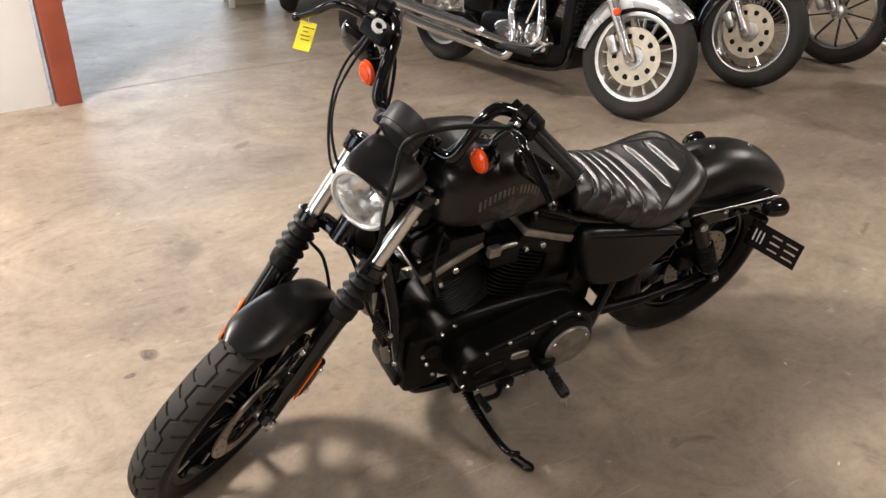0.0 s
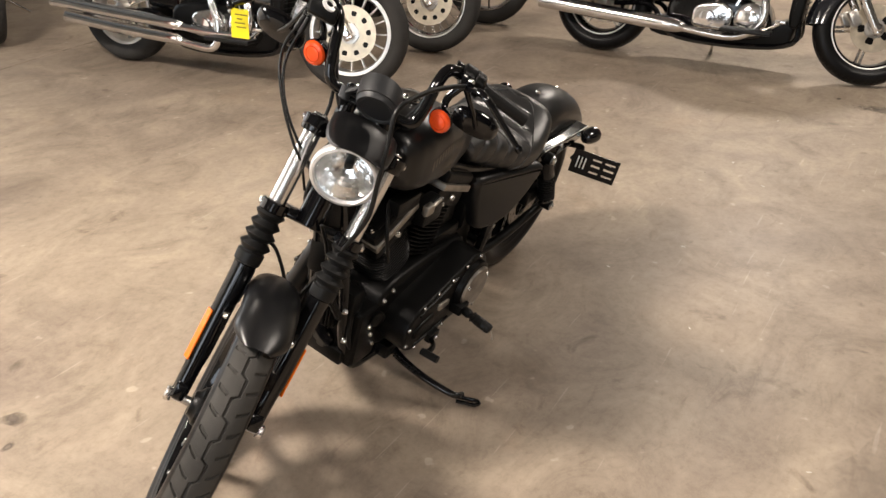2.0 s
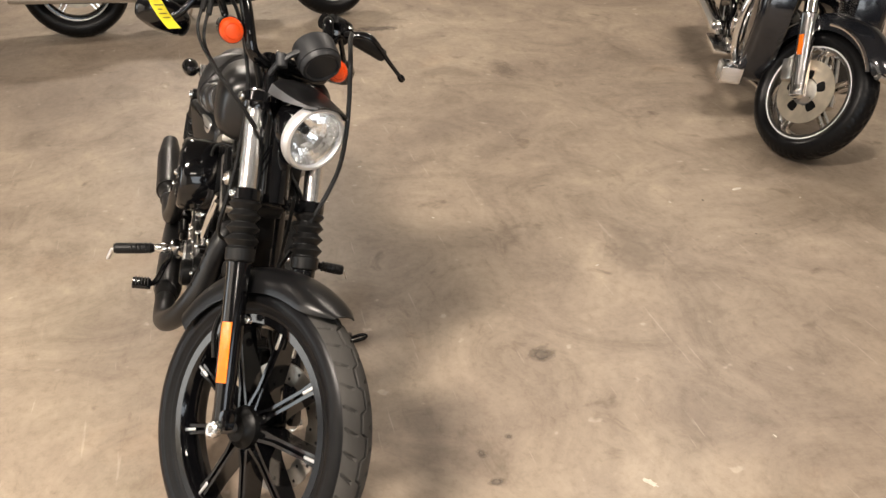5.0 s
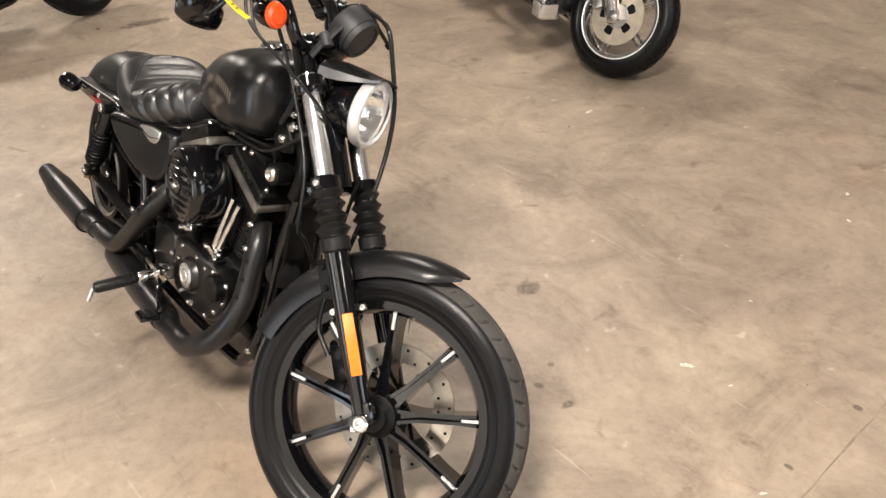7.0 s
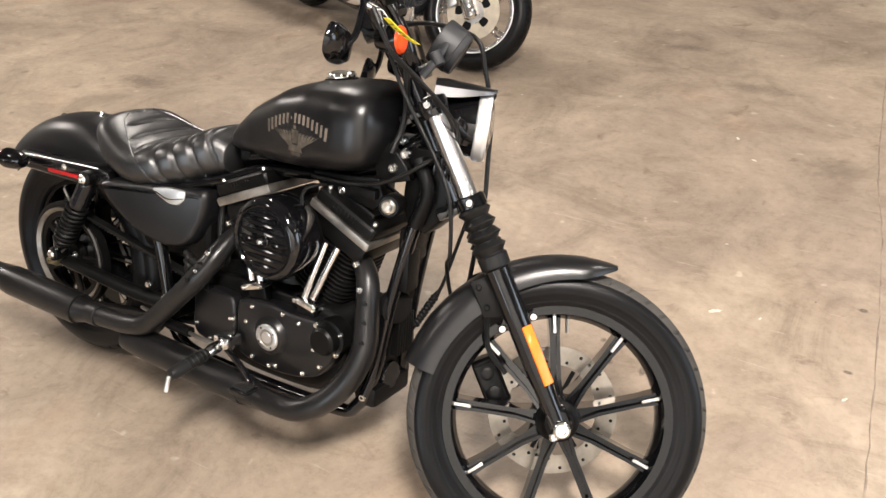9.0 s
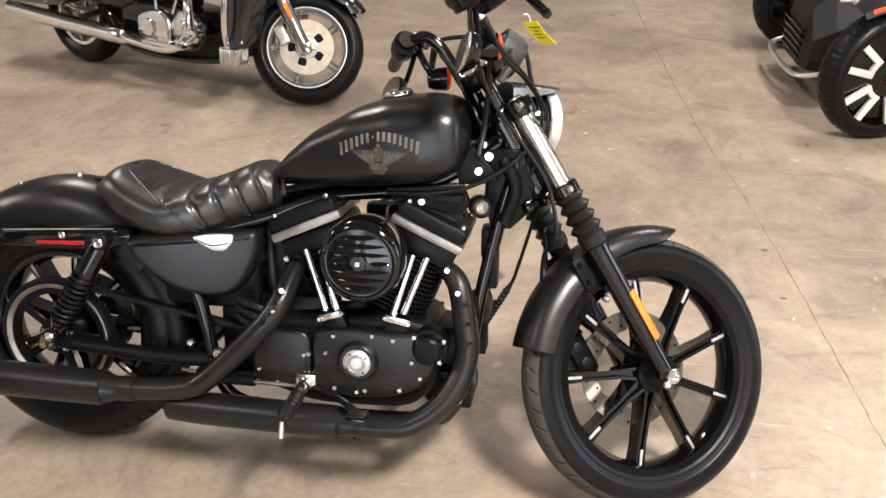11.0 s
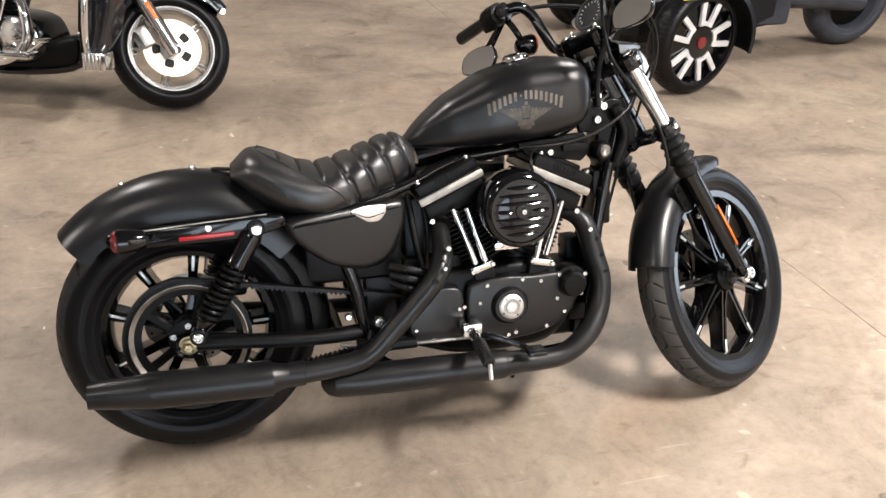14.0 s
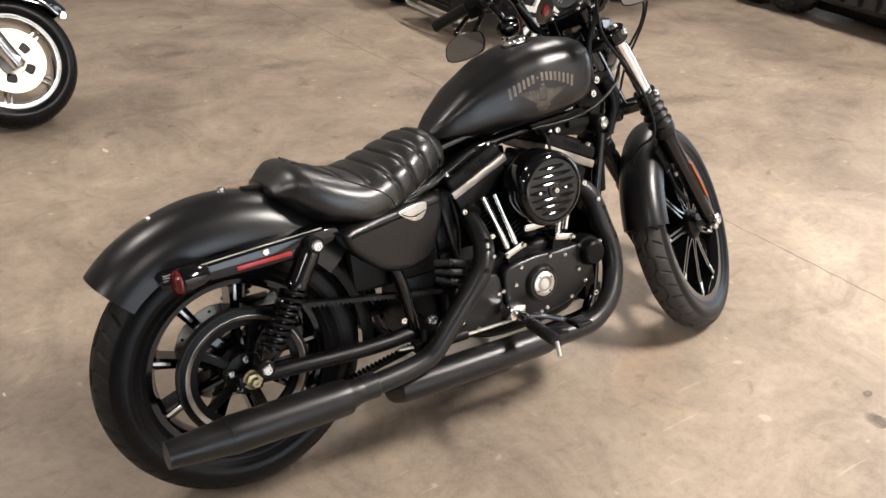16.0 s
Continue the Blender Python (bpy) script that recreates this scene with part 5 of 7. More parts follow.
# ---- controls and pegs ----
def peg(side, base, tip):
    base, tip = Vector(base), Vector(tip)
    way = (tip - base).normalized()
    L = (tip - base).length
    root = bp("footpeg", lambda b: lathe(b, [(0.009, 0.0), (0.014, 0.01), (0.016, 0.03), (0.016, L * 0.62), (0.013, L * 0.66), (0.005, L * 0.67)], base + way * L * 0.25, way, 20), GAITER, None, "black rubber footpeg")
    bp("peg_mount", lambda b: (lathe(b, [(0.011, 0), (0.015, 0.01), (0.015, L * 0.2), (0.011, L * 0.27)], base, way, 18), block(b, base - way * 0.02, (0.05, 0.05, 0.035), bevel=0.008)), CHROME if side < 0 else POWDER, root)
    bp("peg_ring", lambda b: [lathe(b, [(0.0158, -0.002), (0.0172, 0), (0.0158, 0.002)], base + way * (L * 0.34 + 0.013 * k), way, 20) for k in range(5)], GAITER, root)
    if side < 0:
        bp("peg_feeler", lambda b: lathe(b, [(0.004, 0), (0.0055, 0.002), (0.0055, 0.036), (0.004, 0.038)], tip - way * 0.012, (0.0, -0.28, -0.96), 12), ALU, root, "bright peg feeler bolt")
    else:
        bp("peg_feeler", lambda b: lathe(b, [(0.002, 0), (0.002, 0.03)], tip - way * 0.006, (0.0, 0.4, -0.9), 8), STEEL, root)


peg(-1, (0.690, -0.190, 0.285), (0.686, -0.364, 0.260))
peg(1, (0.676, 0.225, 0.272), (0.684, 0.340, 0.264))


def foot_controls():
    brake = bp("brake_pedal", lambda b: (tube(b, [(0.70, -0.185, 0.275), (0.76, -0.205, 0.262), (0.815, -0.225, 0.240), (0.83, -0.250, 0.236)], 0.008, 10), block(b, (0.832, -0.262, 0.240), (0.045, 0.05, 0.012), bevel=0.003)), GLOSS, None, "gloss black brake pedal")
    bp("pedal_pad", lambda b: [block(b, (0.832, -0.262 + 0.008 * k, 0.248), (0.042, 0.004, 0.005), bevel=0.001, seg=1) for k in range(-2, 3)], GAITER, brake)
    bp("brake_rod", lambda b: tube(b, [(0.70, -0.17, 0.262), (0.50, -0.160, 0.262), (0.36, -0.15, 0.275)], 0.005, 8, 2), STEEL, brake)
    bp("master_cylinder", lambda b: (tube(b, [(0.55, -0.158, 0.262), (0.47, -0.157, 0.262)], 0.014, 14, 1), block(b, (0.43, -0.15, 0.268), (0.06, 0.03, 0.03), bevel=0.006)), POWDER, brake)
    shift = bp("shift_lever", lambda b: (tube(b, [(0.80, 0.20, 0.222), (0.84, 0.235, 0.232), (0.90, 0.245, 0.250)], 0.008, 10), block(b, (0.79, 0.20, 0.222), (0.05, 0.02, 0.03), bevel=0.004)), POWDER, None, "black gear shift lever")
    bp("shift_pad", lambda b: tube(b, [(0.90, 0.23, 0.250), (0.90, 0.285, 0.255)], 0.011, 12, 1), GAITER, shift)
    bp("shift_bolt", lambda b: bolt(b, (0.79, 0.212, 0.222), (0, 1, 0), 0.008, 0.008), BOLT, shift)


foot_controls()


def side_stand():
    """Built from its pivot under the engine to its foot on the floor."""
    to_bike = BIKE.inverted()
    foot = to_bike @ Vector((0.826, 0.420, 0.010))
    pts = [(0.855, 0.105, 0.160), (0.862, 0.165, 0.140), (0.862, 0.255, 0.128), (0.852, 0.345, 0.125), tuple(foot + Vector((0.008, -0.055, 0.004)))]
    root = bp("side_stand", lambda b: tube(b, pts, [0.015, 0.013, 0.011, 0.010, 0.008], 12), GLOSS, None, "gloss black side stand")
    a = to_bike @ Vector((0.838, 0.354, 0.0075))
    way = (foot - a).normalized()
    side = way.cross(BIKE.inverted().to_3x3() @ Vector((0, 0, 1))).normalized() * 0.011
    loop = [a - side, a + way * 0.03 - side, foot - way * 0.012 - side, foot, foot - way * 0.012 + side, a + way * 0.03 + side, a + side]
    bp("stand_foot", lambda b: tube(b, loop, 0.0055, 8), GLOSS, root)
    bp("stand_pivot", lambda b: block(b, (0.87, 0.10, 0.165), (0.07, 0.06, 0.05), bevel=0.012), POWDER, root)
    bp("stand_spring", lambda b: tube(b, [Vector((0.875 + 0.006 * math.cos(q), 0.13 + 0.10 * q / 60, 0.152 - 0.012 * q / 60 + 0.006 * math.sin(q))) for q in np.linspace(0, 60, 160)], 0.0018, 6, 1), POWDER, root)


side_stand()


# ---- front end, in the steering frame ----
def fp(name, build, mat, parent=None, label="", **kw):
    b = bmesh.new()
    build(b)
    aslant(b)
    bmesh.ops.transform(b, matrix=ST, verts=b.verts)
    return part(name, b, mat, parent or bike, label, **kw)


def aslant(b):
    """The bar and all that is on it tilt slightly to the right above the top clamp."""
    for v in b.verts:
        v.co.y -= 0.13 * max(0.0, v.co.z - 0.69)


FU, FV = 0.028, 0.095


def fork_leg(s):
    v = s * FV
    low = fp("fork_lower", lambda b: (lathe(b, [(0.016, -0.068), (0.020, -0.064), (0.021, 0.02), (0.0245, 0.06), (0.0255, 0.27), (0.027, 0.292), (0.022, 0.298)], (FU, v, 0), (0, 0, 1), 28),
              block(b, (FU + 0.004, v, -0.045), (0.048, 0.034, 0.046), bevel=0.012, seg=3)), GLOSS, None, "gloss black fork lower")
    prof = [(0.024, 0.292), (0.0315, 0.297), (0.0325, 0.322), (0.028, 0.326)]
    for k in range(4):
        z = 0.328 + 0.0265 * k
        prof += [(0.0255 if k else 0.028, z), (0.0368 - 0.0008 * k, z + 0.0108), (0.0378 - 0.0008 * k, z + 0.0125), (0.0368 - 0.0008 * k, z + 0.0142), (0.0255, z + 0.0250)]
    prof += [(0.0265, 0.435), (0.022, 0.438)]
    fp("fork_gaiter", lambda b: lathe(b, prof, (FU, v, 0), (0, 0, 1), 30), GAITER, low, "ribbed black rubber gaiter", sharp=0.5)
    fp("fork_tube", lambda b: lathe(b, [(0.0205, 0.425), (0.0205, 0.66)], (FU, v, 0), (0, 0, 1), 28), FORK_CHROME, low, "polished chrome fork tube")
    fp("fork_cap", lambda b: lathe(b, [(0.029, 0.630), (0.031, 0.634), (0.031, 0.656), (0.026, 0.661), (0.022, 0.661), (0.021, 0.668), (0.016, 0.672), (0.002, 0.673)], (FU, v, 0), (0, 0, 1), 28), GLOSS, low)
    fp("cap_top", lambda b: lathe(b, [(0.0165, 0.668), (0.0165, 0.674), (0.012, 0.677), (0.002, 0.677)], (FU, v, 0), (0, 0, 1), 24), CHROME, low)
    fp("fork_reflector", lambda b: block(b, (0, 0.0262, 0.098), (0.023, 0.004, 0.130), Matrix.Translation((FU, v, 0)) @ Matrix.Rotation(radians(24 if s > 0 else 208), 4, "Z"), 0.001), AMBER, low, "long amber fork reflector")
    fp("pinch_bolt", lambda b: (bolt(b, (FU - 0.005, v + s * 0.030, 0.440), (0, s, 0), 0.009, 0.008), bolt(b, (FU - 0.012, v + s * 0.028, 0.655), (0, s, 0), 0.009, 0.009), bolt(b, (FU - 0.018, v + s * 0.012, -0.070), (-0.2, s * 0.3, -0.9), 0.010, 0.014)), BOLT, low)
    fp("axle_end", lambda b: lathe(b, [(0.016, -0.004), (0.018, 0.0), (0.018, 0.010), (0.014, 0.014), (0.009, 0.014), (0.008, 0.006)], (FRONT_AXLE.x, v + s * 0.016, FRONT_AXLE.z), (0, s, 0), 24), BOLT, low, "bright axle end")


fork_leg(1)
fork_leg(-1)
fp("axle", lambda b: tube(b, [(FRONT_AXLE.x, -0.11, FRONT_AXLE.z), (FRONT_AXLE.x, 0.11, FRONT_AXLE.z)], 0.011, 16), STEEL)


def clamps(b):
    for w, h in ((0.440, 0.028), (0.655, 0.026)):
        for s in (-1, 1):
            lathe(b, [(0.030, w - h / 2), (0.0325, w - h / 2 + 0.003), (0.0325, w + h / 2 - 0.003), (0.030, w + h / 2)], (FU, s * FV, 0), (0, 0, 1), 28)
        block(b, (-0.004, 0, w), (0.046, 2 * FV - 0.02, h), bevel=0.008)
        block(b, (-0.026, 0, w), (0.05, 0.07, h), bevel=0.010)
    tube(b, [(0, 0, 0.43), (0, 0, 0.70)], 0.022, 18)


fp("triple_clamp", clamps, GLOSS, None, "gloss black fork clamps")


def front_taper(t, lo, hw, rr):
    # rounded nose at the front end
    k = 1 - 0.55 * max(0.0, 1 - t / 0.14) ** 2
    low = lo + 0.032 * max(0.0, 1 - t / 0.62)
    return low + (rr - low) * 0.75 * max(0.0, 1 - t / 0.16) ** 2, hw * k, rr - 0.004 * t


def front_guard(b):
    m = Matrix.Translation(FRONT_AXLE)
    sheet(b, fender_rows(0, 0, 0.358, 0.287, 0.066, 47, 137, 54, m, 2.5, front_taper))


fguard = fp("front_fender", front_guard, SATIN, None, "satin black short front mudguard", thick=0.003)


def guard_bracket(b):
    for s in (-1, 1):
        slab(b, [(-0.035, 0.205), (-0.035, 0.285), (0.035, 0.285), (0.035, 0.205), (0.0, 0.190)], s * 0.067, s * 0.0735, 0.002)
        tube(b, [(-0.03, s * 0.072, 0.20), (-0.05, s * 0.080, 0.14), (-0.035, s * 0.085, 0.08)], 0.006, 8)


fp("fender_bracket", guard_bracket, POWDER, fguard)
fp("bracket_bolt", lambda b: [bolt(b, (u, s * 0.0735, w), (0, s, 0), 0.007, 0.006) for s in (-1, 1) for u, w in ((-0.022, 0.268), (0.022, 0.268), (-0.022, 0.222), (0.022, 0.222))], POWDER, fguard)
fp("bracket_bolt", lambda b: [bolt(b, (FU + d, s * 0.078, 0.170), (0, s, 0), 0.009, 0.010) for s in (-1, 1) for d in (-0.036, 0.034)], BOLT, fguard)


def caliper():
    root = fp("brake_caliper", lambda b: (block(b, (-0.075, 0.082, 0.045), (0.060, 0.060, 0.115), Matrix.Identity(4), 0.014, 3), block(b, (-0.035, 0.092, 0.03), (0.05, 0.012, 0.05), bevel=0.004)), POWDER, None, "black two-piston brake caliper")
    fp("caliper_bolt", lambda b: [bolt(b, (-0.075, 0.112, z), (0, 1, 0), 0.009, 0.008) for z in (0.01, 0.08)], BOLT, root)
    fp("caliper_face", lambda b: block(b, (-0.077, 0.050, 0.045), (0.045, 0.008, 0.09), bevel=0.003), POWDER, root)
    for z in (0.022, 0.068):
        fp("caliper_piston", lambda b: lathe(b, [(0.015, 0.0), (0.015, 0.004), (0.011, 0.006), (0.004, 0.006)], (-0.077, 0.046, z), (0, -1, 0), 20), GAITER, root)


caliper()


# headlight
HL = Vector((0.112, 0.006, 0.585))
HW = Vector((math.cos(RAKE), 0, -math.sin(RAKE)))
lamp = fp("headlight", lambda b: lathe(b, [(0.012, -0.105), (0.035, -0.102), (0.058, -0.080), (0.068, -0.045), (0.0725, -0.012), (0.0725, 0.0)], HL, HW, 48, caps=False), GLOSS, None, "round headlight in a gloss black shell")
fp("headlight_ring", lambda b: lathe(b, [(0.0725, -0.014), (0.0770, -0.011), (0.0792, -0.002), (0.0782, 0.008), (0.0750, 0.0135), (0.0690, 0.0150), (0.0660, 0.011), (0.0655, 0.0)], HL, HW, 56, caps=False), RING, lamp, "matt silver headlight ring")


def facet_bowl(b):
    """A mirror bowl of flat facets, stepped like a clear-lens reflector."""
    up, side = Vector((math.sin(RAKE), 0, math.cos(RAKE))), Vector((0, 1, 0))
    rng = random.Random(8)
    rings = []
    for r, d in ((0.0675, 0.005), (0.064, -0.006), (0.059, -0.016), (0.053, -0.027), (0.046, -0.036), (0.038, -0.043), (0.029, -0.049), (0.020, -0.053), (0.012, -0.055)):
        rings.append([b.verts.new(HL + HW * (d + rng.uniform(-0.0008, 0.0008) * (r < 0.067)) + (up * math.sin(a) + side * math.cos(a)) * r) for a in np.linspace(0, 2 * math.pi, 40, endpoint=False)])
    ring_faces(b, rings, True, False)
    b.faces.new(rings[-1])


fp("headlight_bowl", facet_bowl, REFLECTOR, lamp, "faceted mirror bowl", sharp=0.01)
fp("bulb", lambda b: (lathe(b, [(0.011, -0.055), (0.011, -0.036), (0.009, -0.031), (0.001, -0.0305)], HL + Vector((0.0, 0, 0.002)), HW, 20)), GAITER, lamp)
fp("headlight_lens", lambda b: lathe(b, [(0.0675, 0.006), (0.063, 0.013), (0.050, 0.020), (0.028, 0.024), (0.001, 0.0255), (0.001, 0.0225), (0.028, 0.021), (0.048, 0.0165), (0.062, 0.010)], HL, HW, 48, closed=True), LENS, lamp, "clear domed lens").visible_shadow = False
fp("flute", lambda b: [sheet(b, [[HL + HW * (-0.050 + 0.9 * (abs(y) / 0.06) ** 2 * 0.05 + 0.0015) + Vector((math.sin(RAKE), 0, math.cos(RAKE))) * z + Vector((0, y + 0.001 * q, 0)) for q in (-1, 1)] for z in (-0.030, -0.045)]) for y in (-0.03, -0.018, -0.006, 0.006, 0.018, 0.03)], REFLECTOR, lamp)


def brow(b):
    """A visor over the lamp: a shallow arch on flat flanks that taper to a sharp front edge."""
    up = Vector((math.sin(RAKE), 0, math.cos(RAKE)))
    rows, flanks = [], {-1: [], 1: []}
    for d, foot, eave, crown, half in ((0.022, 0.069, 0.0700, 0.080, 0.046), (0.010, 0.061, 0.063, 0.081, 0.062), (-0.015, 0.054, 0.060, 0.083, 0.073), (-0.05, 0.045, 0.058, 0.086, 0.079), (-0.085, 0.040, 0.057, 0.088, 0.081), (-0.11, 0.039, 0.057, 0.086, 0.080)):
        pts = [(half * math.sin(a), eave + (crown - eave) * math.cos(a)) for a in np.linspace(-1.5, 1.5, 19)]
        rows.append([HL + HW * d + up * z + Vector((0, y, 0)) for y, z in pts])
        for q in (-1, 1):
            flanks[q].append([HL + HW * d + up * z + Vector((0, q * half, 0)) for z in (foot, (foot + eave) / 2, eave + 0.004)])
    sheet(b, rows)
    return flanks


brow_b = bmesh.new()
brow_flanks = brow(brow_b)
bmesh.ops.transform(brow_b, matrix=ST, verts=brow_b.verts)
brow_part = part("headlight_brow", brow_b, SATIN, lamp, "satin black headlight eyebrow", thick=0.003, sharp=0.45)
for q in (-1, 1):
    fp("brow_flank", lambda b: sheet(b, brow_flanks[q]), BROW, lamp, "grey flank of the eyebrow", thick=0.002)


# speedometer on its bracket
SP = Vector((0.110, 0.006, 0.764))
SW = Vector((0.50, 0, -0.80)).normalized()
speedo = fp("speedometer", lambda b: lathe(b, [(0.001, 0.026), (0.036, 0.026), (0.040, 0.029), (0.0455, 0.0285), (0.0475, 0.024), (0.0480, 0.016), (0.0505, 0.015), (0.0510, -0.026), (0.049, -0.031), (0.042, -0.032), (0.041, -0.028), (0.001, -0.028)], SP, SW, 48), GRAPHITE, None, "round dark grey speedometer", sharp=0.5)
fp("dial", lambda b: lathe(b, [(0.0395, -0.028), (0.001, -0.0285)], SP, SW, 40), POWDER, speedo)
fp("dial_tick", lambda b: [block(b, (0, 0.032, 0), (0.0015, 0.007, 0.001), axis_matrix(SP - SW * 0.0292, SW) @ Matrix.Rotation(radians(20 * k), 4, "Z"), 0) for k in range(-7, 8)], WHITE, speedo)
fp("speedometer_bracket", lambda b: (tube(b, [(0.085, -0.01, 0.748), (0.055, 0, 0.745), (0.02, 0, 0.735)], 0.012, 12, flat=0.5), block(b, (0.03, 0, 0.738), (0.05, 0.12, 0.012), bevel=0.004)), POWDER, speedo)
fp("speedometer_arm", lambda b: (tube(b, [SP + Vector((-0.010, -0.046, 0.004)), (0.070, -0.066, 0.742), (0.030, -0.062, 0.722)], 0.011, 12, flat=0.55), disc_bar(b, (0.072, -0.066, 0.728), (0, 0, 1), 0.013, 0.030, 18)), GRAPHITE, speedo)


# handlebar
def bar_path(s):
    return [(0.015, 0, 0.745), (0.017, s * 0.072, 0.745), (0.022, s * 0.106, 0.757), (0.025, s * 0.119, 0.800), (0.020, s * 0.127, 0.860), (0.004, s * 0.142, 0.898), (-0.020, s * 0.172, 0.911), (-0.030, s * 0.205, 0.910), (-0.022, s * 0.360, 0.890)]


def risers(b):
    for s in (-1, 1):
        lathe(b, [(0.017, 0.66), (0.017, 0.725), (0.021, 0.73), (0.021, 0.765), (0.016, 0.77)], (0.010, s * 0.045, 0), (0, 0, 1), 20)
    block(b, (0.016, 0, 0.748), (0.045, 0.115, 0.040), bevel=0.008)


bars = fp("handlebar", lambda b: [tube(b, bar_path(s), 0.0140, 16) for s in (-1, 1)], GLOSS, None, "gloss black swept handlebar")
fp("riser", risers, GLOSS, bars)
fp("riser_bolt", lambda b: [bolt(b, (0.016 + du, s * 0.04, 0.767), (0, 0, 1), 0.006, 0.008) for s in (-1, 1) for du in (-0.015, 0.015)], BOLT, bars)


def hand_controls(s):
    a, e = Vector((-0.030, s * 0.215, 0.909)), Vector((-0.021, s * 0.366, 0.889))
    way = (e - a).normalized()
    L = (e - a).length
    prof = [(0.0165, 0.025), (0.0175, 0.03)]
    for k in range(7):
        prof += [(0.0175, 0.036 + 0.015 * k), (0.0165, 0.040 + 0.015 * k)]
    grip = fp("handgrip", lambda b: lathe(b, [*prof, (0.0178, L - 0.008), (0.0165, L), (0.002, L + 0.001)], a, way, 24), GAITER, bars, "black rubber grip")
    sw = fp("switch_housing", lambda b: (lathe(b, [(0.020, -0.036), (0.029, -0.031), (0.031, -0.006), (0.028, -0.003), (0.031, 0.0), (0.030, 0.020), (0.022, 0.026)], a, way, 24), block(b, a + Vector((-0.016, 0, -0.010)), (0.030, 0.045, 0.036), bevel=0.008)), POWDER, bars, "black switch housing")
    p = a + Vector((0.022, -s * 0.022, -0.012))
    fp("lever_perch", lambda b: (block(b, p, (0.040, 0.032, 0.034), bevel=0.008), tube(b, [a - way * 0.055, a - way * 0.025], 0.020, 18, 1), tube(b, [p, p + Vector((0.03, s * 0.01, -0.012))], 0.012, 10, 1)), GLOSS, bars)
    tip = Vector((0.055, 0.356, 0.818)) if s > 0 else Vector((0.034, -0.360, 0.792))
    mid = Vector((0.060, s * 0.235, 0.885)) if s > 0 else Vector((0.050, -0.27, 0.875))
    lv = fp("brake_lever" if s < 0 else "clutch_lever", lambda b: (tube(b, [p + Vector((0.028, s * 0.01, -0.01)), mid, mid.lerp(tip, 0.55), tip], [0.013, 0.0115, 0.0095, 0.0085], 12, flat=0.6), lathe(b, [(0.001, -0.010), (0.008, -0.007), (0.010, 0.0), (0.008, 0.007), (0.001, 0.010)], tip, tip - mid, 14)), GLOSS, bars, "gloss black hand lever")
    fp("lever_bolt", lambda b: bolt(b, p + Vector((0.03, s * 0.008, 0.002)), (0, 0, 1), 0.008, 0.008), BOLT, lv)
    # turn signal under the perch
    c = Vector((0.006, 0.167 if s > 0 else -0.155, 0.792))
    sd = Matrix.Rotation(radians(-20), 3, "Z") @ Vector((0.90, 0, -0.44))
    sig = fp("front_turn_signal", lambda b: lathe(b, [(0.006, -0.042), (0.019, -0.038), (0.026, -0.022), (0.0285, 0.0), (0.0285, 0.009)], c, sd, 30), GLOSS, bars, "gloss black turn signal with orange lens")
    b = bmesh.new()
    lathe(b, [(0.0275, 0.004), (0.0275, 0.011), (0.0245, 0.0165), (0.0175, 0.0195), (0.0165, 0.0180), (0.0155, 0.0198), (0.001, 0.0220)], c, sd, 30)
    aslant(b)
    bmesh.ops.transform(b, matrix=ST, verts=b.verts)
    part("signal_lens", b, ORANGE, sig, "round orange lens")
    fp("signal_stem", lambda b: tube(b, [c - sd * 0.02, c + Vector((-0.025, 0.0, 0.05)), p + Vector((0, 0, -0.005))], 0.009, 10), GLOSS, sig)
    # mirror slung under the bar
    mc = Vector((-0.092, 0.267, 0.828)) if s > 0 else Vector((-0.100, -0.250, 0.806))
    face = Vector((-0.74, -s * 0.10, 0.63 if s > 0 else 0.58)).normalized()
    mm = axis_matrix(mc, face) @ Matrix.Rotation(radians(90), 4, "Z")
    # long axis of the mirror across the bike
    out = [(0.064, 0.006), (0.058, 0.026), (0.030, 0.034), (-0.020, 0.036), (-0.056, 0.026), (-0.064, 0.0), (-0.054, -0.028), (-0.010, -0.038), (0.036, -0.034), (0.060, -0.018)]
    turn = mm.to_3x3().inverted() @ Vector((0, 1, 0))
    ang = math.atan2(turn.y, turn.x)
    mm = mm @ Matrix.Rotation(ang, 4, "Z")
    loop = round_outline(out, 4)

    def shell(b):
        rings = []
        for k, h in ((0.30, -0.024), (0.72, -0.020), (0.95, -0.008), (1.0, 0.0), (1.0, 0.005), (0.96, 0.006)):
            rings.append([b.verts.new(mm @ Vector((x * k, y * k, h))) for x, y in loop])
        ring_faces(b, rings)
    mir = fp("mirror", shell, GLOSS, bars, "oval gloss black mirror under the bar")

    def pane(b):
        b.faces.new([b.verts.new(mm @ Vector((x * 0.94, y * 0.94, 0.0068))) for x, y in loop])
    fp("mirror_glass", pane, MIRROR, mir, "mirror glass")
    fp("mirror_stem", lambda b: tube(b, [mm @ Vector((0, 0, -0.018)), mc + Vector((0.045, -s * 0.02, 0.012)), p + Vector((-0.004, s * 0.005, -0.012))], 0.007, 10), GLOSS, mir)
    return p


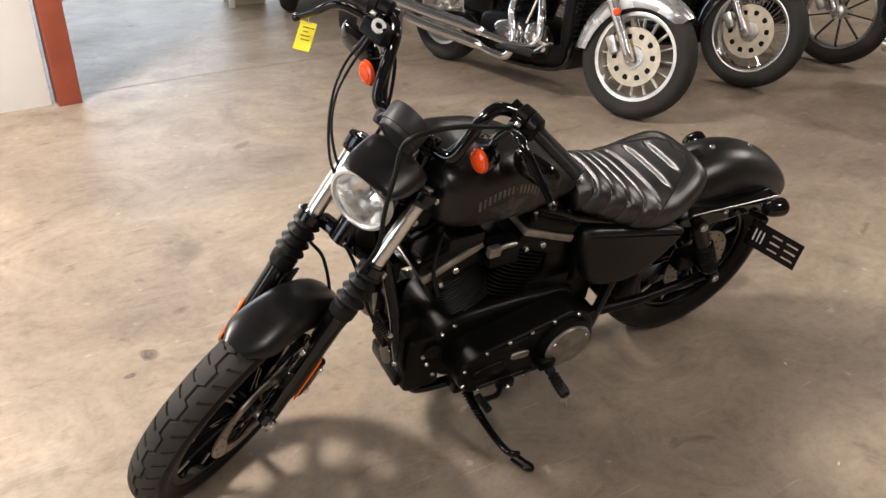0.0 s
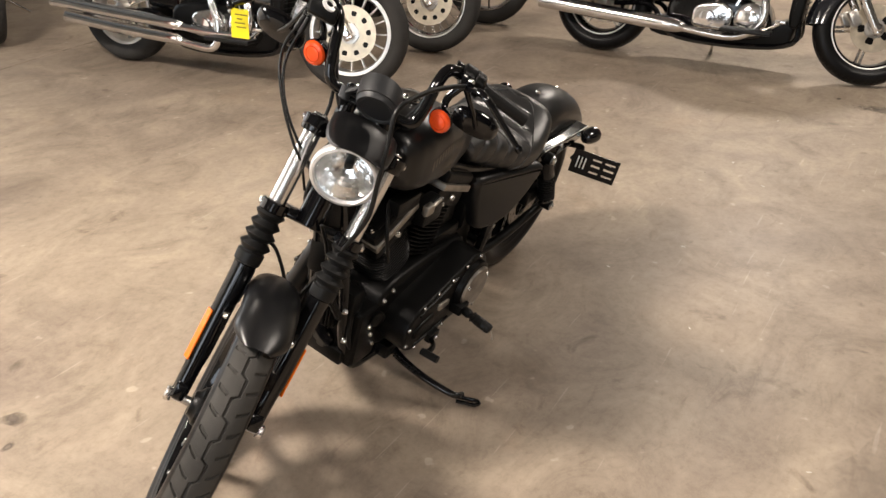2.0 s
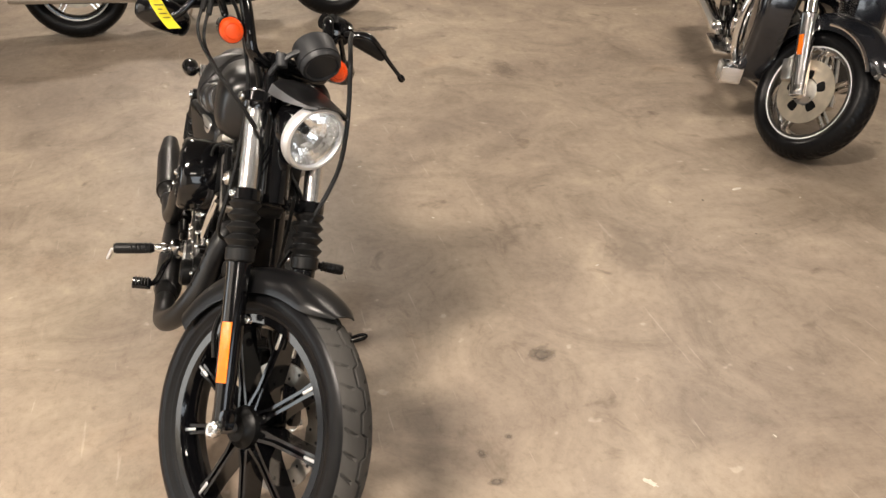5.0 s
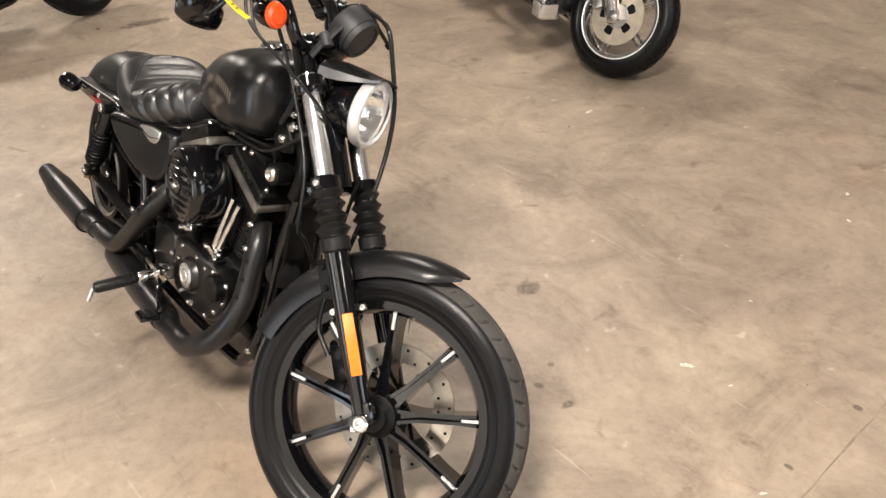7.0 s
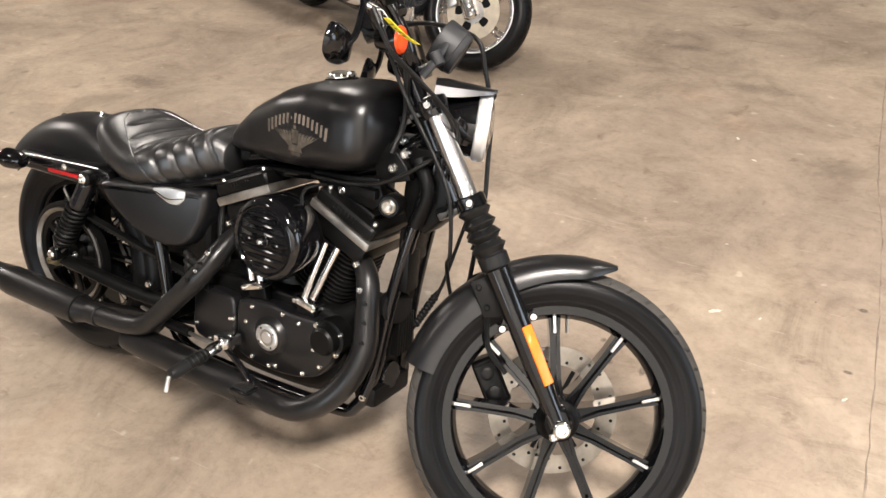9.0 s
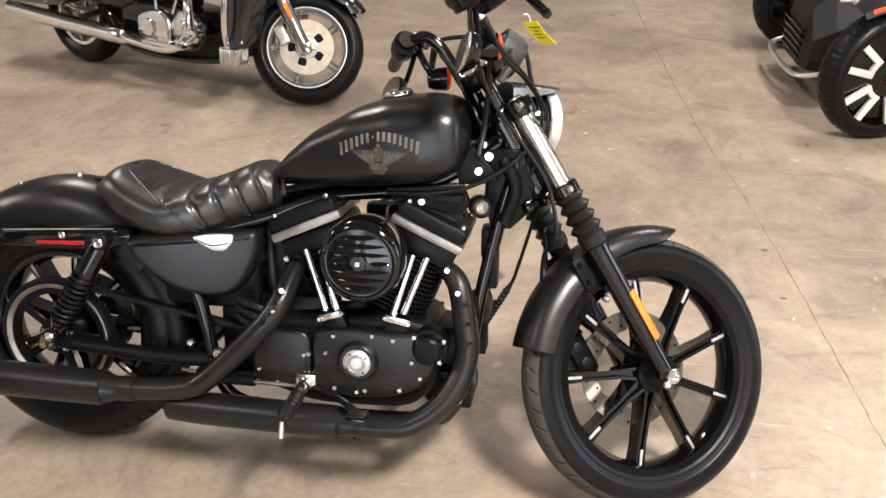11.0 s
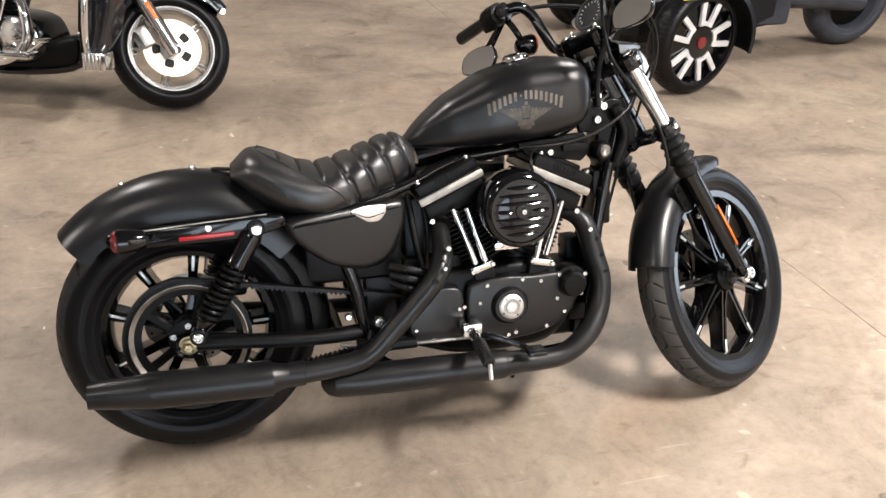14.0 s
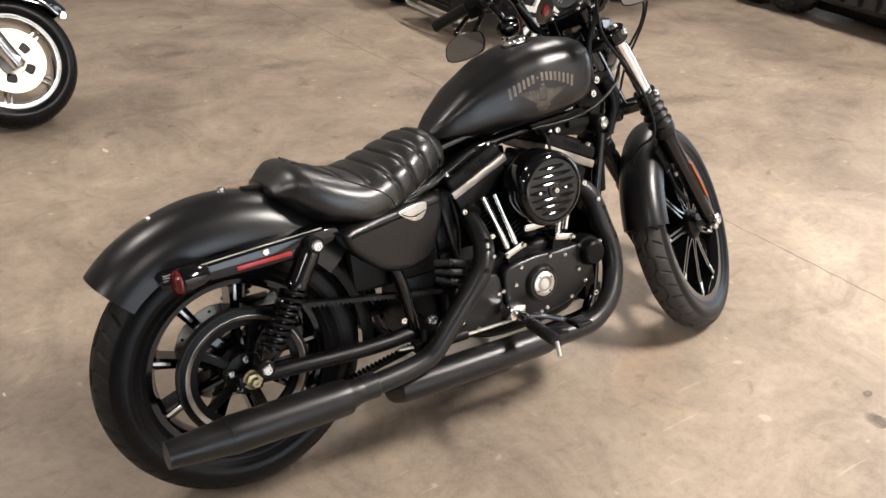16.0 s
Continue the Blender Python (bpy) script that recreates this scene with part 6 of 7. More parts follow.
PR = hand_controls(-1)
PL = hand_controls(1)
res = fp("brake_reservoir", lambda b: (block(b, (0.036, -0.170, 0.878), (0.055, 0.070, 0.040), Matrix.Identity(4), 0.012, 3)), POWDER, bars, "black brake fluid reservoir")
fp("reservoir_sight", lambda b: (lathe(b, [(0.0165, 0.0), (0.0165, 0.005), (0.0085, 0.006), (0.008, 0.001)], (0.058, -0.162, 0.892), (0.72, 0.18, 0.67), 28)), BRIGHT, res, "bright ring round the sight glass")
fp("sight_glass", lambda b: lathe(b, [(0.0078, 0.0), (0.0078, 0.003), (0.001, 0.0035)], (0.058, -0.162, 0.892), (0.72, 0.18, 0.67), 20), GAITER, res)


# cables
def cables():
    c1 = [Vector((-0.012, -0.205, 0.850)), Vector((-0.012, -0.226, 0.772)), Vector((0.016, -0.212, 0.705)), Vector((0.042, -0.172, 0.645)), Vector((0.056, -0.122, 0.590)), Vector((0.040, -0.085, 0.555)), Vector((-0.01, -0.05, 0.50))]
    c2 = [Vector((-0.004, -0.195, 0.850)), Vector((-0.010, -0.212, 0.760)), Vector((0.016, -0.202, 0.700)), Vector((0.040, -0.165, 0.645)), Vector((0.048, -0.115, 0.598)), Vector((0.032, -0.078, 0.570)), Vector((-0.01, -0.04, 0.52))]
    fp("throttle_cable", lambda b: tube(b, c1, 0.0035, 8), GAITER, None, "thin black control cable")
    fp("throttle_cable", lambda b: tube(b, c2, 0.0035, 8), GAITER, None, "thin black control cable")
    for c in (c1, c2):
        fp("cable_ferrule", lambda b: tube(b, [c[0], Vector(c[0]).lerp(Vector(c[1]), 0.45)], 0.0062, 10, 1), GAITER)
        fp("cable_end", lambda b: tube(b, [Vector(c[0]) + Vector((-0.012, 0, 0.014)), Vector(c[0])], 0.0058, 10, 1), BOLT)
    fp("clutch_cable", lambda b: tube(b, [PL + Vector((0.02, 0.0, -0.01)), (0.070, 0.155, 0.868), (0.125, 0.095, 0.825), (0.174, 0.046, 0.765), (0.166, 0.052, 0.695), (0.145, 0.074, 0.605), (0.105, 0.096, 0.520), (0.055, 0.085, 0.42), (-0.01, 0.07, 0.32), (-0.06, 0.06, 0.24)], 0.0055, 10), GAITER, None, "black clutch cable")
    fp("brake_hose", lambda b: tube(b, [PR + Vector((0.0, 0.03, -0.01)), (-0.012, -0.115, 0.83), (-0.018, -0.085, 0.70), (-0.008, -0.098, 0.56), (-0.012, -0.108, 0.46), (-0.05, -0.10, 0.36), (-0.07, -0.04, 0.33), (-0.09, 0.03, 0.24), (-0.085, 0.08, 0.12)], 0.0045, 10), GAITER, None, "black rubber brake hose")
    fp("wiring_loom", lambda b: tube(b, [(0.012, 0.124, 0.845), (0.012, 0.095, 0.765), (-0.03, 0.035, 0.66), (-0.09, 0.03, 0.60)], 0.007, 8), GAITER)
    fp("wiring_loom", lambda b: tube(b, [(0.012, -0.124, 0.845), (0.012, -0.095, 0.765), (-0.035, -0.035, 0.66), (-0.09, -0.03, 0.60)], 0.007, 8), GAITER)
    bp("wiring_loom", lambda b: tube(b, [(0.86, -0.072, 0.722), (0.98, -0.080, 0.728), (1.07, -0.086, 0.752), (1.15, -0.080, 0.800), (1.19, -0.05, 0.84)], 0.0045, 8), GAITER)
    bp("clutch_cable", lambda b: tube(b, [(1.235, 0.045, 0.74), (1.204, 0.05, 0.661), (1.164, 0.05, 0.521), (1.146, 0.05, 0.474), (1.087, 0.055, 0.371), (1.05, 0.06, 0.31)], 0.0045, 8), GAITER, None, "black clutch cable to the engine")
    boot = [(0.0065, 0.0)] + [q for k in range(9) for q in ((0.0105, 0.006 + 0.012 * k), (0.0075, 0.012 + 0.012 * k))] + [(0.006, 0.122)]
    bp("cable_boot", lambda b: lathe(b, boot, (1.087, 0.055, 0.371), (0.059, -0.005, 0.103), 14), GAITER, None, "ribbed rubber cable boot")
    bp("oil_hose", lambda b: [tube(b, [(0.50, -0.12, 0.455 - 0.02 * k), (0.545, -0.14, 0.450 - 0.026 * k), (0.60, -0.135, 0.430 - 0.02 * k)], 0.010, 10) for k in range(3)], GAITER, None, "black rubber oil hoses")
    bp("hose_clip", lambda b: [lathe(b, [(0.0105, -0.005), (0.012, -0.004), (0.012, 0.004), (0.0105, 0.005)], (0.535, -0.137, 0.4515 - 0.025 * k), (1, -0.4, -0.2), 16) for k in range(3)], GAITER)
    bp("spark_lead", lambda b: (tube(b, [(0.90, -0.06, 0.71), (0.875, -0.115, 0.70), (0.880, -0.125, 0.655), (0.90, -0.10, 0.62)], 0.004, 8), tube(b, [(0.98, 0.06, 0.70), (1.02, 0.10, 0.64), (1.0, 0.11, 0.55)], 0.005, 8)), GAITER)


cables()


# engine clutter between the cylinders and under the tank
def clutter():
    bp("carburettor_body", lambda b: (block(b, (0.825, -0.02, 0.60), (0.10, 0.16, 0.09), bevel=0.015), block(b, (0.82, 0.09, 0.63), (0.09, 0.05, 0.07), bevel=0.012)), POWDER, None, "black throttle body between the cylinders")
    bp("intake_link", lambda b: (tube(b, [(0.78, 0.105, 0.655), (0.84, 0.12, 0.67), (0.87, 0.11, 0.64)], 0.006, 8), block(b, (0.86, 0.115, 0.66), (0.035, 0.02, 0.03), bevel=0.005)), DULL)
    bp("coil", lambda b: block(b, (0.93, 0.075, 0.69), (0.10, 0.04, 0.045), bevel=0.008), GAITER)
    bp("battery_tray", lambda b: block(b, (0.42, 0, 0.53), (0.20, 0.16, 0.14), bevel=0.01), POWDER)
    bp("inner_fender", lambda b: sheet(b, fender_rows(0, REAR_Z, 0.352, 0.30, 0.085, -6, 70, 26, crown=2.6)), POWDER, None, "black inner mudguard", thick=0.003)
    bp("caliper_rear", lambda b: block(b, (0.10, 0.10, 0.39), (0.09, 0.05, 0.06), Matrix.Identity(4), 0.012, 3), POWDER, None, "black rear brake caliper")
    bp("exhaust_hanger", lambda b: (block(b, (0.40, -0.16, 0.205), (0.09, 0.03, 0.016), bevel=0.004), tube(b, [(0.44, -0.14, 0.30), (0.42, -0.17, 0.245)], 0.009, 8)), POWDER)
    bp("front_mount", lambda b: (block(b, (1.04, 0, 0.215), (0.06, 0.15, 0.05), bevel=0.01), block(b, (1.015, -0.06, 0.265), (0.05, 0.05, 0.05), bevel=0.01)), POWDER)
    bp("mount_bolt", lambda b: (bolt(b, (1.04, -0.077, 0.215), (0, -1, 0), 0.010, 0.01), bolt(b, (1.06, -0.05, 0.30), (0, -1, 0), 0.008, 0.01), bolt(b, (1.04, 0.077, 0.215), (0, 1, 0), 0.010, 0.01), bolt(b, (1.08, 0.075, 0.30), (0, 1, 0), 0.008, 0.01), bolt(b, (1.105, 0.075, 0.42), (0, 1, 0), 0.008, 0.01)), BOLT)
    # made-up black mass, so no floor shows through the engine front
    bp("engine_front_plate", lambda b: (block(b, (1.0, 0.03, 0.285), (0.11, 0.15, 0.20), bevel=0.02, seg=3), block(b, (1.045, 0.045, 0.40), (0.05, 0.07, 0.10), bevel=0.012)), POWDER, None, "black filler blocks at the engine front")
    bp("drain_bolt", lambda b: bolt(b, (0.80, -0.17, 0.150), (0, 0, -1), 0.006, 0.014), POWDER)
    bp("exhaust_port", lambda b: (lathe(b, [(0.030, 0.0), (0.030, 0.012)], (0.643, -0.075, 0.545), (-0.2, -0.9, -0.5), 20), lathe(b, [(0.030, 0.0), (0.030, 0.012)], (0.985, -0.045, 0.552), (0.3, -0.9, -0.4), 20)), POWDER)


clutter()


# yellow card on the brake lever
def price_tag():
    # the card sticks out aslant from the lever
    p = BIKE @ ST @ Vector((0.023, -0.339, 0.768)) + 0.046 * Vector((-0.545, -0.46, 0.70))
    root = tagged(empty("price_tag", Matrix(((0.775, 0.31, -0.545, p.x), (-0.588, 0.66, -0.46, p.y), (0.217, 0.68, 0.70, p.z), (0, 0, 0, 1)))), "yellow card tag with scribbles hanging from the brake lever", "tag")
    b = bmesh.new()
    rows = [[Vector((x, 0.006 * math.sin(z * 30), z)) for x in (-0.019, 0, 0.019)] for z in np.linspace(-0.082, -0.010, 8)]
    sheet(b, rows)
    card = part("card", b, YELLOW, root, thick=0.0008)
    b = bmesh.new()
    tube(b, [(0, 0, -0.014), (0.004, 0.004, 0.004), (0, 0, 0.012)], 0.0009, 6)
    part("tag_string", b, WHITE, root)
    rng = random.Random(2)
    b = bmesh.new()
    for k in range(4):
        z = -0.024 - 0.010 * k
        w = rng.uniform(0.010, 0.028)
        y = 0.006 * math.sin(z * 30)
        for s in (-1, 1):
            block(b, (rng.uniform(-0.003, 0.003), y + s * 0.0012, z), (w, 0.0006, 0.0028), bevel=0)
    part("scribble", b, INK, root, "dark unreadable marks")


price_tag()


# ---- the parked vehicles round it ----
def road_wheel(name, parent, m, R, half, rim_r, style, tyre_mat, rim_mat, disc_y=None, windows=10):
    def put(nm, build, mat, up, label=""):
        b = bmesh.new()
        build(b)
        return part(nm, b, mat, up, label)

    b = bmesh.new()
    wheel_rim(b, rim_r, half * 0.72, 64, 0.016)
    root = part(name, b, rim_mat, parent, "", m)
    part("tyre", tyre_bm(R, half, rim_r - 0.004, 300, 26, zigzag_tread(30, half)), tyre_mat, root, "", sharp=0.9)
    put("hub", lambda b: lathe(b, [(0.02, -0.07), (0.036, -0.065), (0.046, -0.045), (0.04, 0.0), (0.046, 0.045), (0.036, 0.065), (0.02, 0.07)], (0, 0, 0), (0, 1, 0), 28), STEEL, root)
    top = rim_r - 0.03
    if style == "wire":
        b = bmesh.new()
        tube(b, [(0.030, -0.045, 0.02), (-0.02, -0.012, top + 0.01)], 0.0022, 5, 1)
        s0 = part("spoke", b, CHROME, root)
        b = bmesh.new()
        tube(b, [(-0.030, 0.045, 0.02), (0.02, 0.012, top + 0.01)], 0.0022, 5, 1)
        s1 = part("spoke", b, CHROME, root)
        for k in range(1, 20):
            again(s0, Matrix.Rotation(radians(18 * k), 4, "Y"))
            again(s1, Matrix.Rotation(radians(18 * k), 4, "Y"))
    else:
        n, w, mat = {"cast16": (16, 0.009, ALU), "twin5": (5, 0.014, CHROME), "cast9": (9, 0.010, GLOSS)}[style]
        b = bmesh.new()
        for s in ((-1, 1) if style == "twin5" else (0,)):
            block(b, (s * 0.013, 0, (top + 0.04) / 2), (w, 0.028, top - 0.035), bevel=0.003, seg=1)
        s0 = part("spoke", b, mat, root)
        for k in range(1, n):
            again(s0, Matrix.Rotation(radians(360 / n * k), 4, "Y"))
    if style in ("twin5", "cast16", "wire"):
        for sy in (-1, 1):
            b = bmesh.new()
            lathe(b, [(rim_r + 0.002, sy * half * 0.735), (rim_r - 0.003, sy * half * 0.75), (rim_r - 0.007, sy * half * 0.72), (rim_r - 0.007, sy * half * 0.66), (rim_r + 0.002, sy * half * 0.66)], (0, 0, 0), (0, 1, 0), 72, closed=True)
            part("rim_edge", b, BRIGHT if style == "twin5" else ALU, root, "bright rim edge")
    if disc_y is not None:
        d = part("brake_disc", brake_disc_bm(0.055, 0.140 if windows == 5 else 0.158, disc_y), DISC_OLD, root, "pale worn brake disc")
        b = bmesh.new()
        lathe(b, [(0.022, disc_y - 0.008), (0.058, disc_y - 0.005), (0.058, disc_y + 0.005), (0.022, disc_y + 0.008)], (0, 0, 0), (0, 1, 0), 30)
        part("disc_centre", b, STEEL, root)
        b = bmesh.new()
        g = 1.3 if windows > 5 else 1.9
        slot = round_outline([(-0.010 * g, -0.010 * g), (-0.013 * g, 0.012 * g), (0.013 * g, 0.012 * g), (0.010 * g, -0.010 * g)], 3)
        slab(b, slot, disc_y - 0.0045, disc_y + 0.0045, 0.001, 1, m=Matrix.Translation((0, 0, 0.112 if windows > 5 else 0.074)))
        s0 = part("disc_window", b, POWDER, root, "dark window in the disc")
        for k in range(1, windows):
            again(s0, Matrix.Rotation(radians(360 / windows * k), 4, "Y"))
    return root


def parked_bike(label, front, heading, base, lean, steer, paint, style, rim_mat, bags=False, guards=False, tyre_mat=OLD_RUBBER, trim=None, group="parked motorcycles", R=0.335, reach=1.0, chrome_leg=True):
    """A parked cruiser whose front tyre touches the floor at the given place."""
    h = radians(heading)
    origin = Vector((front[0] - base * math.cos(h), front[1] - base * math.sin(h), 0))
    M = Matrix.Translation(origin) @ Matrix.Rotation(h, 4, "Z") @ pose(0, 0, 0, -lean, 0, 0)
    root = tagged(empty("motorcycle", M), label, "motorcycle", group)
    rake = radians(32)
    axis = Matrix.Translation((base - 0.06, 0, R)) @ Matrix(((math.cos(rake), 0, -math.sin(rake), 0), (0, 1, 0, 0), (math.sin(rake), 0, math.cos(rake), 0), (0, 0, 0, 1))) @ Matrix.Rotation(radians(steer), 4, "Z")

    def put(nm, build, mat, up=None, lab="", st=False, **kw):
        b = bmesh.new()
        build(b)
        if st:
            bmesh.ops.transform(b, matrix=axis, verts=b.verts)
        return part(nm, b, mat, up or root, lab, **kw)

    fm = axis @ Matrix.Translation((0.052, 0, -0.03)) @ Matrix.Rotation(radians(7), 4, "Y")
    road_wheel("front_wheel", root, fm, R, 0.066, R - (0.082 if trim else 0.095), style, tyre_mat, rim_mat, None if style == "cast9" else -0.062, 5 if style == "twin5" else 10)
    road_wheel("rear_wheel", root, Matrix.Translation((0, 0, R)), R, 0.078, R - 0.11, style, tyre_mat, rim_mat, 0.07)
    # mudguards
    wide = 0.085

    def nose(t, lo, hw, rr):
        k = 1 - 0.35 * max(0.0, 1 - t / 0.12) ** 2
        return lo + 0.03 * abs(2 * t - 1) ** 3, hw * k, rr + 0.02 * max(0.0, t - 0.75) * 4 * 0.5
    fg = put("front_fender", lambda b: sheet(b, fender_rows(0.052, -0.03, R + (0.075 if trim else 0.035), R - (0.02 if trim else 0.075), wide, 8 if trim else 12, 150, 40, crown=2.3, taper=nose)), paint, None, "", True, thick=0.003)
    if trim:
        put("fender_trim", lambda b: [tube(b, [(0.052 + (R + 0.005) * math.cos(a), s * (wide + 0.001), -0.03 + (R + 0.005) * math.sin(a)) for a in np.linspace(radians(10), radians(72), 9)], 0.008, 8, 2) for s in (-1,)], trim, fg, "chrome trim strip", True)
        put("fender_tip", lambda b: tube(b, [(0.052 + (R + 0.03) * math.cos(radians(7)), y, -0.03 + (R + 0.03) * math.sin(radians(7))) for y in (-0.055, 0.0, 0.055)], 0.016, 10), trim, fg, "chrome fender tip", True)
    put("rear_fender", lambda b: sheet(b, fender_rows(0, R, R + 0.045, R - 0.06, 0.105, 20, 165, 40, crown=2.4)), paint, thick=0.003)
    # forks
    fat = 1.35 if trim else 1.0
    for s in (-1, 1):
        leg = put("fork_leg", lambda b: lathe(b, [(0.018, -0.07), (0.027 * fat, -0.06), (0.028 * fat, 0.28), (0.030 * fat, 0.30), (0.022 * fat, 0.31), (0.0215 * fat, 0.72)], (0.045, s * 0.105, 0), (0, 0, 1), 20), CHROME if chrome_leg else GLOSS, None, "polished fork leg", True)
        put("fork_reflector", lambda b: (block(b, (0.05, s * 0.144, 0.16), (0.022, 0.006, 0.09), bevel=0.003) if trim else lathe(b, [(0.020, 0), (0.022, 0.004), (0.018, 0.010), (0.001, 0.011)], (0.065, s * 0.128, 0.22), (0.3, s, 0), 18)), AMBER if trim else ORANGE, leg, "orange fork reflector", True)
        put("caliper", lambda b: block(b, (-0.035, s * 0.075, 0.075), (0.055, 0.05, 0.10), bevel=0.012), STEEL, leg, "", True)
        put("axle_cap", lambda b: lathe(b, [(0.022, 0), (0.022, 0.01), (0.014, 0.016)], (0.052, s * 0.125, -0.03), (0, s, 0), 18), CHROME, leg, "", True)
    put("fork_clamp", lambda b: (block(b, (0.02, 0, 0.40), (0.07, 0.25, 0.04), bevel=0.01), block(b, (0.02, 0, 0.66), (0.07, 0.25, 0.03), bevel=0.01)), GLOSS, None, "", True)
    put("handlebar", lambda b: tube(b, [(-0.16, -0.40 * reach, 0.78), (-0.05, -0.22 * reach, 0.86), (0.0, -0.08, 0.76), (0.0, 0.08, 0.76), (-0.05, 0.22 * reach, 0.86), (-0.16, 0.40 * reach, 0.78)], 0.0125, 12), CHROME, None, "", True)
    hl = put("headlight", lambda b: lathe(b, [(0.02, -0.12), (0.07, -0.09), (0.092, -0.02), (0.092, 0.01), (0.085, 0.015)], (0.13, 0, 0.60), (math.cos(rake), 0, -math.sin(rake)), 32), CHROME, None, "chrome headlight", True)
    # frame, engine and tank
    x0 = base
    put("frame_tube", lambda b: [tube(b, [(x0 - 0.38, s * 0.04, 0.86), (x0 - 0.40, s * 0.09, 0.40), (x0 - 0.46, s * 0.12, 0.19), (0.55, s * 0.13, 0.17), (0.35, s * 0.12, 0.34), (0.10, s * 0.12, R)], 0.018, 10) for s in (-1, 1)], GLOSS, None, "gloss black frame")
    eng = put("engine", lambda b: (slab(b, round_outline([(0.45, 0.20), (0.45, 0.42), (0.75, 0.45), (1.06, 0.42), (1.12, 0.28), (1.02, 0.18)], 4), 0.13, -0.13, 0.03, 4, both=True)), GLOSS if bags else POWDER, None, "V-twin engine")
    for tilt in (-22, 22):
        m = Matrix.Translation((0.82, 0, 0.33)) @ Matrix.Rotation(radians(tilt), 4, "Y")
        put("cylinder", lambda b: lathe(b, [q for k in range(11) for q in ((0.064, 0.12 + 0.017 * k), (0.078, 0.122 + 0.017 * k), (0.078, 0.127 + 0.017 * k), (0.064, 0.129 + 0.017 * k))], m @ Vector((0, 0, 0)), m.to_3x3() @ Vector((0, 0, 1)), 24), POWDER, eng)
        put("rocker_cover", lambda b: block(b, (0, 0, 0.345), (0.16, 0.18, 0.06), m, 0.018, 3), CHROME, eng, "chrome rocker cover")
        put("pushrod_tube", lambda b: tube(b, [m @ Vector((0.02, -0.11, 0.32)), (0.82 + 0.06 * (1 if tilt > 0 else -1), -0.135, 0.40)], 0.011, 10, 1), CHROME, eng)
    put("engine_cover", lambda b: (lathe(b, [(0.105, 0), (0.10, 0.025), (0.075, 0.038), (0.03, 0.042)], (0.98, -0.125, 0.325), (0, -1, 0), 40), lathe(b, [(0.05, 0.03), (0.045, 0.055), (0.02, 0.06)], (0.98, -0.13, 0.325), (0, -1, 0), 30)), CHROME, eng, "polished round engine cover")
    put("gear_case", lambda b: (slab(b, round_outline([(0.62, 0.24), (0.62, 0.38), (0.80, 0.42), (0.88, 0.36), (0.86, 0.24)], 4), -0.12, -0.165, 0.018, 4), lathe(b, [(0.05, 0.0), (0.045, 0.02), (0.012, 0.024)], (0.72, -0.163, 0.31), (0, -1, 0), 28)), CHROME, eng, "polished gear case")
    put("air_cleaner", lambda b: lathe(b, [(0.07, 0.10), (0.09, 0.12), (0.09, 0.17), (0.075, 0.19), (0.03, 0.195)], (0.83, 0, 0.62), (0, -1, 0), 36), CHROME, eng, "round chrome air cleaner")
    put("primary_cover", lambda b: slab(b, round_outline([(0.42, 0.25), (0.42, 0.40), (0.70, 0.43), (1.02, 0.40), (1.06, 0.27), (0.9, 0.20)], 4), 0.12, 0.19, 0.02, 4), CHROME, eng)
    put("cover_bolt", lambda b: [bolt(b, (0.98 + 0.085 * math.cos(a), -0.150, 0.325 + 0.085 * math.sin(a)), (0, -1, 0), 0.008, 0.006) for a in np.linspace(0, 5.5, 7)], BOLT, eng)
    put("fuel_tank", lambda b: tube(b, [(0.62, 0, 0.80), (0.72, 0, 0.82), (0.95, 0, 0.86), (1.12, 0, 0.88), (x0 - 0.42, 0, 0.88)], [0.06, 0.12, 0.165, 0.16, 0.06], 28, 5, flat=1.0), paint, None, "rounded fuel tank")
    put("seat", lambda b: tube(b, [(-0.12, 0, 0.83), (0.08, 0, 0.80), (0.25, 0, 0.72), (0.48, 0, 0.72), (0.64, 0, 0.80)], [0.08, 0.13, 0.15, 0.15, 0.07], 24, 6, flat=0.6), LEATHER, None, "black vinyl seat")
    put("battery_box", lambda b: block(b, (0.40, 0, 0.50), (0.28, 0.24, 0.26), bevel=0.04, seg=3), GLOSS)
    # slab added only to make the space under the engine dark
    put("belly_pan", lambda b: slab(b, round_outline([(0.34, 0.16), (0.36, 0.30), (1.0, 0.28), (x0 - 0.40, 0.36), (x0 - 0.44, 0.17), (1.0, 0.15)], 4), 0.12, -0.12, 0.02, 3, both=True), POWDER, None, "black filler slab under the engine")
    if not guards:
        rad = put("radiator", lambda b: slab(b, round_outline([(x0 - 0.47, 0.30), (x0 - 0.45, 0.78), (x0 - 0.37, 0.80), (x0 - 0.385, 0.30)], 4), 0.14, -0.14, 0.02, 3, both=True), POWDER, None, "black radiator housing between the frame tubes")
        put("radiator_rib", lambda b: [block(b, (x0 - 0.372, 0, 0.36 + 0.03 * k), (0.012, 0.24, 0.005), bevel=0.001, seg=1) for k in range(13)], GAITER, rad)
    # exhaust down the right flank
    for k, (zz, dx) in enumerate(((0.31, 0.0), (0.225, 0.10)) if not bags else ((0.25, 0.0),)):
        ex = put("exhaust_pipe", lambda b: tube(b, [(0.98 - 0.2 * k, -0.13, 0.55), (1.05 - 0.25 * k, -0.19, 0.46), (1.05 - 0.20 * k, -0.205, 0.32), (0.90 - 0.1 * k, -0.21, zz - 0.03), (0.55, -0.215, zz - 0.01)], 0.024, 16), CHROME, None, "chrome exhaust pipe")
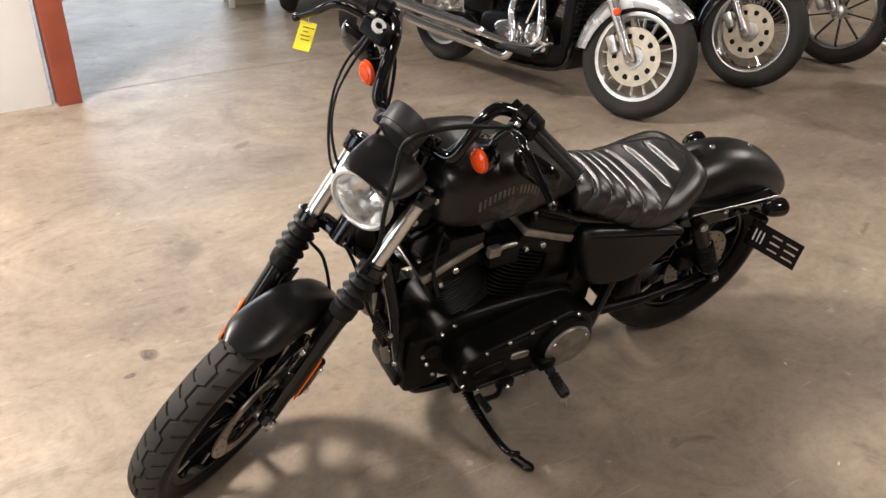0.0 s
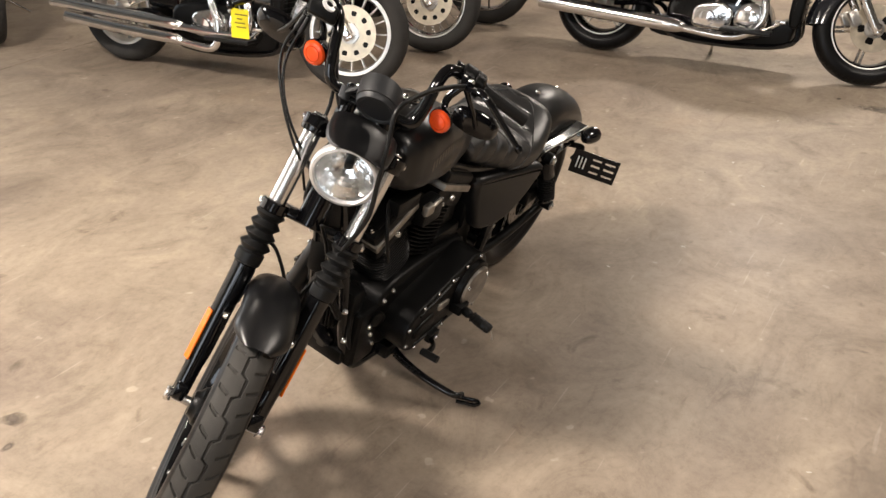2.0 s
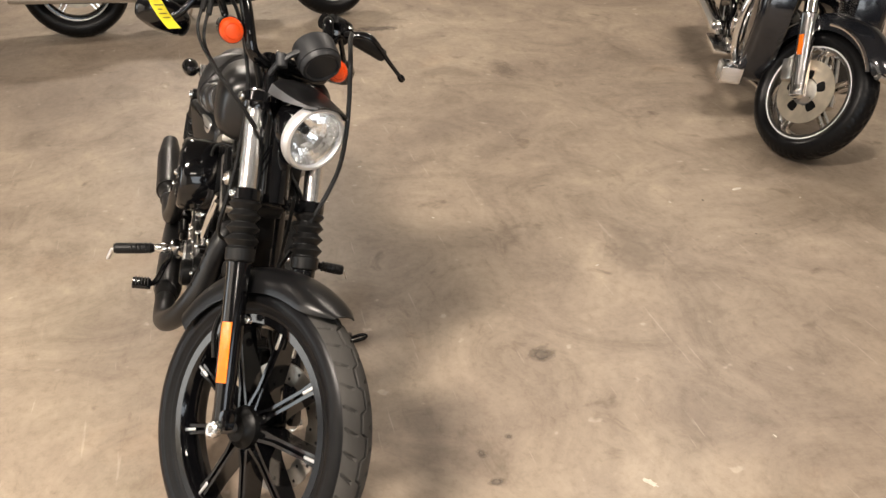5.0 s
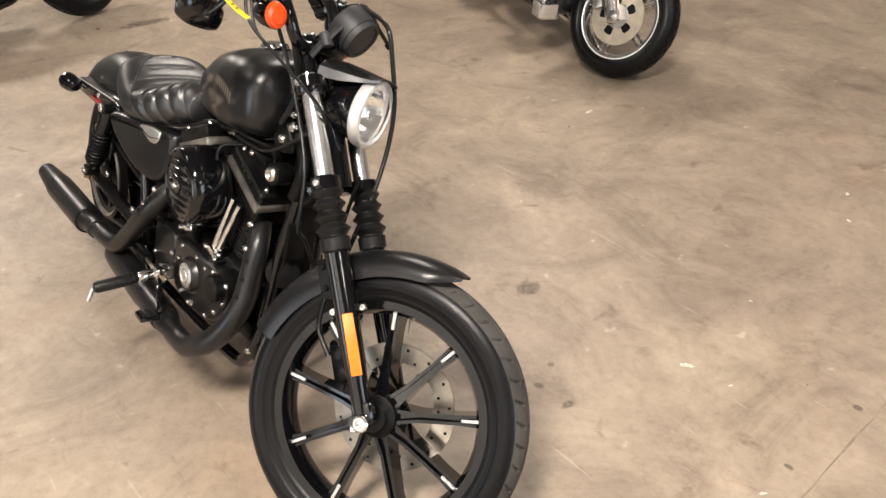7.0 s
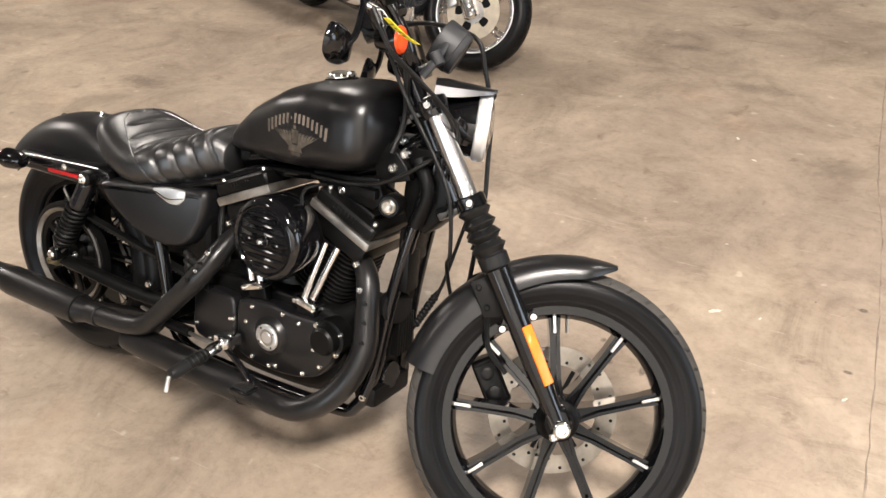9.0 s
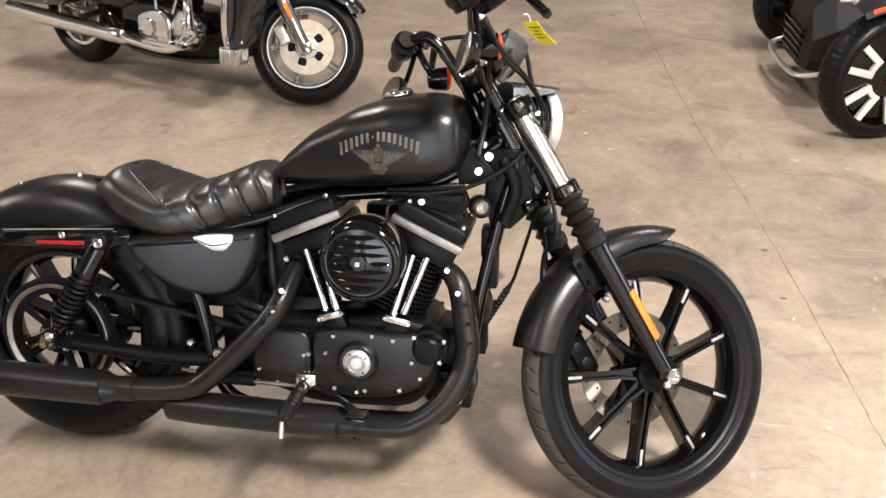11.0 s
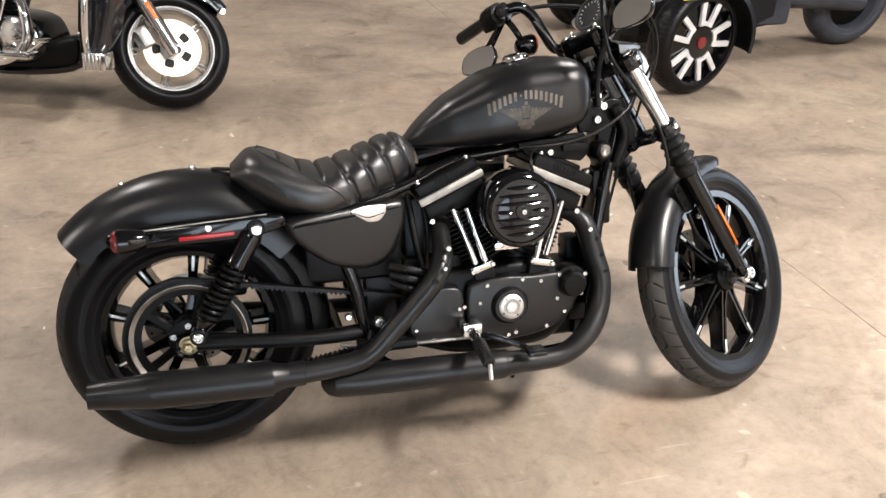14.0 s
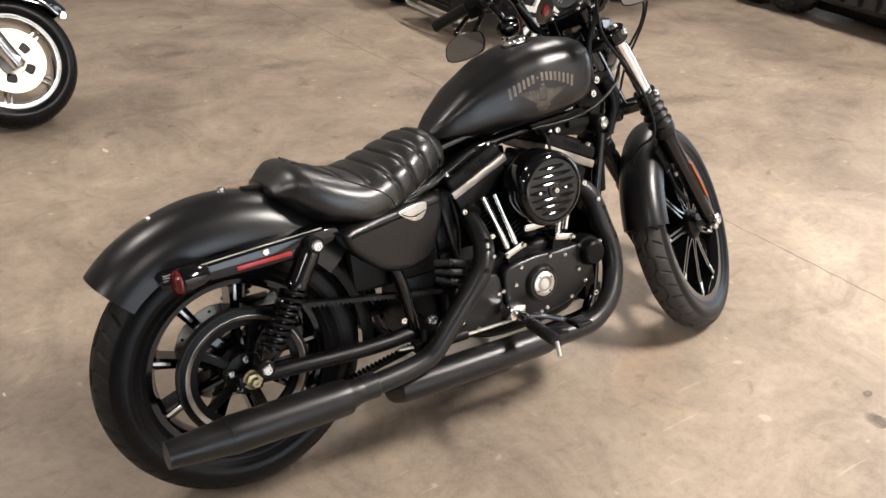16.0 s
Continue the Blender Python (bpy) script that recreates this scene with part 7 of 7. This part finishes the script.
        put("muffler", lambda b: tube(b, [(0.60, -0.215, zz - 0.012), (0.52, -0.218, zz), (0.10, -0.225, zz + 0.025), (-0.34 + dx, -0.232, zz + 0.055), (-0.36 + dx, -0.232, zz + 0.056)], [0.026, 0.046, 0.048, 0.048, 0.044] if bags else [0.026, 0.036, 0.037, 0.037, 0.034], 24, 4), CHROME, ex, "long chrome muffler")
    put("floorboard", lambda b: [block(b, (0.98, s * 0.27, 0.27), (0.30, 0.12, 0.025), bevel=0.008) for s in (-1,)], CHROME if guards else GAITER)
    put("brake_pedal", lambda b: (tube(b, [(0.86, -0.20, 0.26), (1.05, -0.24, 0.27), (1.16, -0.25, 0.33)], 0.010, 10), block(b, (1.17, -0.26, 0.345), (0.06, 0.06, 0.018), bevel=0.005)), CHROME)
    put("side_stand", lambda b: tube(b, [(0.70, 0.12, 0.17), (0.72, 0.22, 0.12), (0.70, 0.33, 0.10 - 0.06 * lean / 8)], 0.011, 10), CHROME)
    if bags:
        for s in (-1, 1):
            bag = put("saddlebag", lambda b: slab(b, round_outline([(-0.42, 0.40), (-0.45, 0.62), (-0.30, 0.70), (0.22, 0.68), (0.28, 0.52), (0.20, 0.38), (-0.2, 0.36)], 5), s * 0.14, s * 0.33, 0.05, 5), paint, None, "gloss black hard saddlebag")
            put("bag_latch", lambda b: [block(b, (-0.25 + 0.16 * j, s * 0.318, 0.405), (0.035, 0.012, 0.018), bevel=0.004) for j in range(3)], CHROME, bag)
    if guards:
        x0 = base + 0.14
        for s in (-1, 1):
            put("engine_guard", lambda b: tube(b, [(x0 - 0.42, s * 0.06, 0.72), (x0 - 0.40, s * 0.24, 0.70), (x0 - 0.39, s * 0.31, 0.55), (x0 - 0.42, s * 0.28, 0.32), (x0 - 0.45, s * 0.12, 0.20)], 0.017, 14), CHROME, None, "chrome engine guard bar")
            put("leg_shield", lambda b: slab(b, round_outline([(x0 - 0.44, 0.24), (x0 - 0.46, 0.76), (x0 - 0.30, 0.78), (x0 - 0.27, 0.55), (x0 - 0.36, 0.24)], 5), s * 0.13, s * 0.27, 0.035, 4), paint, None, "gloss black lower fairing")
        put("front_footrest", lambda b: block(b, (x0 - 0.36, -0.30, 0.275), (0.115, 0.10, 0.085), Matrix.Identity(4), 0.014, 3), CHROME, None, "ribbed chrome highway footrest")
        put("footrest_rib", lambda b: [block(b, (x0 - 0.36 + 0.018 * j, -0.352, 0.275), (0.008, 0.008, 0.075), bevel=0.002, seg=1) for j in range(-2, 3)], STEEL)
        put("fairing", lambda b: slab(b, round_outline([(x0 - 0.36, 0.88), (x0 - 0.34, 1.15), (x0 - 0.20, 1.18), (x0 - 0.08, 1.0), (x0 - 0.12, 0.86)], 5), 0.24, -0.24, 0.10, 6, both=True), paint, None, "gloss black front fairing")
    return root


parked_bike("silver and black cruiser motorcycle with chrome pipes", (-1.325, -1.656), 99, 1.62, 6, 14, SILVER, "cast16", ALU)
parked_bike("black cruiser motorcycle with bright wire wheels", (-2.31, -1.73), 97, 1.62, 6, 10, NAVY, "wire", CHROME)
parked_bike("dark red motorcycle with black spoked wheels", (-3.22, -1.79), 97, 1.60, 6, 8, MAROON, "cast9", CHROME)
parked_bike("gloss black touring motorcycle with hard saddlebags and chrome exhaust", (-3.12, 0.88), 94, 1.66, 7, 22, NAVY, "twin5", GLOSS, bags=True, tyre_mat=SIDEWALL)
parked_bike("gloss black touring motorcycle with chrome engine and pale brake discs", (-0.10, 2.54), -22, 1.68, 7, 36, NAVY, "twin5", CHROME, bags=True, guards=True, trim=CHROME, tyre_mat=SIDEWALL, R=0.290)
parked_bike("black motorcycle beside the block pier", (-0.72, -5.31), 62, 1.5, 6, 0, NAVY, "cast9", GLOSS, tyre_mat=RUBBER, reach=0.7)
parked_bike("black motorcycle standing near the pier", (-0.83, -4.35), 62, 1.5, 6, 0, NAVY, "cast9", GLOSS, tyre_mat=RUBBER, reach=0.7)


def trike(label, m, paint, glow_trim):
    """A low three-wheeler with two wheels in front; x ahead, the rear tyre over the origin."""
    root = tagged(empty("three_wheeler", m), label, "three wheeler", "three-wheelers")

    def put(nm, build, mat, up=None, lab="", **kw):
        b = bmesh.new()
        build(b)
        return part(nm, b, mat, up or root, lab, **kw)

    R, L, T = 0.300, 1.60, 0.715
    for s in (-1, 1):
        fm = Matrix.Translation((L, s * T, R)) @ Matrix.Rotation(radians(14 if s > 0 else 194), 4, "Z")
        b = bmesh.new()
        wheel_rim(b, 0.240, 0.072, 64, 0.014)
        w = part("front_wheel", b, GLOSS, root, "black and silver alloy wheel", fm)
        part("tyre", tyre_bm(R, 0.082, 0.236, 260, 24, zigzag_tread(34, 0.082)), SIDEWALL, w, "", sharp=0.9)
        b = bmesh.new()
        lathe(b, [(0.215, 0.02), (0.205, 0.032), (0.10, 0.045), (0.085, 0.062), (0.03, 0.066), (0.001, 0.066)], (0, 0, 0), (0, 1, 0), 40)
        part("wheel_face", b, GLOSS, w)
        b = bmesh.new()
        lathe(b, [(0.034, 0.062), (0.032, 0.074), (0.02, 0.078), (0.001, 0.078)], (0, 0, 0), (0, 1, 0), 24)
        part("hub_cap", b, MAROON, w, "dark red hub cap")
        b = bmesh.new()
        for q in (-1, 1):
            block(b, (0, 0.056, 0.0), (0.031, 0.022, 0.148), Matrix.Translation((q * 0.045, 0, 0.158)) @ Matrix.Rotation(radians(q * 13), 4, "Y"), 0.003, 1)
        block(b, (0, 0.057, 0.103), (0.078, 0.022, 0.024), bevel=0.003, seg=1)
        s0 = part("alloy_spoke", b, BRIGHT, w, "silver U-shaped spoke", Matrix.Rotation(radians(-11), 4, "Y"))
        for k in range(1, 5):
            again(s0, Matrix.Rotation(radians(-11 + 72 * k), 4, "Y"))
        gd = put("front_fender", lambda b: sheet(b, [[Vector((L + r * math.cos(a), s * (T + y), R + r * math.sin(a))) for r, y in ((0.322, -0.115), (0.340, -0.10), (0.346, 0.0), (0.338, 0.088), (0.312, 0.098))] for a in np.linspace(radians(60), radians(192), 30)]), TRIKE, None, "dark grey plastic mudguard", thick=0.006)
        put("fender_reflector", lambda b: sheet(b, [[Vector((L + r * math.cos(a), s * (T + y), R + r * math.sin(a))) for r, y in ((0.340, 0.0905), (0.322, 0.098))] for a in np.linspace(radians(66), radians(112), 14)]), ORANGE, gd, "long orange side reflector", thick=0.004)
        put("suspension_arm", lambda b: (tube(b, [(L, s * (T - 0.08), 0.24), (L - 0.04, s * 0.25, 0.26)], 0.022, 10, 1), tube(b, [(L - 0.12, s * (T - 0.1), 0.30), (L - 0.12, s * 0.25, 0.42)], 0.02, 10, 1)), TRIKE)
        put("fender_blade", lambda b: block(b, (L + 0.15, s * (T - 0.10), 0.605), (0.14, 0.016, 0.022), Matrix.Identity(4), 0.006), ALU, gd, "bright fender blade")
    # body
    def nose(b):
        secs = [(1.82, 0.16, 0.30, 0.18), (1.79, 0.15, 0.44, 0.25), (1.70, 0.15, 0.55, 0.30), (1.56, 0.16, 0.64, 0.31), (1.30, 0.17, 0.74, 0.27), (1.00, 0.17, 0.70, 0.24), (0.70, 0.20, 0.66, 0.20)]
        rings = []
        for x, z0, z1, hw in secs:
            out = [(-hw * 0.86, z0), (-hw, z0 + 0.06), (-hw, z0 + (z1 - z0) * 0.55), (-hw * 0.62, z1), (hw * 0.62, z1), (hw, z0 + (z1 - z0) * 0.55), (hw, z0 + 0.06), (hw * 0.86, z0)]
            rings.append([b.verts.new((x, y, z)) for y, z in out])
        ring_faces(b, rings)
    body = put("nose_body", nose, paint, None, "angular front bodywork", sharp=0.2)
    put("grille", lambda b: [block(b, (1.812, 0, 0.20 + 0.035 * k), (0.04, 0.34, 0.012), bevel=0.003, seg=1) for k in range(5)], GLOSS, body, "black grille bars")
    put("skid_lip", lambda b: tube(b, [(1.72, -0.34, 0.17), (1.85, -0.28, 0.145), (1.875, 0, 0.14), (1.85, 0.28, 0.145), (1.72, 0.34, 0.17)], 0.013, 10), ALU, body, "silver front skid lip")
    put("hood_panel", lambda b: (block(b, (1.52, 0, 0.690), (0.30, 0.26, 0.03), Matrix.Rotation(radians(14), 4, "Y") @ Matrix.Translation((-0.15, 0, 0.36)), 0.012), block(b, (1.68, 0.13, 0.57), (0.18, 0.11, 0.02), Matrix.Identity(4), 0.006), block(b, (1.68, -0.13, 0.57), (0.18, 0.11, 0.02), Matrix.Identity(4), 0.006)), GLOSS, body)
    put("badge_bar", lambda b: [block(b, (0.98 - 0.035 * k, s * 0.243, 0.56), (0.024, 0.004, 0.028), bevel=0.001, seg=1) for k in range(6) for s in (-1, 1)], STEEL, body)
    put("belly_box", lambda b: block(b, (0.95, 0, 0.32), (0.75, 0.40, 0.24), bevel=0.03, seg=3), ARM_GREY)
    put("seat", lambda b: tube(b, [(0.20, 0, 0.66), (0.40, 0, 0.63), (0.62, 0, 0.66), (0.75, 0, 0.72)], [0.13, 0.18, 0.17, 0.08], 22, 5, flat=0.5), LEATHER)
    put("handlebar", lambda b: (tube(b, [(0.90, -0.38, 0.98), (0.98, -0.2, 1.0), (1.04, 0, 0.95), (0.98, 0.2, 1.0), (0.90, 0.38, 0.98)], 0.014, 10), tube(b, [(1.20, 0, 0.70), (1.03, 0, 0.95)], 0.03, 12, 1)), GLOSS)
    put("rear_arm", lambda b: (tube(b, [(0.75, 0.13, 0.36), (0.35, 0.16, 0.34), (0.0, 0.15, R)], [0.075, 0.07, 0.055], 16, flat=0.7), tube(b, [(0.70, -0.14, 0.36), (0.0, -0.15, R)], 0.045, 14)), ARM_GREY, None, "heavy grey rear swingarm")
    put("rear_shock", lambda b: tube(b, [Vector((0.50, 0.03 * math.cos(q), 0.50)) + Vector((-0.20 * q / 40, 0, 0.02 * q / 40 + 0.03 * math.sin(q))) for q in np.linspace(0, 40, 120)], 0.006, 6, 1), WHITE, None, "pale coil spring")
    b = bmesh.new()
    wheel_rim(b, 0.200, 0.085, 56, 0.014)
    w = part("rear_wheel", b, ARM_GREY, root, "", Matrix.Translation((0, 0, R)))
    part("tyre", tyre_bm(R, 0.105, 0.196, 260, 24, zigzag_tread(30, 0.105)), ARM_GREY, w, "", sharp=0.9)
    b = bmesh.new()
    lathe(b, [(0.185, -0.02), (0.05, -0.04), (0.04, -0.07), (0.04, 0.07), (0.05, 0.04), (0.185, 0.02)], (0, 0, 0), (0, 1, 0), 36)
    part("wheel_disc", b, POWDER, w)
    put("rear_guard", lambda b: sheet(b, [[Vector(((R + 0.045) * math.cos(a), y, R + (R + 0.045) * math.sin(a))) for y in (-0.12, -0.06, 0, 0.06, 0.12)] for a in np.linspace(radians(60), radians(150), 16)]), TRIKE, None, thick=0.005)
    return root


trike("dark grey three-wheeler with silver U-spoke alloy wheels", pose(4.26, 3.12, 0, 0, 0, 182), TRIKE, ORANGE)
trike("dark red three-wheeler with a low angular nose", pose(4.72, 6.05, 0, 0, 0, 177), MAROON, ORANGE)


def knobbly_tyre(R, half, rim):
    """A fat off-road tyre about the y axis, with rows of staggered tread lugs."""
    bm = tyre_bm(R - 0.007, half, rim, 96, 20)
    for k in range(32):
        for y, da in ((-0.74, 0.05), (-0.28, 0.0), (0.28, 0.10), (0.74, 0.05)):
            turn = Matrix.Rotation(2 * math.pi * k / 32 + da, 4, "Y")
            low = R - 0.03 - (0.018 if abs(y) > 0.5 else 0.0)
            box = []
            for z, w in ((low, 1.0), (low + 0.030, 0.86)):
                box.append([bm.verts.new(turn @ Vector((p * w * 0.019, half * (y + q * w * 0.19), z))) for p, q in ((-1, -1), (1, -1), (1, 1), (-1, 1))])
            ring_faces(bm, box)
    return bm


BUGGY_TYRE = []


def buggy(label, m, track, arm_mat, keel):
    """A low off-road buggy with its nose along x; only its front end shows under the rest."""
    root = tagged(empty("off_road_buggy", m), label, "buggy", "off-road buggies")

    def put(nm, build, mat, up=None, lab="", **kw):
        b = bmesh.new()
        build(b)
        return part(nm, b, mat, up or root, lab, **kw)

    for x in (-0.95, 0.95):
        for s in (-1, 1):
            b = bmesh.new()
            wheel_rim(b, 0.155, 0.095, 40, 0.012)
            w = part("wheel", b, GLOSS, root, "", Matrix.Translation((x, s * track, 0.295)))
            if not BUGGY_TYRE:
                BUGGY_TYRE.append(part("tyre", knobbly_tyre(0.295, 0.125, 0.150), OLD_RUBBER, w, "dusty knobbly tyre", sharp=0.5))
            else:
                again(BUGGY_TYRE[0], I4, w)
            b = bmesh.new()
            lathe(b, [(0.145, s * 0.02), (0.06, s * 0.05), (0.03, s * 0.06), (0.001, s * 0.06)], (0, 0, 0), (0, 1, 0), 28)
            part("wheel_disc", b, GLOSS, w)
            b = bmesh.new()
            lathe(b, [(0.105, s * -0.05), (0.105, s * -0.056), (0.06, s * -0.056), (0.06, s * -0.05)], (0, 0, 0), (0, 1, 0), 36, closed=True)
            part("brake_disc", b, STEEL, w)
            put("lower_arm", lambda b: [tube(b, [(x, s * (track - 0.10), 0.215), (x + q * 0.15, s * 0.42, 0.205)], 0.016, 10, 1) for q in (-1, 1)], arm_mat, None, "tubular suspension arm")
            put("upper_arm", lambda b: [tube(b, [(x, s * (track - 0.10), 0.34), (x + q * 0.12, s * 0.20, 0.40)], 0.016, 10, 1) for q in (-1, 1)], POWDER)
            put("chassis_rail", lambda b: tube(b, [(x + 0.17, s * 0.42, 0.205), (x - 0.10, s * 0.42, 0.21), (x - 0.17 - 0.3 * (x > 0), s * 0.40, 0.24)], 0.020, 10), POWDER)
            put("shock", lambda b: (tube(b, [(x - 0.02, s * (track - 0.20), 0.24), (x - 0.06, s * 0.24, 0.62)], 0.022, 12, 1),
                                    [lathe(b, [(0.026, 0), (0.034, 0.006), (0.026, 0.012)], Vector((x - 0.02, s * (track - 0.20), 0.24)).lerp(Vector((x - 0.06, s * 0.24, 0.62)), 0.3 + 0.07 * k), (-0.1, -s * 0.5, 0.9), 14) for k in range(9)]), GLOSS)
            put("fender", lambda b: sheet(b, [[Vector((x + r * math.cos(a), s * (track + y), 0.31 + r * math.sin(a))) for r, y in ((0.345, -0.16), (0.365, -0.10), (0.370, 0.05), (0.350, 0.15))] for a in np.linspace(radians(25), radians(150), 18)]), GRAPHITE, None, "black plastic mudguard", thick=0.006)
    # unseen low block, added to keep daylight off the floor underneath
    put("belly_plate", lambda b: block(b, ((keel - 1.2) / 2, 0, 0.22), (keel + 1.2, 0.86, 0.24), bevel=0.04, seg=3), POWDER)
    put("front_guard", lambda b: block(b, (keel - 0.02, 0, 0.30), (0.05, 2 * track - 0.3 * (keel > 0.8), 0.50), Matrix.Identity(4), 0.02, 3), POWDER, None, "flat black front guard")

    def shell(b):
        rings = []
        for x, z0, z1, hw in ((keel + 0.20, 0.30, 0.52, 0.22), (keel + 0.10, 0.30, 0.66, 0.34), (keel - 0.25, 0.30, 0.80, 0.40), (0.10, 0.30, 0.82, 0.52), (-0.70, 0.30, 0.80, 0.56), (-1.20, 0.36, 0.92, 0.44)):
            out = [(-hw * 0.8, z0), (-hw, z0 + 0.08), (-hw, z0 + (z1 - z0) * 0.6), (-hw * 0.6, z1), (hw * 0.6, z1), (hw, z0 + (z1 - z0) * 0.6), (hw, z0 + 0.08), (hw * 0.8, z0)]
            rings.append([b.verts.new((x, y, z)) for y, z in out])
        ring_faces(b, rings)
    put("body", shell, GLOSS, None, "black bodywork", sharp=0.25)
    for s in (-1, 1):
        put("cage_tube", lambda b: tube(b, [(0.62, s * 0.44, 0.76), (0.20, s * 0.55, 1.45), (-0.70, s * 0.55, 1.50), (-1.15, s * 0.46, 0.85)], 0.021, 12), POWDER)
        put("seat", lambda b: (block(b, (-0.38, s * 0.26, 0.86), (0.46, 0.42, 0.12), bevel=0.05, seg=3), block(b, (-0.62, s * 0.26, 1.14), (0.11, 0.42, 0.52), bevel=0.05, seg=3)), LEATHER)
    return root


def bumper(root):
    """The low skid bumper of the buggy that stands nearer the door."""
    b = bmesh.new()
    sheet(b, [[Vector((x, y, z)) for x, z in ((1.22 - 0.10 * y * y, 0.44), (1.25 - 0.12 * y * y, 0.34), (1.22 - 0.12 * y * y, 0.22), (1.12 - 0.1 * y * y, 0.165), (0.85, 0.16))] for y in np.linspace(-0.46, 0.46, 16)])
    skid = part("skid_bumper", b, GRAPHITE, root, "dark grey ribbed plastic skid bumper", thick=0.008)
    for k in range(7):
        b = bmesh.new()
        y = -0.39 + 0.13 * k
        block(b, (1.246 - 0.12 * y * y, y, 0.29), (0.012, 0.030, 0.13), bevel=0.004, seg=1)
        part("bumper_rib", b, POWDER, skid)
    for s in (-1, 1):
        b = bmesh.new()
        lathe(b, [(0.028, 0), (0.028, 0.012), (0.018, 0.016), (0.001, 0.012)], (1.215, s * 0.40, 0.37), (1, 0, 0), 20)
        part("tow_eye", b, POWDER, skid)


buggy("black off-road buggy with red suspension arms and dusty tyres", pose(6.14, 3.45, 0, 0, 0, 180), 0.73, RED_ARM, 0.50)
bumper(buggy("black off-road buggy with a grey skid bumper", pose(6.16, 1.74, 0, 0, 0, 180), 0.69, POWDER, 0.90))


def stand_post():
    root = tagged(empty("floor_stand", pose(5.41, 3.45, 0)), "cream painted floor stand with a broad round foot before the buggy", "stand")
    b = bmesh.new()
    lathe(b, [(0.150, 0.0), (0.158, 0.010), (0.150, 0.026), (0.105, 0.036), (0.066, 0.055), (0.055, 0.10), (0.058, 0.16), (0.072, 0.215)], (0, 0, 0), (0, 0, 1), 32)
    part("column", b, CREAM, root)
    b = bmesh.new()
    lathe(b, [(0.072, 0.215), (0.085, 0.222), (0.085, 0.250), (0.075, 0.259)], (0, 0, 0), (0, 0, 1), 32)
    part("cap", b, CREAM, root)


stand_post()
